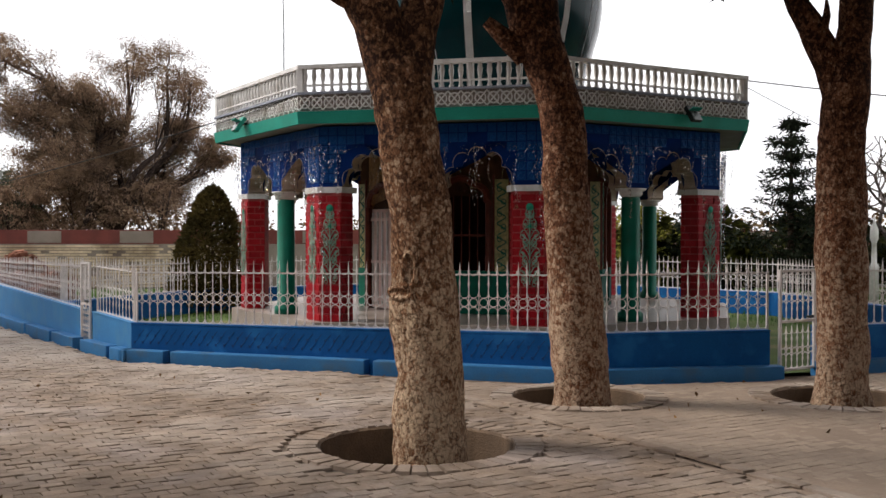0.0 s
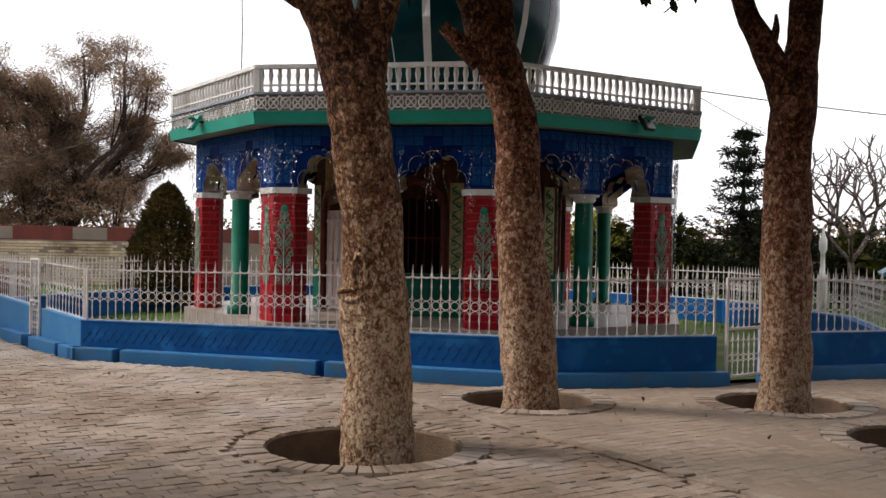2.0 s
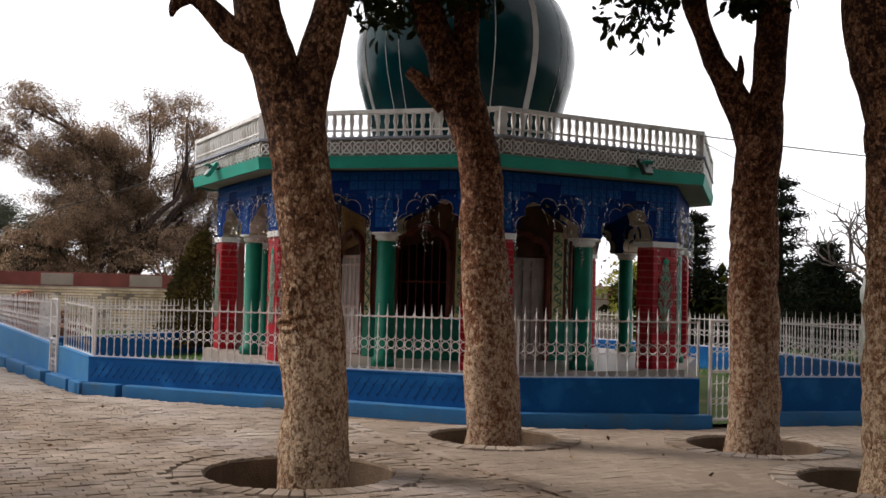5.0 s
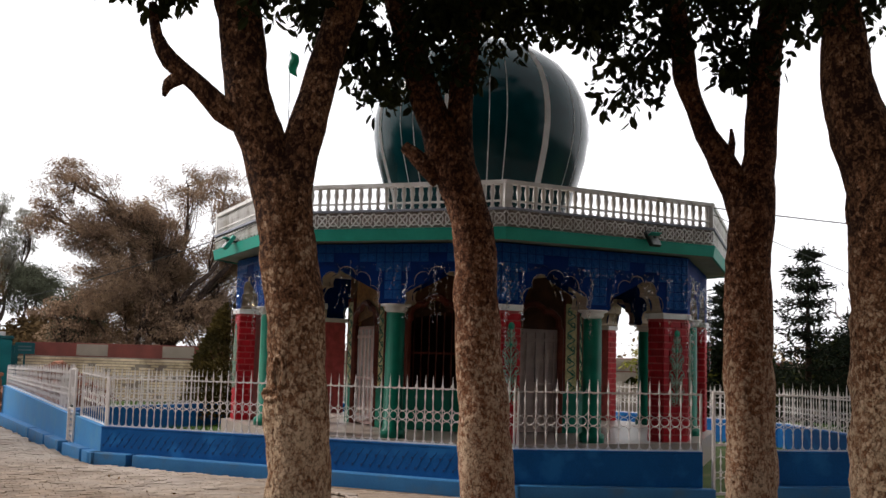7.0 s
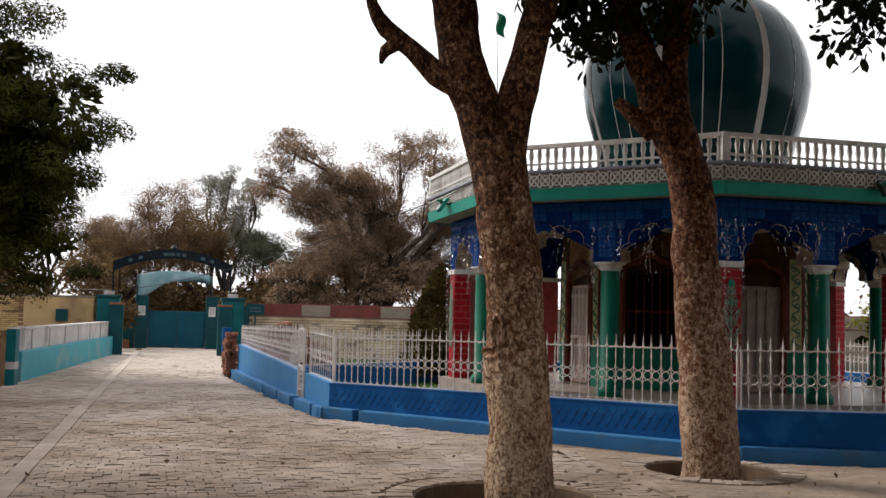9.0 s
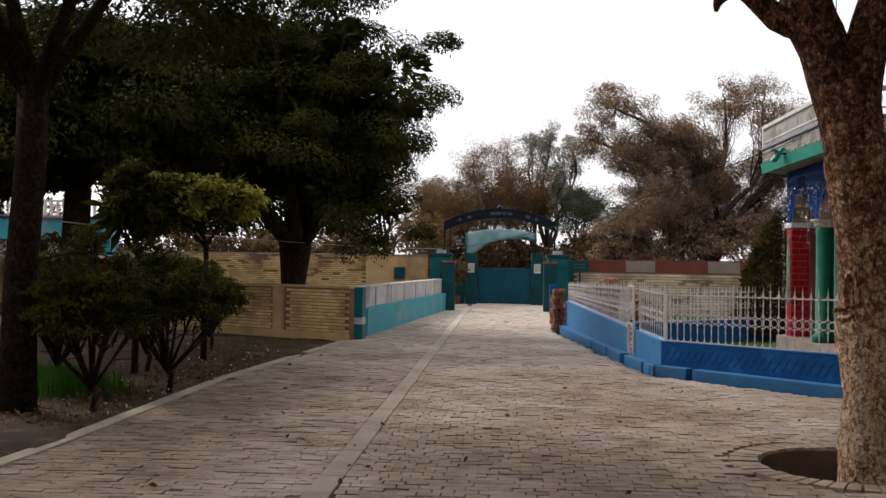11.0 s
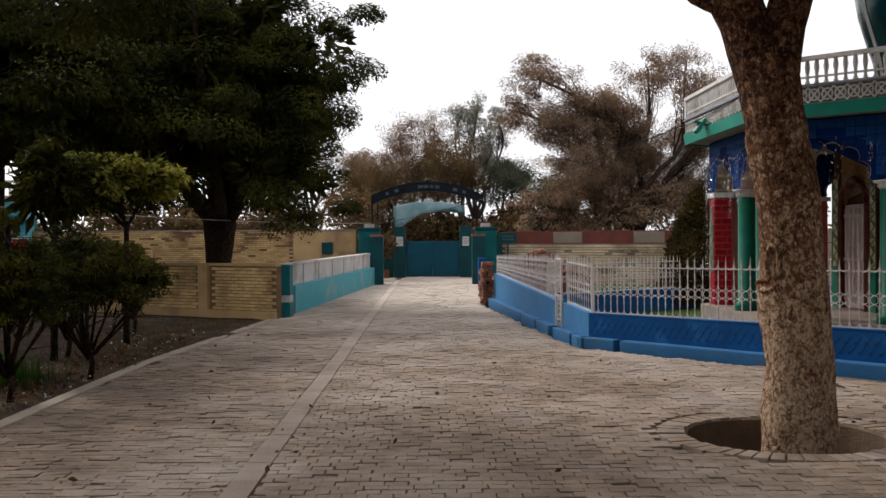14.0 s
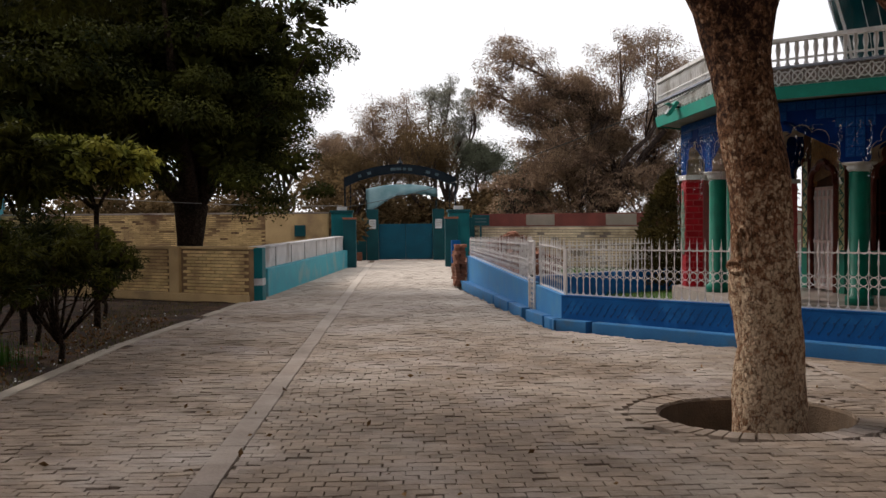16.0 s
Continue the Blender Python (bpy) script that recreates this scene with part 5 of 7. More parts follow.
T2 = [
    ([(1.62, 10.54, -0.45), (1.62, 10.54, 0.0), (1.60, 10.54, 0.25), (1.53, 10.54, 1.10), (1.48, 10.53, 1.87), (1.43, 10.52, 2.58), (1.28, 10.50, 3.14), (1.10, 10.47, 3.55)], [0.32, 0.28, 0.26, 0.245, 0.225, 0.205, 0.205, 0.185]),
    ([(1.16, 10.48, 3.4), (0.98, 10.45, 3.85), (0.84, 10.42, 4.27), (0.59, 10.37, 5.02), (0.3, 10.2, 6.0)], [0.19, 0.17, 0.155, 0.12, 0.06]),
    ([(1.26, 10.5, 3.2), (1.26, 10.5, 3.88), (1.30, 10.5, 4.46), (1.36, 10.51, 5.05), (1.6, 10.6, 6.0)], [0.17, 0.13, 0.12, 0.10, 0.05]),
    ([(1.08, 10.47, 3.2), (0.89, 10.43, 3.38), (0.72, 10.40, 3.53)], [0.11, 0.09, 0.06]),
]
T3 = [
    ([(4.09, 10.83, -0.45), (4.09, 10.83, 0.00), (4.08, 10.83, 0.29), (4.07, 10.83, 1.18), (4.07, 10.83, 1.93), (4.08, 10.83, 2.55), (4.10, 10.82, 2.90), (4.11, 10.82, 3.15)], [0.3, 0.27, 0.25, 0.235, 0.225, 0.205, 0.22, 0.2]),
    ([(4.07, 10.83, 2.80), (3.96, 10.84, 3.17), (3.83, 10.85, 3.43), (3.67, 10.87, 3.72), (3.57, 10.87, 3.99), (3.47, 10.88, 4.28), (3.41, 10.89, 4.80), (3.20, 10.95, 6.00)], [0.18, 0.15, 0.135, 0.11, 0.1, 0.115, 0.11, 0.05]),
    ([(4.12, 10.82, 2.85), (4.16, 10.82, 3.40), (4.19, 10.81, 3.96), (4.24, 10.80, 4.53), (4.40, 10.77, 5.20), (4.70, 10.69, 6.00)], [0.185, 0.158, 0.150, 0.150, 0.12, 0.07]),
    ([(3.88, 10.84, 3.45), (3.91, 10.80, 3.62), (3.90, 10.78, 3.76)], [0.05, 0.035, 0.012]),
]
T4 = [
    ([(4.90, 9.08, -0.45), (4.90, 9.08, 0.05), (4.89, 9.08, 0.60), (4.89, 9.08, 1.25), (4.89, 9.08, 2.10), (4.91, 9.08, 2.59), (4.92, 9.08, 2.90), (4.95, 9.07, 3.05)], [0.34, 0.3, 0.28, 0.27, 0.27, 0.285, 0.31, 0.26]),
    ([(4.89, 9.09, 2.65), (4.79, 9.11, 3.21), (4.67, 9.14, 3.54), (4.62, 9.15, 3.78), (4.61, 9.15, 4.01), (4.56, 9.20, 5.10)], [0.265, 0.25, 0.22, 0.203, 0.195, 0.09]),
    ([(4.98, 9.06, 2.70), (5.16, 9.02, 3.14), (5.33, 8.97, 3.42), (5.48, 8.92, 3.69), (5.80, 8.84, 4.50)], [0.215, 0.175, 0.16, 0.152, 0.07]),
]
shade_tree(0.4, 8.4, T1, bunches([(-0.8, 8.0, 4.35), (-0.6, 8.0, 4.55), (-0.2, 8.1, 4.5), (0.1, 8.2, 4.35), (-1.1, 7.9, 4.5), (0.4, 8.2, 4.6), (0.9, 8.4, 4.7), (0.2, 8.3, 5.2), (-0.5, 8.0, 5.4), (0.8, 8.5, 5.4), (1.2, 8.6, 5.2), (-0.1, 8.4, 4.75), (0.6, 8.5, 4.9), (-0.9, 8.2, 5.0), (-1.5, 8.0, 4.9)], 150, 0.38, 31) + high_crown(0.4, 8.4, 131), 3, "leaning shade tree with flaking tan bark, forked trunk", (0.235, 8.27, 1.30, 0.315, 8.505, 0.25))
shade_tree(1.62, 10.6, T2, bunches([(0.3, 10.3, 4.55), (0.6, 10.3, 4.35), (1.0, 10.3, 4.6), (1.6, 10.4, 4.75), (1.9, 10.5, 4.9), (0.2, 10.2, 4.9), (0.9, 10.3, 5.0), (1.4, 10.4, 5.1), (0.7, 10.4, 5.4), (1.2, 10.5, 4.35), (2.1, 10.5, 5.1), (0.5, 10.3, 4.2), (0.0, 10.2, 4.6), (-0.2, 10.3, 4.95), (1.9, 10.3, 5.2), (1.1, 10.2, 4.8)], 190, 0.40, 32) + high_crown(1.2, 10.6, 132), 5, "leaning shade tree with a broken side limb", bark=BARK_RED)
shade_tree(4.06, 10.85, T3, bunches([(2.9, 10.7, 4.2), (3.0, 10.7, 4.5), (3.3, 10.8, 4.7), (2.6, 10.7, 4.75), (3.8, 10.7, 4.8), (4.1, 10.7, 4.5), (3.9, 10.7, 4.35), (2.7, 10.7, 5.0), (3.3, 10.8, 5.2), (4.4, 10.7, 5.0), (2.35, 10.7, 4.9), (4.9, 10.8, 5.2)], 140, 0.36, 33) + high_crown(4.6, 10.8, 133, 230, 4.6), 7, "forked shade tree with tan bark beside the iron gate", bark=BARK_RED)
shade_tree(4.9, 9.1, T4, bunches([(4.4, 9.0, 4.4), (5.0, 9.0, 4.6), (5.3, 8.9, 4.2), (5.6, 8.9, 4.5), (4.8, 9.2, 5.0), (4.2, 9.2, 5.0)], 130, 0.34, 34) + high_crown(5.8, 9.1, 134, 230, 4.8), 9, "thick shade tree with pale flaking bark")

# ---- the gate at the end of the lane, and the walls beside it ----
def along(a, b):
    d = Vector((b[0] - a[0], b[1] - a[1]))
    return math.degrees(math.atan2(d.y, d.x)), d.length


GL, GR = (-18.1, 26.3), (-15.1, 28.5)
face = along(GL, GR)[0]


def gate_pillar(x, y, wing):
    root = tagged(empty("gate_pillar", x, y, 0, face), "teal painted masonry gate pillar with a stepped cap", "pillar", "gate pillars")
    part("shaft", boxed(0.66, 0.6, 1.76, pose(0, 0, -0.05), 0.02), TEAL, root)
    part("cap", boxed(0.74, 0.68, 0.09, pose(0, 0, 1.71), 0.015), TEAL_DARK, root)
    part("finial_block", boxed(0.30, 0.30, 0.12, pose(0, 0, 1.80), 0.02), GREY_WHITE, root)
    part("side_pier", boxed(0.4, 0.42, 1.56, pose(wing * 0.26, -0.36, -0.05), 0.02), TEAL_DARK, root)
    part("side_cap", boxed(0.44, 0.46, 0.06, pose(wing * 0.26, -0.36, 1.51), 0.01), BRICK_RED, root)
    return root


gate_pillar(*GL, 1)
gate_pillar(*GR, -1)
arch = tagged(empty("gate_arch", (GL[0] + GR[0]) / 2, (GL[1] + GR[1]) / 2, 0, face), "dark arched iron sign board over the gateway", "gate arch")
span = along(GL, GR)[1] / 2 - 0.1
bm = bmesh.new()
rows = []
for i in range(25):
    t = -1 + 2 * i / 24
    z = 3.26 - 0.42 * t * t
    rows.append([bm.verts.new((t * span, y, z + dz)) for y, dz in ((-0.03, -0.30), (-0.03, 0.0), (0.03, 0.0), (0.03, -0.30))])
for a, b in zip(rows, rows[1:]):
    for k in range(4):
        bm.faces.new((a[k], b[k], b[(k + 1) % 4], a[(k + 1) % 4]))
bm.faces.new(rows[0])
bm.faces.new(rows[-1][::-1])
bmesh.ops.recalc_face_normals(bm, faces=bm.faces)
SIGN_DARK = mat("dark_navy_sign_paint", (0.004, 0.010, 0.018), rough=0.4, scale=4)
board = part("sign_board", bm, SIGN_DARK, arch)
SIGN_PALE = mat("faded_sign_lettering", (0.07, 0.11, 0.13), rough=0.6)
rb = np.random.default_rng(3)
for t in (-0.72, -0.55, -0.12, -0.02, 0.08, 0.18, 0.5, 0.66):
    z = 3.26 - 0.42 * t * t - 0.20
    part("letter_bar", boxed(0.13 * rb.uniform(0.7, 1.5), 0.006, 0.09, pose(t * span, -0.036, z, 0, math.degrees(math.atan(0.84 * t / span)), 0)), SIGN_PALE, board)
bm = bmesh.new()
lathe(bm, [(0.02, 3.22), (0.1, 3.30), (0.03, 3.38), (0.005, 3.5)], 8)
part("crest", bm, SIGN_DARK, arch)
for s in (-1, 1):
    part("upright", boxed(0.05, 0.05, 1.0, pose(s * span, 0, 1.86)), SIGN_DARK, arch)
    part("upright", boxed(0.03, 0.03, 1.0, pose(s * (span - 0.18), 0, 1.86)), SIGN_DARK, arch)

# the closed double gate
gx, gy, gr = -19.42, 31.66, 35.6
gate = tagged(empty("entrance_gate", gx, gy, 0, gr), "closed teal sheet metal double gate between square posts", "gate")
for s in (-1, 1):
    leaf = part("gate_leaf", boxed(0.985, 0.05, 1.30, pose(s * 0.497, 0, 0.03), 0.01), GATE_BLUE, gate)
    for i in range(5):
        part("rib", boxed(0.035, 0.02, 1.16, pose(s * 0.497 - 0.40 + i * 0.20, -0.033, 0.07)), GATE_BLUE, leaf)
    for z in (0.08, 0.65, 1.25):
        part("cross_bar", boxed(0.96, 0.022, 0.04, pose(s * 0.497, -0.034, z)), GATE_BLUE, leaf)
    post = part("gate_post", boxed(0.43, 0.36, 1.88, pose(s * 1.215, 0, 0), 0.015), TEAL_DARK, gate)
    part("notice", boxed(0.24, 0.006, 0.34, pose(s * 1.215, -0.184, 1.16)), PAPER, post, "white paper notice")
    for i in range(4):
        part("notice_bar", boxed(0.17, 0.003, 0.018, pose(s * 1.215, -0.188, 1.24 + 0.06 * i)), GREY_PLASTER, post)
    part("return_wall", boxed(1.1, 0.15, 1.55, pose(s * 2.0, 0.0, 0), 0.01), TEAL_DARK, gate)
part("brick_step", boxed(0.5, 0.35, 0.3, pose(-1.85, -0.35, 0), 0.01), BRICK_RED, gate)

# tent roof beyond the gate
tx, ty = 2.63 - 0.5825 * 47, 0.69 + 0.8128 * 47
tent = tagged(empty("tent", tx, ty, 0, 35.6), "pale teal tarpaulin tent roof on poles", "tent")
bm = bmesh.new()
g = {}
for i in range(17):
    for j in range(7):
        u, v = i / 8 - 1, j / 6
        g[i, j] = bm.verts.new((u * 1.65, v * 1.6, 3.12 - 0.20 * u * u - 0.55 * abs(v - 0.5) ** 1.5 * 2 - (0.55 * max(0, 0.3 - u) ** 1.2 + 0.06 * math.sin(u * 7)) * (v < 0.2) + 0.03 * noise.noise((u * 3, v * 3, 1))))
for i in range(16):
    for j in range(6):
        bm.faces.new((g[i, j], g[i + 1, j], g[i + 1, j + 1], g[i, j + 1]))
bmesh.ops.solidify(bm, geom=bm.faces[:], thickness=0.01)
part("canopy", bm, TARP, tent, smooth=True)
for s in (-1, 1):
    part("pole", boxed(0.05, 0.05, 2.4, pose(s * 1.6, 0.1, 0)), STEEL_DARK, tent)
    part("pole", boxed(0.05, 0.05, 2.4, pose(s * 1.6, 1.5, 0)), STEEL_DARK, tent)

# low wall along the lane, white above and teal below
a, b = (-11.3, 15.2), (-17.75, 25.9)
rz, ln = along(a, b)
low = tagged(empty("wall_lane_side", a[0], a[1], 0, rz), "low lane wall, weathered white above and teal below", "wall", kind="structure")
part("upper_wall", boxed(ln, 0.22, 1.0, pose(ln / 2, 0.11, -0.05), 0.015), GREY_WHITE, low)
part("coping", boxed(ln, 0.26, 0.05, pose(ln / 2, 0.11, 0.94), 0.01), GREY_WHITE, low)
part("teal_foot", boxed(ln - 0.5, 0.16, 0.60, pose(ln / 2 + 0.25, -0.06, -0.05), 0.015), TEAL_PALE, low)
for i in range(7):
    part("pilaster", boxed(0.10, 0.03, 0.40, pose(0.15 + i * ln / 7, -0.012, 0.54), 0.004), GREY_WHITE, low)
post = tagged(empty("end_post", -10.98, 14.95, 0, rz), "square teal post at the end of the low wall", "post", kind="structure")
part("shaft", boxed(0.30, 0.30, 1.02, pose(0, 0.05, -0.03), 0.012), TEAL, post)
part("band", boxed(0.304, 0.304, 0.14, pose(0, 0.05, 0.28), 0.012), GREY_WHITE, post)

MORTAR_DARK = mat("sooty_mortar", (0.26, 0.165, 0.085), (0.15, 0.09, 0.05), rough=0.95, scale=3, bump=0.4)
# yellow-washed brick wall of the garden
BM = bmesh.new()
box(BM, 0.196, 0.03, 0.049, pose(0, 0, 0), 0.005)
YBRICK = mesh_of(BM, "brick", YELLOW_BRICK)
wy = tagged(empty("wall_garden", -10.95, 14.66, 0, 182.8), "yellow-washed brick garden wall with worn courses", "wall", kind="structure")
part("core", boxed(9.0, 0.20, 1.0, pose(4.5, -0.10, -0.05)), MORTAR_DARK, wy)
part("coping", boxed(9.0, 0.26, 0.05, pose(4.5, -0.10, 0.96), 0.01), YELLOW_PLASTER, wy)
part("pilaster", boxed(0.26, 0.30, 1.06, pose(1.85, -0.07, -0.05), 0.015), YELLOW_PLASTER, wy)
part("footing", boxed(9.0, 0.12, 0.16, pose(4.5, 0.03, -0.05), 0.02), YELLOW_PLASTER, wy)
rest = bmesh.new()
for j in range(13):
    for i in range(43):
        x = i * 0.207 + (0.103 if j % 2 else 0) + 0.11
        if x > 8.9 or abs(x - 1.85) < 0.2:
            continue
        m = pose(x, 0.006 + rb.normal() * 0.005, 0.12 + j * 0.0635, rb.normal() * 1.5, rb.normal() * 0.8, rb.normal() * 0.8)
        if x < 4.6:
            share("brick", YBRICK, wy, m)
        else:
            box(rest, 0.196, 0.03, 0.049, m)
part("bricks", rest, YELLOW_BRICK_JOINED, wy)["kind"] = "stuff"

# taller brick wall behind, plastered next to the gate
a, b = (-18.45, 26.05), (-30.5, 17.2)
rz, ln = along(a, b)
wb = tagged(empty("wall_back", a[0], a[1], 0, rz), "tall ochre boundary wall, plaster worn off to brick", "wall", kind="structure")
part("plaster", boxed(2.0, 0.24, 1.78, pose(1.0, -0.12, -0.05), 0.015), YELLOW_PLASTER, wb)
part("core", boxed(ln - 2.0, 0.20, 1.74, pose(2 + (ln - 2) / 2, -0.12, -0.05)), MORTAR_DARK, wb)
part("coping", boxed(ln, 0.28, 0.05, pose(ln / 2, -0.12, 1.70), 0.01), GREY_PLASTER, wb)
rest = bmesh.new()
for j in range(27):
    for i in range(int((ln - 2) / 0.238)):
        if rb.random() < (0.03 if j < 18 else 0.16):
            continue
        box(rest, 0.224, 0.03, 0.048, pose(2.12 + i * 0.238 + (0.119 if j % 2 else 0), -0.015 + rb.normal() * 0.008, 0.02 + j * 0.0625))
part("bricks", rest, YELLOW_BRICK_JOINED, wb)["kind"] = "stuff"
part("meter_box", boxed(0.34, 0.16, 0.36, pose(0.9, 0.07, 0.98), 0.01), TEAL_DARK, wb, "dark teal metal box on the wall")

# boundary wall behind the lawn: yellow brick, grey plaster, maroon top with pale panels
a, b = (-14.7, 28.9), (26.0, 33.5)
rz, ln = along(a, b)
wr = tagged(empty("wall_boundary", a[0], a[1], 0, rz), "old boundary wall with maroon top band and pale panels", "wall", kind="structure")
part("plaster", boxed(ln, 0.24, 1.30, pose(ln / 2, 0.12, -0.05), 0.01), GREY_PLASTER, wr)
part("top_band", boxed(ln, 0.16, 0.40, pose(ln / 2, 0.14, 1.25), 0.01), MAROON, wr)
for i in range(15):
    part("panel", boxed(0.95, 0.02, 0.34, pose(2.2 + i * 2.6, 0.052, 1.28), 0.004), GREY_PLASTER, wr)
rest = bmesh.new()
for j in range(15):
    for i in range(30):
        if rb.random() < 0.06:
            continue
        box(rest, 0.224, 0.03, 0.060, pose(0.1 + i * 0.238 + (0.119 if j % 2 else 0), -0.012 + rb.normal() * 0.006, 0.02 + j * 0.081))
part("bricks", rest, BUFF_BRICK, wr)["kind"] = "stuff"
sign = tagged(empty("name_board", -14.3, 28.55, 0, face), "small dark teal name board on a post", "sign")
part("panel", boxed(0.55, 0.03, 0.34, pose(0, 0, 1.28), 0.005), TEAL_DARK, sign)
part("post", boxed(0.05, 0.05, 1.3, pose(0, 0.03, 0)), TEAL_DARK, sign)
for z in (1.38, 1.48):
    part("letter_bar", boxed(0.36, 0.004, 0.04, pose(0, -0.018, z)), SIGN_PALE, sign)

# broken brick pier at the end of the lane wall, and a heap of bricks
RB = bmesh.new()
box(RB, 0.225, 0.11, 0.068, pose(0, 0, 0), 0.008)
RBRICK = mesh_of(RB, "brick", BRICK_RED)
pier = tagged(empty("brick_pier", -9.76, 20.10, 0, 133), "crumbling stack of red bricks ending the wall", "brick pier", kind="structure")
for j in range(13):
    for i in range(2 if j < 11 else 1):
        for q in range(2):
            share("brick", RBRICK, pier, pose(-0.05 + i * 0.23 + rb.normal() * 0.012 + (-0.08 if j < 2 else 0), q * 0.12 + rb.normal() * 0.01 - 0.06, j * 0.072, 0, 0, rb.normal() * 4))
part("blue_end", boxed(0.12, 0.20, 0.52, pose(0.35, 0.02, 0.50), 0.01), BLUE, pier, "blue painted end block")
heap = tagged(empty("brick_heap", -11.0, 24.6, 0), "loose heap of broken bricks and rubble", "rubble")
for i in range(150):
    a, r = rb.uniform(0, 6.28), min(1.0, abs(rb.normal()) * 0.5)
    share("brick", RBRICK, heap, pose(r * math.cos(a) * 1.5, r * math.sin(a), max(0, 1.15 - r * 0.75) * rb.uniform(0.55, 1.0), rb.uniform(-25, 25), rb.uniform(-25, 25), rb.uniform(0, 180)))
bm = bmesh.new()
bmesh.ops.create_icosphere(bm, subdivisions=4, radius=1.0)
for v in bm.verts:
    k = 1 + 0.3 * noise.noise(v.co * 3) + 0.2 * noise.noise(v.co * 8)
    v.co = Vector((v.co.x * 1.45, v.co.y * 0.95, max(v.co.z, -0.1) * 0.62)) * k
part("rubble", bm, BRICK_RED, heap, "broken mortar and brick ends")

# painted booth at the end of the court fence
bt = tagged(empty("booth", 7.02, 14.42, 0, -18), "small dark teal and red painted booth with a pitched roof", "booth")
part("wall", boxed(0.96, 0.9, 1.2, pose(0, 0, 0), 0.02), TEAL_DARK, bt)
for s in (-1, 1):
    slab = boxed(0.74, 1.06, 0.05, pose(s * 0.31, 0, 1.345, 0, s * 31), 0.006)
    part("roof", slab, BOOTH_BLUE, bt, "faded blue roof slab")
bm = bmesh.new()
prism(bm, [(-0.50, 0), (0.50, 0), (0, 0.33)], -0.43, 0.43, Matrix.Translation((0, 0, 1.17)) @ Matrix.Rotation(radians(90), 4, "X"))
part("gable", bm, TEAL_DARK, bt)
bm = bmesh.new()
tube(bm, [(0.36 * math.cos(2 * math.pi * i / 24), -0.46, 0.70 + 0.36 * math.sin(2 * math.pi * i / 24)) for i in range(24)], 0.06, 6, closed=True)
part("round_frame", bm, BOOTH_RED, bt, "dark red round moulding")
bm = bmesh.new()
lathe(bm, [(0.33, 0.0), (0.31, 0.02)], 24, pose(0, -0.45, 0.70, 90))
part("round_panel", bm, GREEN, bt)

# neighbouring building seen beyond the garden
nb_ = tagged(empty("neighbour_building", -25.16, 18.8, 0, 52.3), "teal arcaded building with a white balustrade and red columns", "building")
LN = 11.0


def bay(cx, sx, sy, sz, cy, z, bevel=0.01):
    return boxed(sx, sy, sz, pose(cx, cy, z), bevel)


LILAC = mat("lilac_ledge_paint", (0.40, 0.28, 0.33), rough=0.7, scale=3)
part("fascia", bay(-LN / 2, LN, 0.25, 0.66, 0.12, 2.04), TEAL_PALE, nb_, "teal fascia wall")
part("ledge", bay(-LN / 2, LN + 0.1, 0.36, 0.07, 0.08, 2.70), LILAC, nb_, "lilac ledge")
part("side_wall", boxed(0.2, 4.0, 2.7, pose(-0.1, 2.2, 0)), TEAL_PALE, nb_)
part("back_wall", boxed(LN, 0.2, 2.7, pose(-LN / 2, 4.2, 0)), GREY_PLASTER, nb_)
part("roof", boxed(LN - 0.02, 4.0, 0.10, pose(-LN / 2, 2.2, 2.64)), SOFFIT, nb_)
part("handrail", bay(-LN / 2, LN, 0.12, 0.07, 0.0, 3.19), WHITE, nb_)
for i in range(62):
    share("baluster", BALUSTER, nb_, pose(-0.1 - i * 0.177, 0.0, 2.77) @ Matrix.Diagonal((1.7, 1.7, 1.4, 1)))
for i in range(7):
    xc = -0.2 - i * 1.7
    part("column", bay(xc, 0.36, 0.36, 1.5, 0.2, 0.0), RED, nb_, "red painted column")
    part("capital", bay(xc, 0.44, 0.44, 0.08, 0.2, 1.5), WHITE, nb_)
    if i < 6:       # pierced white valance hanging between the columns
        bm = bmesh.new()
        for q in range(9):
            for w in range(3):
                zz = 2.02 - w * 0.19 - 0.03 * abs(q - 4) * (w == 2)
                tube(bm, [(xc - 0.20 - 0.155 * q - 0.078, 0.1, zz), (xc - 0.20 - 0.155 * q - 0.02, 0.1, zz - 0.10), (xc - 0.20 - 0.155 * q - 0.078, 0.1, zz - 0.2), (xc - 0.20 - 0.155 * q - 0.135, 0.1, zz - 0.10)], 0.016, 4, closed=True)
        part("valance", bm, WHITE, nb_, "pierced white valance")

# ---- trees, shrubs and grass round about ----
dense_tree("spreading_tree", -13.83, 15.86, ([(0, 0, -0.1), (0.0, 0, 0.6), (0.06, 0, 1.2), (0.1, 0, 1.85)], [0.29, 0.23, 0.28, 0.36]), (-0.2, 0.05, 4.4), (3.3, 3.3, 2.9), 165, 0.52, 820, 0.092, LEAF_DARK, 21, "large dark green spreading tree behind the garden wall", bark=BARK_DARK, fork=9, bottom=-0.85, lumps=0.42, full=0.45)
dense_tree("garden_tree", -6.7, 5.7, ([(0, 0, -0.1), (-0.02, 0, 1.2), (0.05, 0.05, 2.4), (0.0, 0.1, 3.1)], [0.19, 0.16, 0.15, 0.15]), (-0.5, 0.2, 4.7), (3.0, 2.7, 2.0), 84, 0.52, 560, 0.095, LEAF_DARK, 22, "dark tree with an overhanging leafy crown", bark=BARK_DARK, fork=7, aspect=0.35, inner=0)
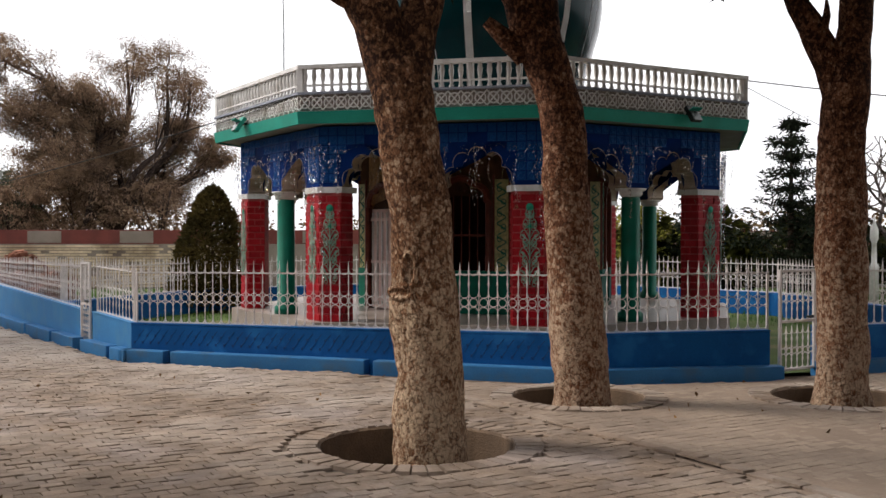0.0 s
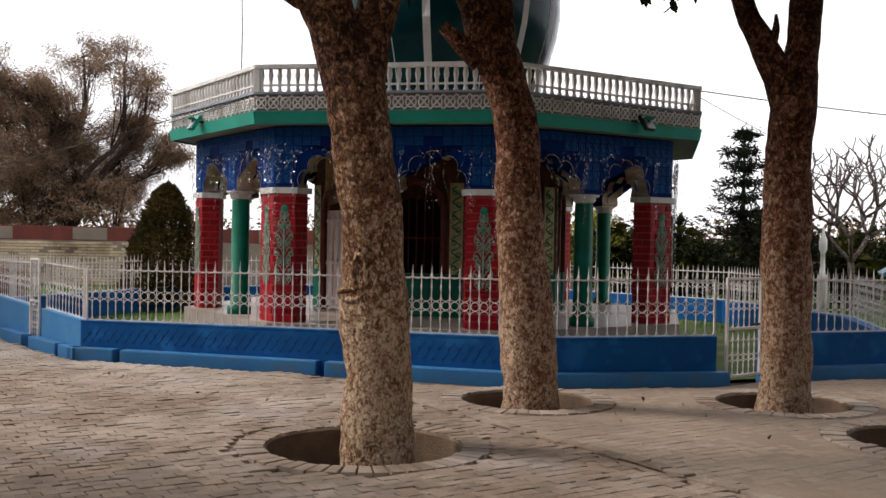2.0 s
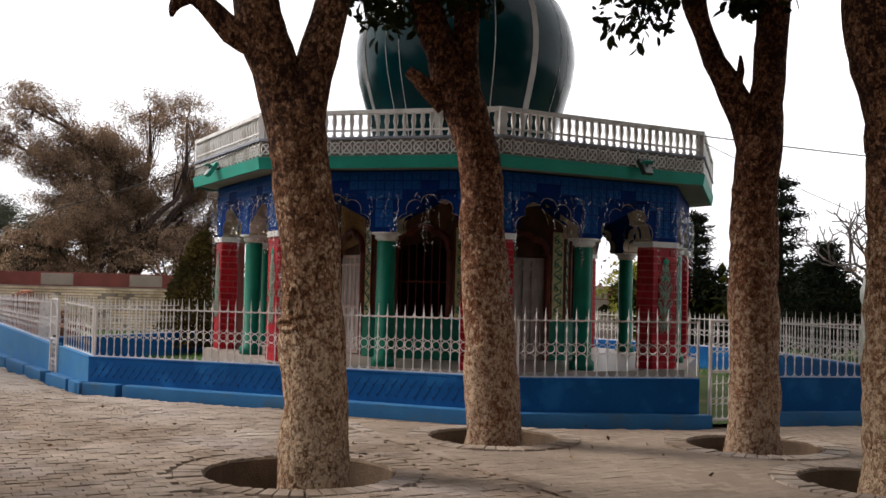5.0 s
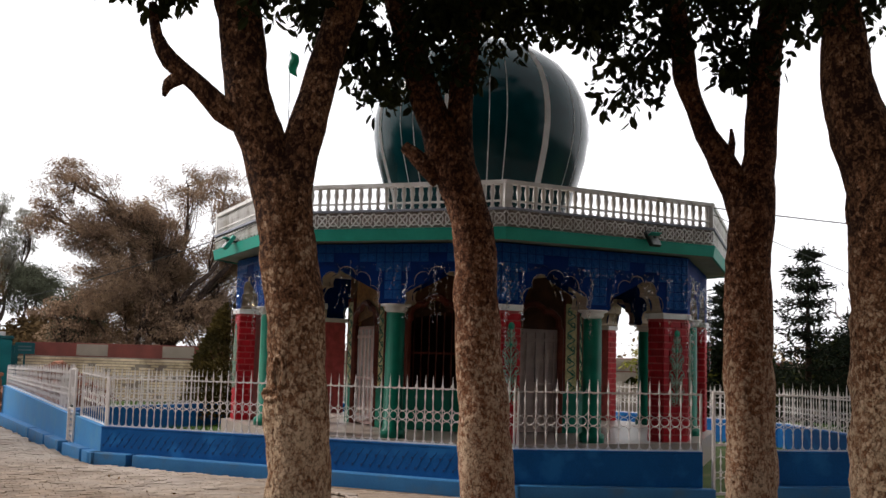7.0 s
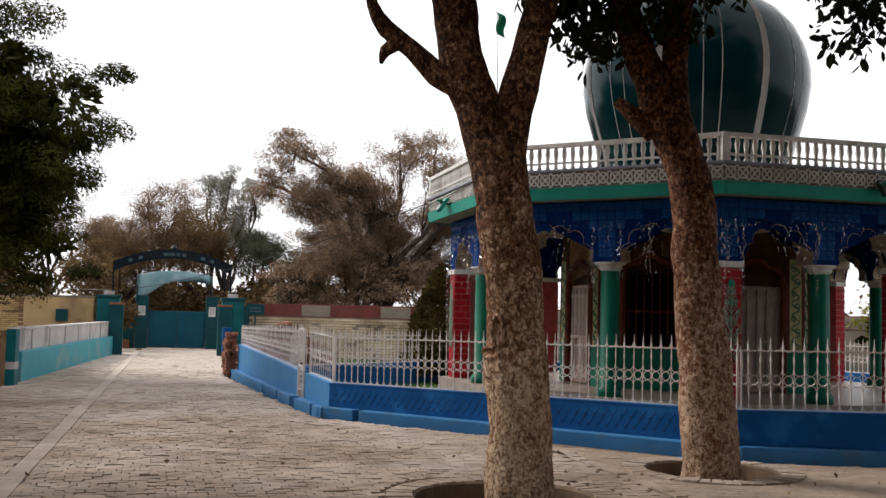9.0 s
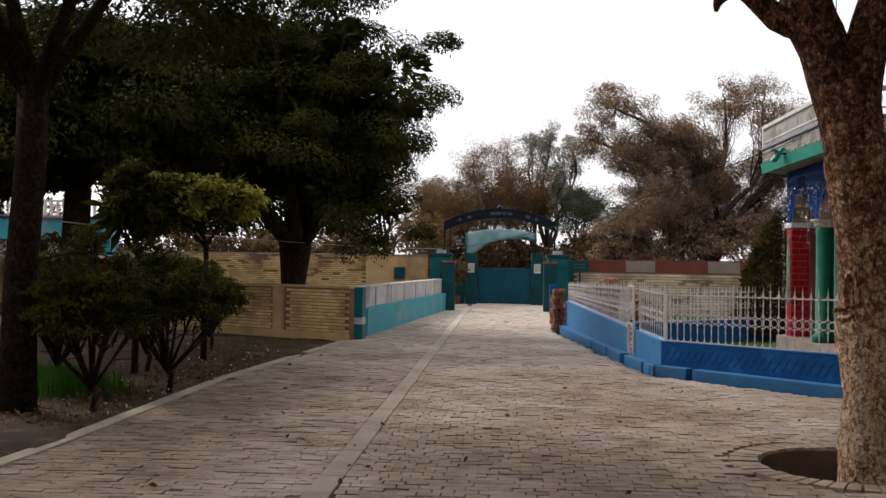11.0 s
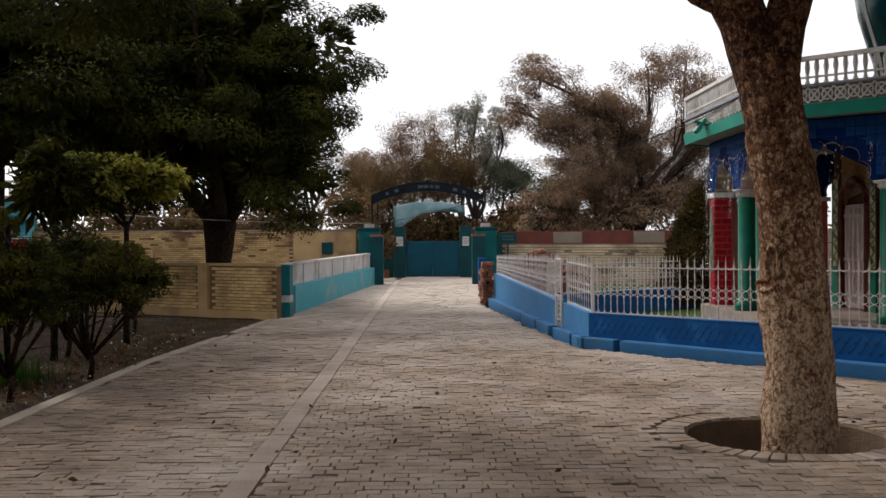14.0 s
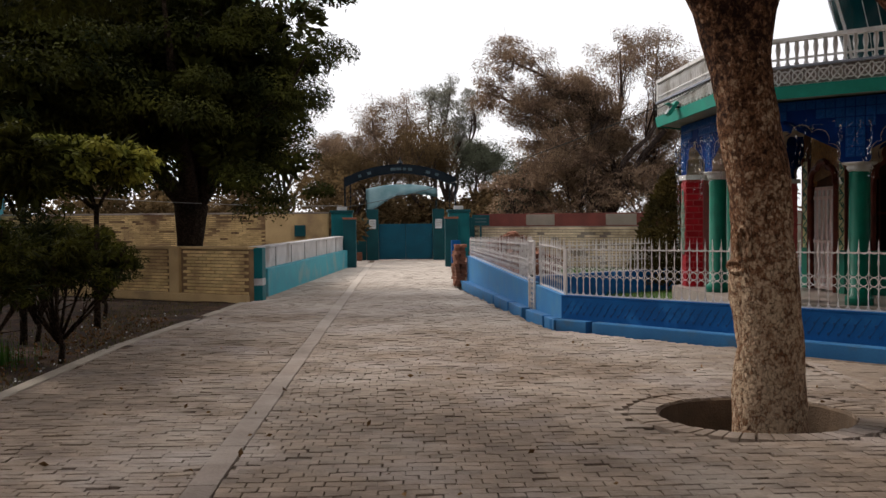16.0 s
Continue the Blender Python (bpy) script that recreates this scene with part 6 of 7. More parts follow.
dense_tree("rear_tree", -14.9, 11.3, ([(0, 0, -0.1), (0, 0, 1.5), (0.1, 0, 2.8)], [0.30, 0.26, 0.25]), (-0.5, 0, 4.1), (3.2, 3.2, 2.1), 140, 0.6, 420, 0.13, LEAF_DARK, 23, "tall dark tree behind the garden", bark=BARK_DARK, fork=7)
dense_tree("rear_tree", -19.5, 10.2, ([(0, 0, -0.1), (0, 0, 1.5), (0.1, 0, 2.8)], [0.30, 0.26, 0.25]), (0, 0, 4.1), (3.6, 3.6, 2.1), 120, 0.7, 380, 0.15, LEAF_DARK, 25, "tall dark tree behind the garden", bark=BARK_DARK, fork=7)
dense_tree("olive_tree", -8.86, 8.48, ([(0, 0, -0.1), (0.03, 0, 0.9), (0.0, 0.02, 1.6)], [0.05, 0.04, 0.035]), (0, 0, 2.15), (0.42, 0.42, 0.6), 26, 0.18, 120, 0.10, LEAF_SHRUB, 27, "slim young tree with olive green leaves", bark=BARK_DARK, fork=6, aspect=0.35, inner=0.3)
dense_tree("small_tree", -9.23, 9.88, ([(0, 0, -0.1), (0.03, 0, 0.9), (0.0, 0.02, 1.75)], [0.05, 0.04, 0.035]), (-0.1, -0.05, 2.28), (1.15, 1.15, 0.40), 48, 0.16, 90, 0.10, LEAF_YELLOW, 24, "small tree with bright yellow-green leaves", bark=BARK_DARK, fork=6, aspect=0.62, inner=0.2, full=0.3)
for i, (x, y, h, w) in enumerate(((-6.13, 6.13, 1.68, 0.58), (-6.81, 7.5, 1.72, 0.62), (-10.8, 11.25, 1.42, 0.56), (-8.2, 7.0, 1.7, 0.7), (-8.9, 8.7, 1.65, 0.65))):
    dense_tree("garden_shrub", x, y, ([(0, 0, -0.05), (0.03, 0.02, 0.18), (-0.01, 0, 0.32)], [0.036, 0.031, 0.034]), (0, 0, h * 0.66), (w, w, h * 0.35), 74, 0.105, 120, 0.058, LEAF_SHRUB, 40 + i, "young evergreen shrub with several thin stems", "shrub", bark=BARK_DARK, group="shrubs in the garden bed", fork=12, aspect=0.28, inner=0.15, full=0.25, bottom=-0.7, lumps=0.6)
# grey-brown feathery trees behind the boundary wall and beyond the gate
def lobed_tree(name, x, y, lobes, girth, fork_z, leaf, seed, label, per=300, leaf_size=0.08, clump=0.46, depth=0.9, group="", hang=0.8):
    """Crooked limbs to uneven lobes (offset across the lane, height, radius), each of twigs with hanging leaves."""
    rg = np.random.default_rng(seed)
    root = tagged(empty(name, x, y, 0), label, "tree", group)
    side, back = Vector((0.82, 0.57, 0)), Vector((-0.57, 0.82, 0))
    bm = bmesh.new()
    fork = side * (0.12 * lobes[0][0]) + Vector((0, 0, fork_z))
    tube(bm, [(0, 0, -0.1), fork * 0.5, fork], [girth * 1.3, girth, girth * 0.9], 9, 0.12, seed)
    tips = []
    for off, z, r in lobes:
        c = side * off + back * float(rg.normal() * depth) + Vector((0, 0, z))
        k1 = fork + (c - fork) * 0.28 + Vector((0, 0, 0.16 * abs(off))) + Vector(rg.normal(size=3)) * 0.35
        k2 = fork.lerp(c, 0.68) + Vector((0, 0, 0.10 * abs(off))) + Vector(rg.normal(size=3)) * 0.45
        pts, rad = smooth_path([fork, k1, k2, c], [girth * 0.6, girth * 0.42, girth * 0.28, girth * 0.14], 0.4)
        tube(bm, pts, rad, 6, 0.1, seed)
        for i in range(int((10 + 16 * r * r) * (0.55 if z > 6 else 1.2))):
            o = Vector(rg.normal(size=3)).normalized()
            t = c + Vector((o.x * r, o.y * r, o.z * r * 0.9)) * float(0.3 + 0.8 * rg.random() ** 0.6)
            a = (k2, c, k1.lerp(k2, 0.7))[int(rg.integers(0, 3))]
            bend = a.lerp(t, 0.5) + Vector(rg.normal(size=3)) * 0.16
            tube(bm, [a, bend, t], [0.024, 0.015, 0.006], 4)
            tips.append(t)
            tips.append(bend.lerp(t, 0.6))
            for q in range(1):      # bare twig ends
                e = t + Vector(rg.normal(size=3)) * 0.28 + Vector((0, 0, 0.1))
                tube(bm, [t, e], [0.010, 0.004], 3)
    part("trunk", bm, BARK_GREY, root, smooth=True)
    ob = new("crown", leaves_mesh("crown", clump_spots(tips, per, clump, seed), leaf_size, leaf, seed, 0.3, hang))
    ob.parent = root
    return root


lobed_tree("old_tree", -12.2, 34.8, [(-3.8, 7.1, 1.15), (-4.7, 6.1, 0.75), (-3.4, 5.4, 0.9), (-2.3, 5.9, 1.2), (-1.2, 6.2, 1.1), (0.1, 7.5, 1.0), (1.1, 7.1, 0.9), (2.2, 6.8, 0.8), (1.7, 5.2, 1.0), (-0.4, 5.1, 1.4), (-2.4, 3.7, 1.5), (-0.6, 3.3, 1.5), (1.3, 3.4, 1.3), (2.8, 4.4, 0.8)], 0.27, 1.5, LEAF_DUSTY, 50, "broad half-bare tree with brown feathery foliage behind the wall")
lobed_tree("old_tree", -14.8, 37.5, [(-1.0, 4.0, 1.3), (0.6, 4.6, 1.3), (1.6, 3.2, 1.2), (-0.4, 2.6, 1.3)], 0.18, 1.2, LEAF_OLIVE, 51, "lower olive brown tree behind the wall", per=150)
lobed_tree("far_tree", -29.9, 45.1, [(-0.9, 6.8, 1.3), (0.9, 7.1, 1.2), (0.0, 5.2, 1.9), (-1.9, 4.7, 1.3), (1.5, 4.5, 1.5), (-3.2, 5.2, 1.0), (-2.6, 3.2, 1.6)], 0.2, 1.8, LEAF_DUSTY, 60, "distant brown thin-leaved tree beyond the gate", per=170, leaf_size=0.09, clump=0.52, group="trees beyond the gate")
lobed_tree("far_tree", -27.3, 46.9, [(-0.9, 7.8, 0.8), (0.1, 8.5, 0.8), (1.0, 7.8, 0.8), (-0.3, 6.8, 1.1), (0.9, 6.5, 0.9), (0.4, 5.3, 0.9), (1.4, 5.2, 0.6), (-0.6, 4.7, 0.9)], 0.17, 2.2, LEAF_EUCALYPT, 61, "tall grey-green drooping tree beyond the gate", per=130, leaf_size=0.11, clump=0.42, group="trees beyond the gate", hang=1.3)
for i, (x, y, r, h) in enumerate(((-16.0, 34.3, 0.8, 3.8), (-15.6, 33.2, 1.4, 3.4), (-13.4, 33.4, 1.7, 3.8), (-10.8, 33.8, 1.7, 3.6))):
    dense_tree("wall_shrub", x, y, ([(0, 0, -0.1), (0.02, 0, 0.6), (0, 0, 1.2)], [0.10, 0.08, 0.07]), (0, 0, h * 0.55), (r, r * 0.8, h * 0.45), 46, 0.42, 130, 0.12, LEAF_GREY if i == 0 else LEAF_DUSTY, 280 + i, "grey-green conical tree behind the wall" if i == 0 else "dusty brown bush behind the wall", "bush", bark=BARK_GREY, group="bushes behind the wall", fork=7, bottom=-1.0, full=0.3, inner=0)
for i, (x, y, h, l, per) in enumerate(((-35.5, 43.0, 7.5, LEAF_OLIVE, 90), (-23.0, 44.0, 5.5, LEAF_GREY, 150), (-26.0, 43.0, 6.2, LEAF_OLIVE, 90), (-29.5, 41.0, 5.0, LEAF_OLIVE, 110))):
    broad_tree("far_tree", x, y, h, 0.2, BARK_GREY, l, 60 + i, "distant thin-leaved tree beyond the gate", levels=4, kids=3, per=per, clump=0.55, leaf_size=0.11, spread=0.62, lift=0.12, first=0.25, aspect=0.3, bend=0.35, thin=4, group="trees beyond the gate")
# bare candelabra trees: thick blunt forks that bend upward
def candelabra_tree(x, y, girth, seed, label, first=1.25, reach=0.62, levels=6):
    rg = np.random.default_rng(seed)
    root = tagged(empty("bare_tree", x, y, 0), label, "tree", "bare trees on the lawn")
    def fork(bm, p, d, r, ln, lev):
        pts = [p]
        for i in range(3):
            d = (d + Vector((0, 0, 0.17)) + Vector(rg.normal(size=3)) * 0.08).normalized()
            pts.append(pts[-1] + d * ln / 3)
        tube(bm, pts, [r, r * 0.9, r * 0.85, r * 0.88], 6, 0.06, seed)
        if lev == 0:
            return
        a0 = rg.uniform(0, 6.28)
        kids = 3 if lev > 3 and rg.random() < 0.6 else 2
        for k in range(kids):
            a = a0 + 2 * math.pi * k / kids + rg.normal() * 0.25
            o = d.orthogonal().normalized()
            o = Matrix.Rotation(a, 3, d) @ o
            fork(bm, pts[-1], (d * 0.75 + o * 0.8).normalized(), max(r * 0.74, 0.010), ln * rg.uniform(0.70, 0.92), lev - 1)
    bm = bmesh.new()
    tube(bm, [(0, 0, -0.1), (0.03, 0, first * 0.5), (0, 0, first)], [girth * 1.15, girth, girth], 8, 0.1, seed)
    for k in range(3):
        a = 2 * math.pi * k / 3 + 0.4
        lb = bmesh.new()
        fork(lb, Vector((0, 0, first - 0.05)), Vector((math.cos(a), math.sin(a), 0.75)).normalized(), girth * 0.72, reach, levels - 1)
        part("limb", lb, BARK_PALE, root, smooth=True)
    part("trunk", bm, BARK_PALE, root, smooth=True)
    return root


candelabra_tree(9.7, 25.0, 0.085, 70, "bare grey tree with upturned blunt forked branches", 1.2, 0.80)
candelabra_tree(13.6, 27.2, 0.085, 71, "bare grey tree with upturned blunt forked branches", 1.1, 0.75)


def conifer(x, y, h, w, seed, label, tiers=12):
    rngc = np.random.default_rng(seed)
    root = tagged(empty("conifer", x, y, 0), label, "tree", "conifers on the lawn")
    bm = bmesh.new()
    tube(bm, [(0, 0, -0.1), (0, 0, h * 0.5), (0, 0, h)], [0.09, 0.06, 0.015], 8)
    spots = []
    for t in range(tiers):
        z = h * (0.12 + 0.86 * t / (tiers - 1))
        r = w * (1 - 0.80 * (t / (tiers - 1)) ** 1.3) * rngc.uniform(0.75, 1.15)
        n = int(rngc.integers(6, 9))
        for k in range(n):
            a = 2 * math.pi * (k + rngc.random() * 0.7) / n
            rb_ = r * rngc.uniform(0.55, 1.25)
            tip = Vector((rb_ * math.cos(a), rb_ * math.sin(a), z + rngc.uniform(-0.05, 0.3) * r))
            mid = Vector((rb_ * 0.5 * math.cos(a), rb_ * 0.5 * math.sin(a), z - 0.05 * r))
            bb = bmesh.new()
            tube(bb, [(0, 0, z), mid, tip], [0.02, 0.014, 0.005], 4)
            part("bough", bb, BARK_DARK, root)
            for q in range(80):
                s = rngc.random() ** 0.7
                p = Vector((0, 0, z)).lerp(mid, min(1, s * 2)) if s < 0.5 else mid.lerp(tip, s * 2 - 1)
                spots.append(tuple(p + Vector(rngc.normal(size=3)) * 0.055))
    part("trunk", bm, BARK_DARK, root)
    ob = new("crown", leaves_mesh("crown", spots, 0.15, LEAF_CONIFER, seed, 0.25, 0.1))
    ob.parent = root


conifer(6.9, 23.8, 4.0, 1.30, 81, "dark tiered conifer standing on the lawn", 11)
conifer(5.4, 26.5, 3.4, 0.9, 82, "slim dark conifer standing on the lawn")
conifer(8.3, 25.6, 2.7, 1.3, 83, "low dark conifer standing on the lawn")
for i, (x, y, r, h, l, name) in enumerate(((4.3, 27.0, 1.0, 2.3, LEAF_YELLOW, "yellowish green bushy shrub"), (6.0, 26.6, 1.3, 2.2, LEAF_CONIFER, "low dark bush"), (8.3, 27.0, 1.5, 2.3, LEAF_CONIFER, "low dark bush"), (10.8, 27.4, 1.5, 2.2, LEAF_CONIFER, "low dark bush"))):
    dense_tree("lawn_bush", x, y, ([(0, 0, -0.1), (0.02, 0, 0.25), (0, 0, 0.5)], [0.06, 0.05, 0.04]), (0, 0, h * 0.5), (r, r * 0.8, h * 0.5), 34, 0.36, 110, 0.12, l, 260 + i, name + " on the lawn", "bush", bark=BARK_DARK, group="bushes on the lawn", fork=6, bottom=-1.0, full=0.3)
# clipped cone of thuja
th = tagged(empty("thuja_bush", -5.3, 21.6, 0), "dense bronze-green cone-shaped thuja bush", "bush")
rt = np.random.default_rng(90)
spots = []
for i in range(12000):
    z = rt.random() ** 1.15
    r = 1.0 * (1 - z) ** 0.62 * (0.7 + 0.3 * rt.random() ** 0.3) + 0.02
    a = rt.uniform(0, 6.283)
    r *= 1 + 0.14 * noise.noise((math.cos(a) * 2, math.sin(a) * 2, z * 5))
    spots.append((r * math.cos(a), r * math.sin(a), 0.12 + z * 2.35))
ob = new("crown", leaves_mesh("crown", spots, 0.14, LEAF_THUJA, 90, 0.3, -0.5))
ob.parent = th
bm = bmesh.new()
tube(bm, [(0, 0, -0.1), (0, 0, 1.2)], [0.07, 0.03], 8)
part("trunk", bm, BARK_DARK, th)
tc = np.random.default_rng(95)
# far woods round the horizon
spots = []
for i in range(420):
    a = tc.uniform(0, 2 * math.pi)
    d = tc.uniform(75, 110)
    h = tc.uniform(1.5, 5.5)
    x, y = d * math.sin(a), 15 + d * math.cos(a)
    for q in range(150):
        spots.append((x + tc.normal() * 2.2, y + tc.normal() * 2.2, max(0.1, tc.random() ** 1.4 * h)))
ob = new("far_woods", leaves_mesh("far_woods", spots, 0.5, LEAF_OLIVE, 95, 0.6, 0.0))
tagged(ob, "distant line of low dusty olive woods", "woods", kind="stuff")
spots = []
for i in range(26):
    t = i / 25
    x, y = 5 + 30 * t + tc.normal() * 0.6, 34.6 + tc.normal() * 0.8
    spots += clump_spots([(x, y, tc.uniform(0.8, 1.6))], 300, 1.1, 200 + i).tolist()
tagged(new("hedge", leaves_mesh("hedge", spots, 0.16, LEAF_OLIVE, 96, 0.4, 0.0)), "uneven dusty hedge behind the boundary wall", "hedge", kind="stuff")
spots = []
for i in range(20):
    t = i / 19
    x, y = -40 + 20 * t + tc.normal() * 0.6, 37.0 + 6 * t + tc.normal() * 0.8
    spots += clump_spots([(x, y, tc.uniform(0.9, 2.0))], 330, 1.3, 300 + i).tolist()
for i in range(26):
    t = i / 25
    x, y = -20.5 - 13 * t + tc.normal() * 0.5, 28.2 - 11 * t + tc.normal() * 0.8
    spots += clump_spots([(x, y, tc.uniform(0.8, 2.9))], 800, 1.2, 500 + i).tolist()
for i in range(44):      # undergrowth behind the boundary wall and beyond the gate
    t = i / 43
    x, y = -31.0 + 11 * t + tc.normal() * 0.4, 43.0 + 1.5 * t + tc.normal() * 0.6
    spots += clump_spots([(x, y, tc.uniform(0.7, 2.4))], 800, 1.15, 700 + i).tolist()
tagged(new("thicket", leaves_mesh("thicket", spots, 0.26, LEAF_OLIVE, 97, 0.4, 0.0)), "brown thicket beyond the gate and walls", "thicket", kind="stuff")

# grass: young crop in the bed, lawn tufts, dry blades
def blades(name, spots, h, material, seed, label, category="grass"):
    rg = np.random.default_rng(seed)
    v, f = [], []
    for x, y, z in spots:
        a, l, hh = rg.uniform(0, 6.28), rg.normal() * 0.35, h * rg.uniform(0.5, 1.2)
        wx, wy = 0.006 * math.cos(a), 0.006 * math.sin(a)
        b0 = len(v)
        v += [(x - wx, y - wy, z), (x + wx, y + wy, z), (x - wy * 40 * l * hh, y + wx * 40 * l * hh, z + hh)]
        f.append((b0, b0 + 1, b0 + 2))
    me = bpy.data.meshes.new(name)
    me.from_pydata(v, [], f)
    me.materials.append(material)
    return tagged(new(name, me), label, category, kind="stuff")


sp = [(-8.0 + tc.normal() * 0.42, 6.75 + tc.normal() * 0.25, 0.0) for i in range(5200)]
blades("crop_grass", sp, 0.26, GRASS, 1, "young bright green crop growing in the bed")
sp = []
while len(sp) < 3500:
    k, w = tc.random(), abs(tc.normal()) * 1.3
    sp.append((-4.9 - 5.9 * k - w - 0.1, 5.0 + 9.0 * k - w * 0.3, 0.0))
blades("dry_grass", sp, 0.05, GRASS_DRY, 2, "short dry grass and weeds on the bed")
sp = []
while len(sp) < 26000:
    x, y = tc.uniform(-11, 16), tc.uniform(14.5, 31)
    if (x - CX) ** 2 + (y - CY) ** 2 > 25 and inside(x, y, [(-9.9, 20.2), (-6.2, 16.4), (-3.6, 13.7), (1.8, 12.3), (6.4, 14), (16, 17), (16, 31), (-12.5, 28)]):
        sp.append((x, y, -0.02))
blades("lawn_grass", sp, 0.11, GRASS, 3, "short green lawn grass")
# litter: dead leaves on the lane and bed
sp = [(tc.uniform(-9, 4.5), tc.uniform(4, 12), 0.012) for i in range(150)] + [(-5.2 - 4 * k - abs(tc.normal()) * 0.9, 5.2 + 6 * k, 0.05) for k in tc.random(700)]
sp = [p for p in sp if not any((p[0] - a) ** 2 + (p[1] - b) ** 2 < (r + 0.05) ** 2 for a, b, r in PITS)]
ob = new("fallen_leaves", leaves_mesh("fallen_leaves", sp, 0.06, DEAD_LEAF, 5, 0.5, 0.0, 1.0))
tagged(ob, "scattered dry fallen leaves on paving and soil", "leaves", kind="stuff")

sp = [(-5.0 - 4.6 * k - abs(tc.normal()) * 1.0, 5.2 + 6.6 * k, 0.05) for k in tc.random(110)]
tagged(new("litter", leaves_mesh("litter", sp, 0.035, PAPER, 6, 0.7, 0.0, 1.0)), "pale scraps of litter and stones on the soil", "litter", kind="stuff")

# unseen leaf belt, added behind and to the right to cut sky light
tb = np.random.default_rng(77)
spots = []
for i in range(520):
    a = tb.uniform(-0.95, 2.25)
    x, y = 2.5 + 13 * math.sin(a) * 1.3, 2 - 13 * math.cos(a)
    spots += clump_spots([(x, y, tb.uniform(0.5, 9.5 if x < 4 else 18))], 330, 2.0, 400 + i).tolist()
tagged(new("light_block_belt", leaves_mesh("light_block_belt", spots, 0.34, LEAF_DARK, 77, 0.5, 0.0)), "unseen dark leaf belt added to block sky light", "trees", kind="stuff")

# ---- garlands, floodlights, flag, cables ----
def tinsel(k, seed):
    """Foil streamers over one face of the arcade."""
    rg = np.random.default_rng(seed)
    m, ln = octa_face(R_WALL, k)
    m = Matrix.Translation((CX, CY, 0)) @ m
    v, f = [], []

    def bit(p):
        s = rg.uniform(0.004, 0.009)
        a, b = rg.normal(size=3), rg.normal(size=3)
        a, b = a / np.linalg.norm(a) * s * (1, 1, 2.2), b / np.linalg.norm(b) * s * 0.7
        q = np.array(m @ Vector(p))
        b0 = len(v)
        v.extend([tuple(q - a), tuple(q + b), tuple(q + a), tuple(q - b)])
        f.append((b0, b0 + 1, b0 + 2, b0 + 3))
    for i in range(int(ln * 90)):
        x = rg.uniform(0, ln)
        bit((x, -0.05 + rg.normal() * 0.01, 2.70 - 0.07 * abs(math.sin(x * 5.2)) + rg.normal() * 0.015))
    for c in (0.04, 0.10, ln * 0.26, ln * 0.3, ln / 2, ln * 0.70, ln * 0.74, ln - 0.10, ln - 0.04):
        for s in range(int(rg.integers(2, 6))):
            x, top, l = c + rg.normal() * 0.13, 2.68 + rg.normal() * 0.03, rg.uniform(0.15, 0.75)
            y = -0.06 if abs(c - ln / 2) > 0.3 and 0.4 < c < ln - 0.4 else -0.07
            for q in range(int(l * 95)):
                t = rg.random()
                bit((x + 0.05 * math.sin(t * 4 + s) + rg.normal() * 0.006, y + rg.normal() * 0.006, top - t * l))
    for c, l in ((0.05, 1.75), (0.28, 0.9), (ln - 0.05, 1.3), (ln - 0.38, 0.8), (ln / 2 - 0.18, 0.9), (ln / 2 + 0.2, 0.7)):
        for s in range(2):
            for q in range(int(l * 130)):
                t = rg.random()
                bit((c + rg.normal() * 0.016 + 0.02 * math.sin(t * 9 + s), -0.06 + rg.normal() * 0.012, 2.66 - t * l))
    me = bpy.data.meshes.new("tinsel_garland")
    me.from_pydata(v, [], f)
    me.materials.append(SILVER)
    me.materials.append(GOLD_FOIL)
    me.polygons.foreach_set("material_index", (rg.random(len(f)) < 0.1).astype(int))
    tagged(new("tinsel_garland", me), "silver foil streamers hung along the arches", "garland", "tinsel on the pavilion")


for k in (-1, 0, 1, 2):
    tinsel(k, 100 + k)


def floodlight(k, s, paint):
    m, ln = octa_face(R_EAVE, k)
    root = tagged(empty("floodlight"), "small floodlight on a bracket fixed to the eave", "floodlight", "eave floodlights")
    root.matrix_basis = Matrix.Translation((CX, CY, 0)) @ m @ pose(ln * s, -0.05, 3.13)
    part("bracket", boxed(0.03, 0.16, 0.03, pose(0, -0.02, 0)), STEEL_DARK, root)
    part("housing", boxed(0.17, 0.06, 0.24, pose(0, -0.12, -0.10, -35), 0.01), paint, root)
    part("visor", boxed(0.16, 0.10, 0.015, pose(0, -0.10, 0.05, -20), 0.003), GREEN_TRIM, root)
    part("lens", boxed(0.13, 0.008, 0.17, pose(0, -0.155, -0.09, -35)), GLASSY, root)


floodlight(-1, 0.42, GREEN_TRIM)
floodlight(1, 0.66, STEEL_DARK)


def cable(a, b, sag, r=0.008, label="thin black overhead cable", material=WIRE):
    a, b = Vector(a), Vector(b)
    pts = []
    for i in range(25):
        t = i / 24
        p = a.lerp(b, t)
        pts.append((p.x, p.y, p.z - sag * 4 * t * (1 - t)))
    bm = bmesh.new()
    tube(bm, pts, r, 5)
    tagged(part("cable", bm, material), label, "cable", "overhead cables")


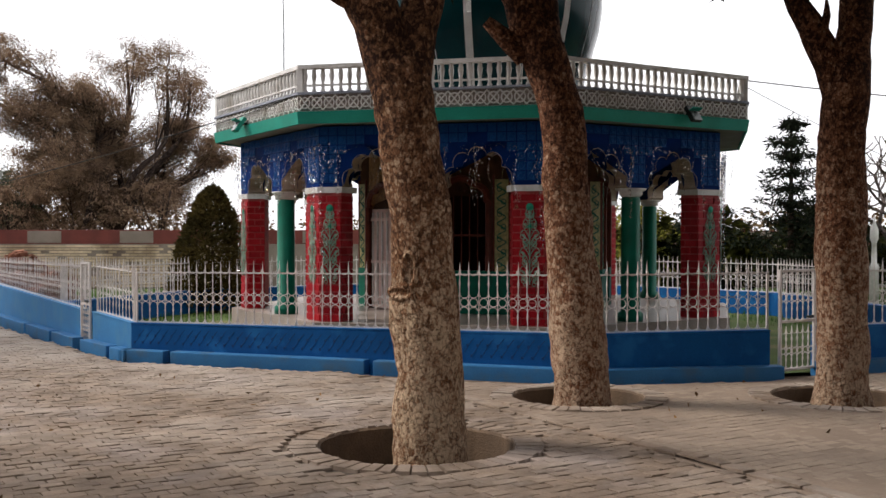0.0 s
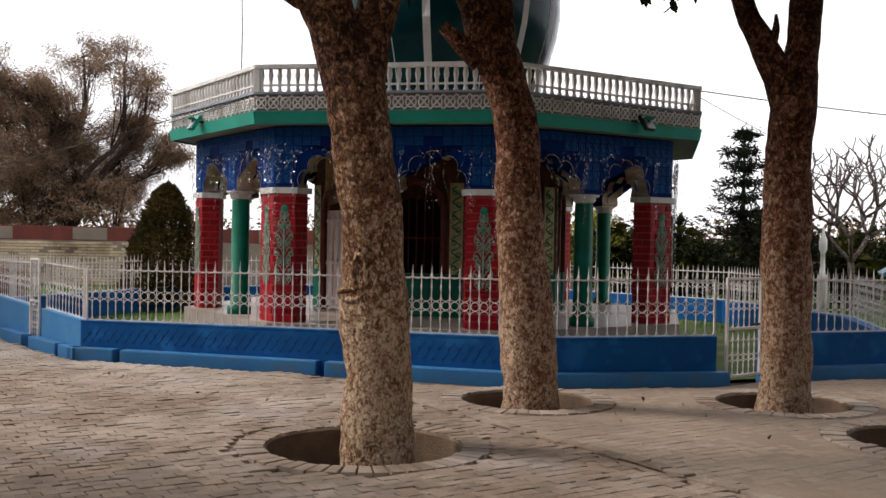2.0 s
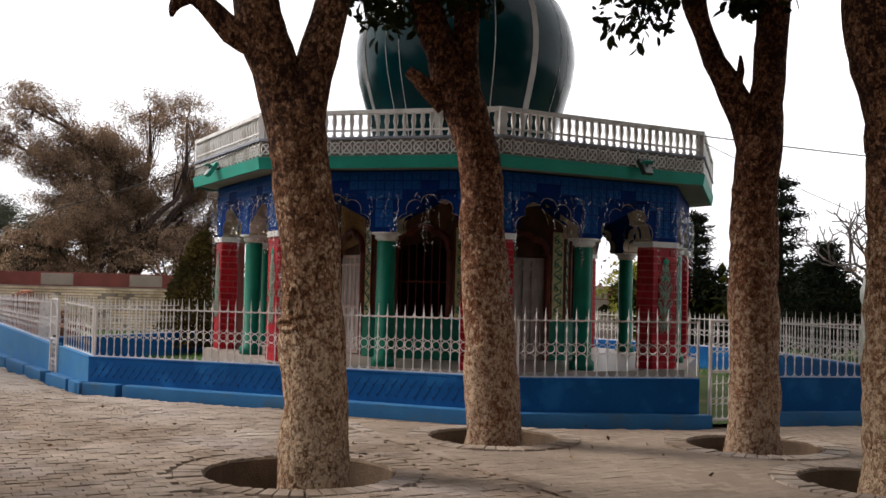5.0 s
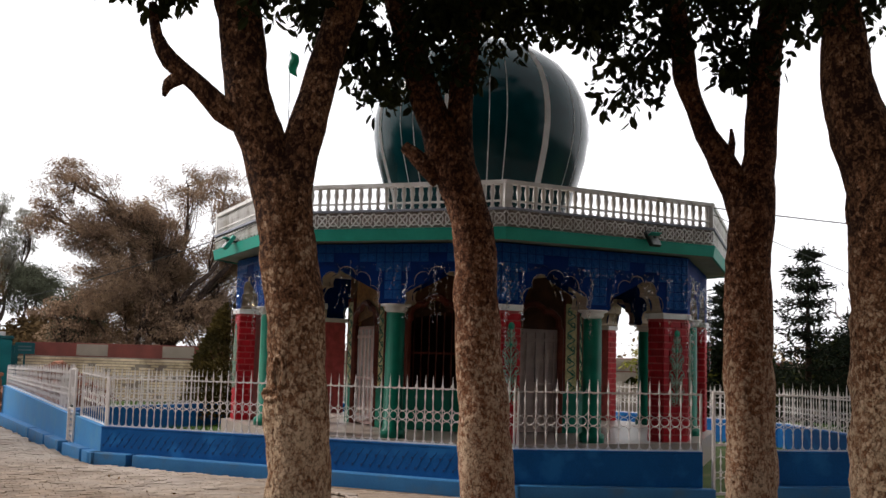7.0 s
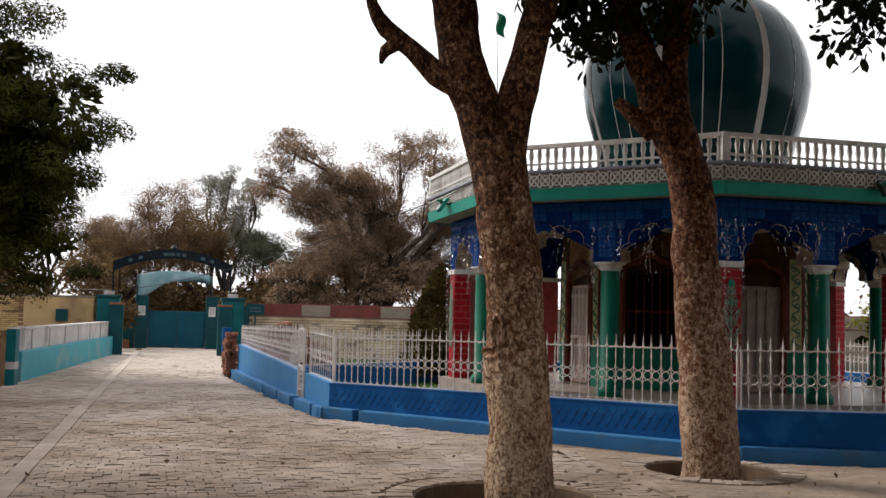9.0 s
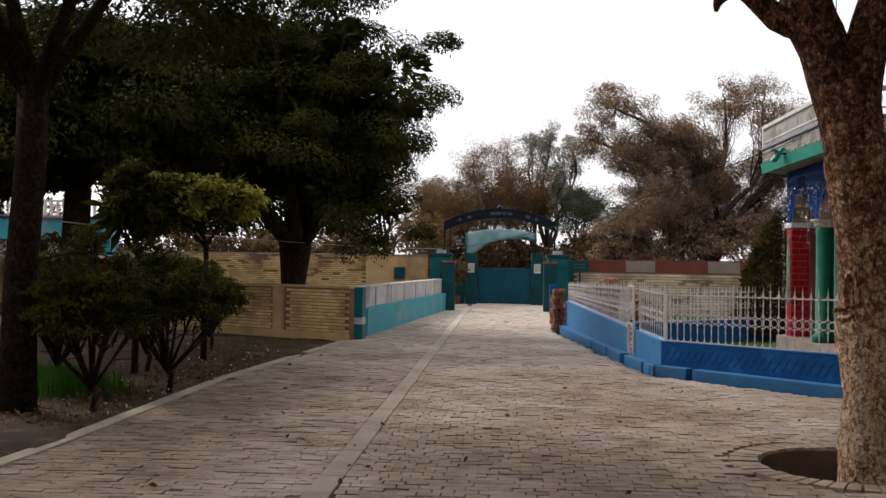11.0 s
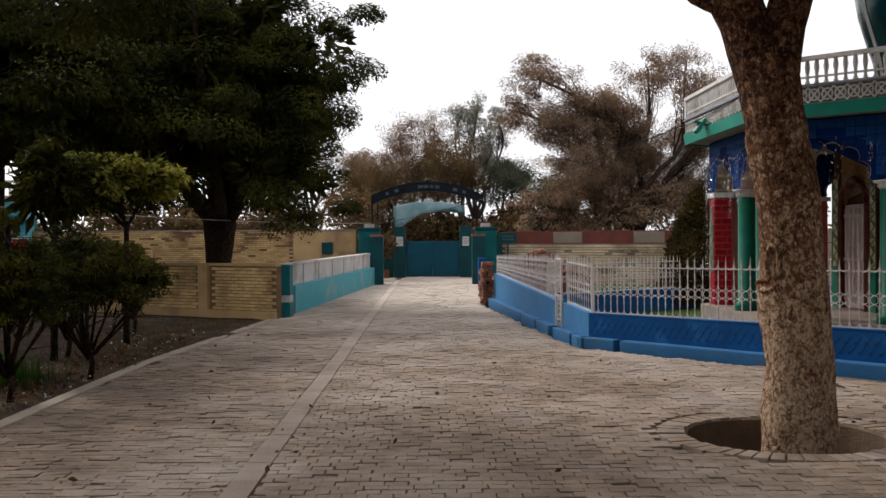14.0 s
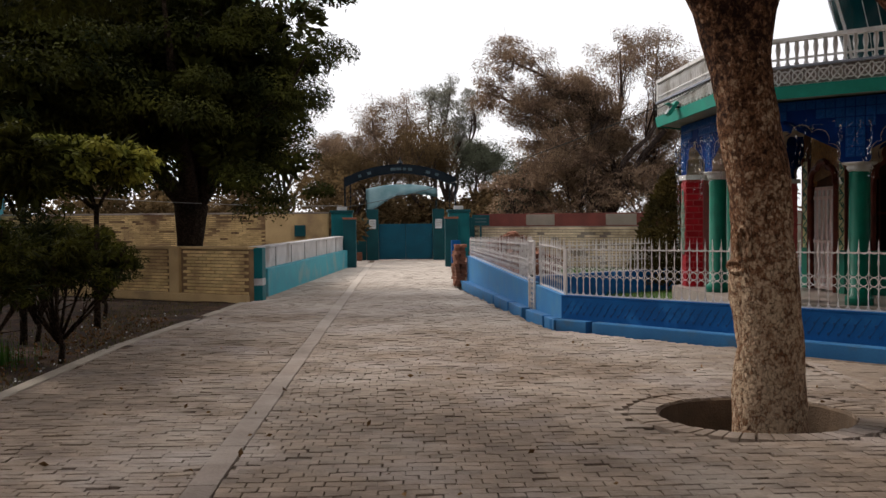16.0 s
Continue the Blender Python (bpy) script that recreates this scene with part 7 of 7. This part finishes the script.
v2 = octa(R_EAVE, 2) + Vector((CX, CY, 3.66))
vm = octa(R_EAVE, -1) + Vector((CX, CY, 3.3))
cable(v2, (24, 22, 4.2), 0.5)
cable(v2 - Vector((0, 0, 0.1)), (11, 24, 2.4), 0.1, 0.005)
cable(vm, (-18.1, 26.3, 1.9), 0.25)
cable((-18.1, 26.3, 1.95), (-9.3, 6.6, 1.98), 0.10, 0.008, "thin pale cable slung over the garden", WIRE_PALE)
cable(octa(R_EAVE, 0) + Vector((CX, CY, 3.36)), octa(R_EAVE, -1) + Vector((CX - 0.02, CY - 0.02, 3.25)), 0.02, 0.008, "slack black cable along the parapet")
# flag on a bare pole
fp = tagged(empty("flagpole", -2.87, 17.6, 3.12), "thin pole with a small green flag on the roof", "flag")
bm = bmesh.new()
tube(bm, [(0, 0, 0), (0.0, 0.0, 1.8), (-0.05, 0, 3.72)], [0.012, 0.010, 0.006], 6)
part("pole", bm, STEEL_DARK, fp)
bm = bmesh.new()
g = {}
for i in range(8):
    for j in range(10):
        g[i, j] = bm.verts.new((-0.05 + i * 0.022 + 0.02 * math.sin(j * 0.8), 0.03 * math.sin(i * 0.9 + j * 0.5), 3.68 - j * 0.045 - i * 0.012))
for i in range(7):
    for j in range(9):
        bm.faces.new((g[i, j], g[i + 1, j], g[i + 1, j + 1], g[i, j + 1]))
bmesh.ops.solidify(bm, geom=bm.faces[:], thickness=0.004)
part("flag", bm, FLAG, fp, "small hanging green flag", True)
# white lamp post on the far lawn
lp = tagged(empty("lamp_post", 8.6, 23.6, 0), "white lamp post standing on the lawn", "lamp post")
bm = bmesh.new()
lathe(bm, [(0.10, -0.05), (0.10, 0.8), (0.12, 0.84), (0.06, 0.92), (0.05, 1.35), (0.09, 1.45), (0.09, 1.65), (0.03, 1.8), (0.015, 1.95)], 10)
part("pole", bm, WHITE, lp, smooth=True)

# ---- paving bricks nearest the lane's middle ----
BB = bmesh.new()
box(BB, PITCH_U - 0.006, SHORT - 0.006, 0.022, pose(0, 0, -0.022), 0.005)
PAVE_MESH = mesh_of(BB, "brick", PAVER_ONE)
turn = math.degrees(math.atan2(ROAD.y, ROAD.x))
for u, v, z, tx, ty, spin in near_bricks:
    x, y = uv(u, v)
    share("brick", PAVE_MESH, pavement, pose(x, y, z, math.degrees(ty), -math.degrees(tx), turn + math.degrees(spin)))
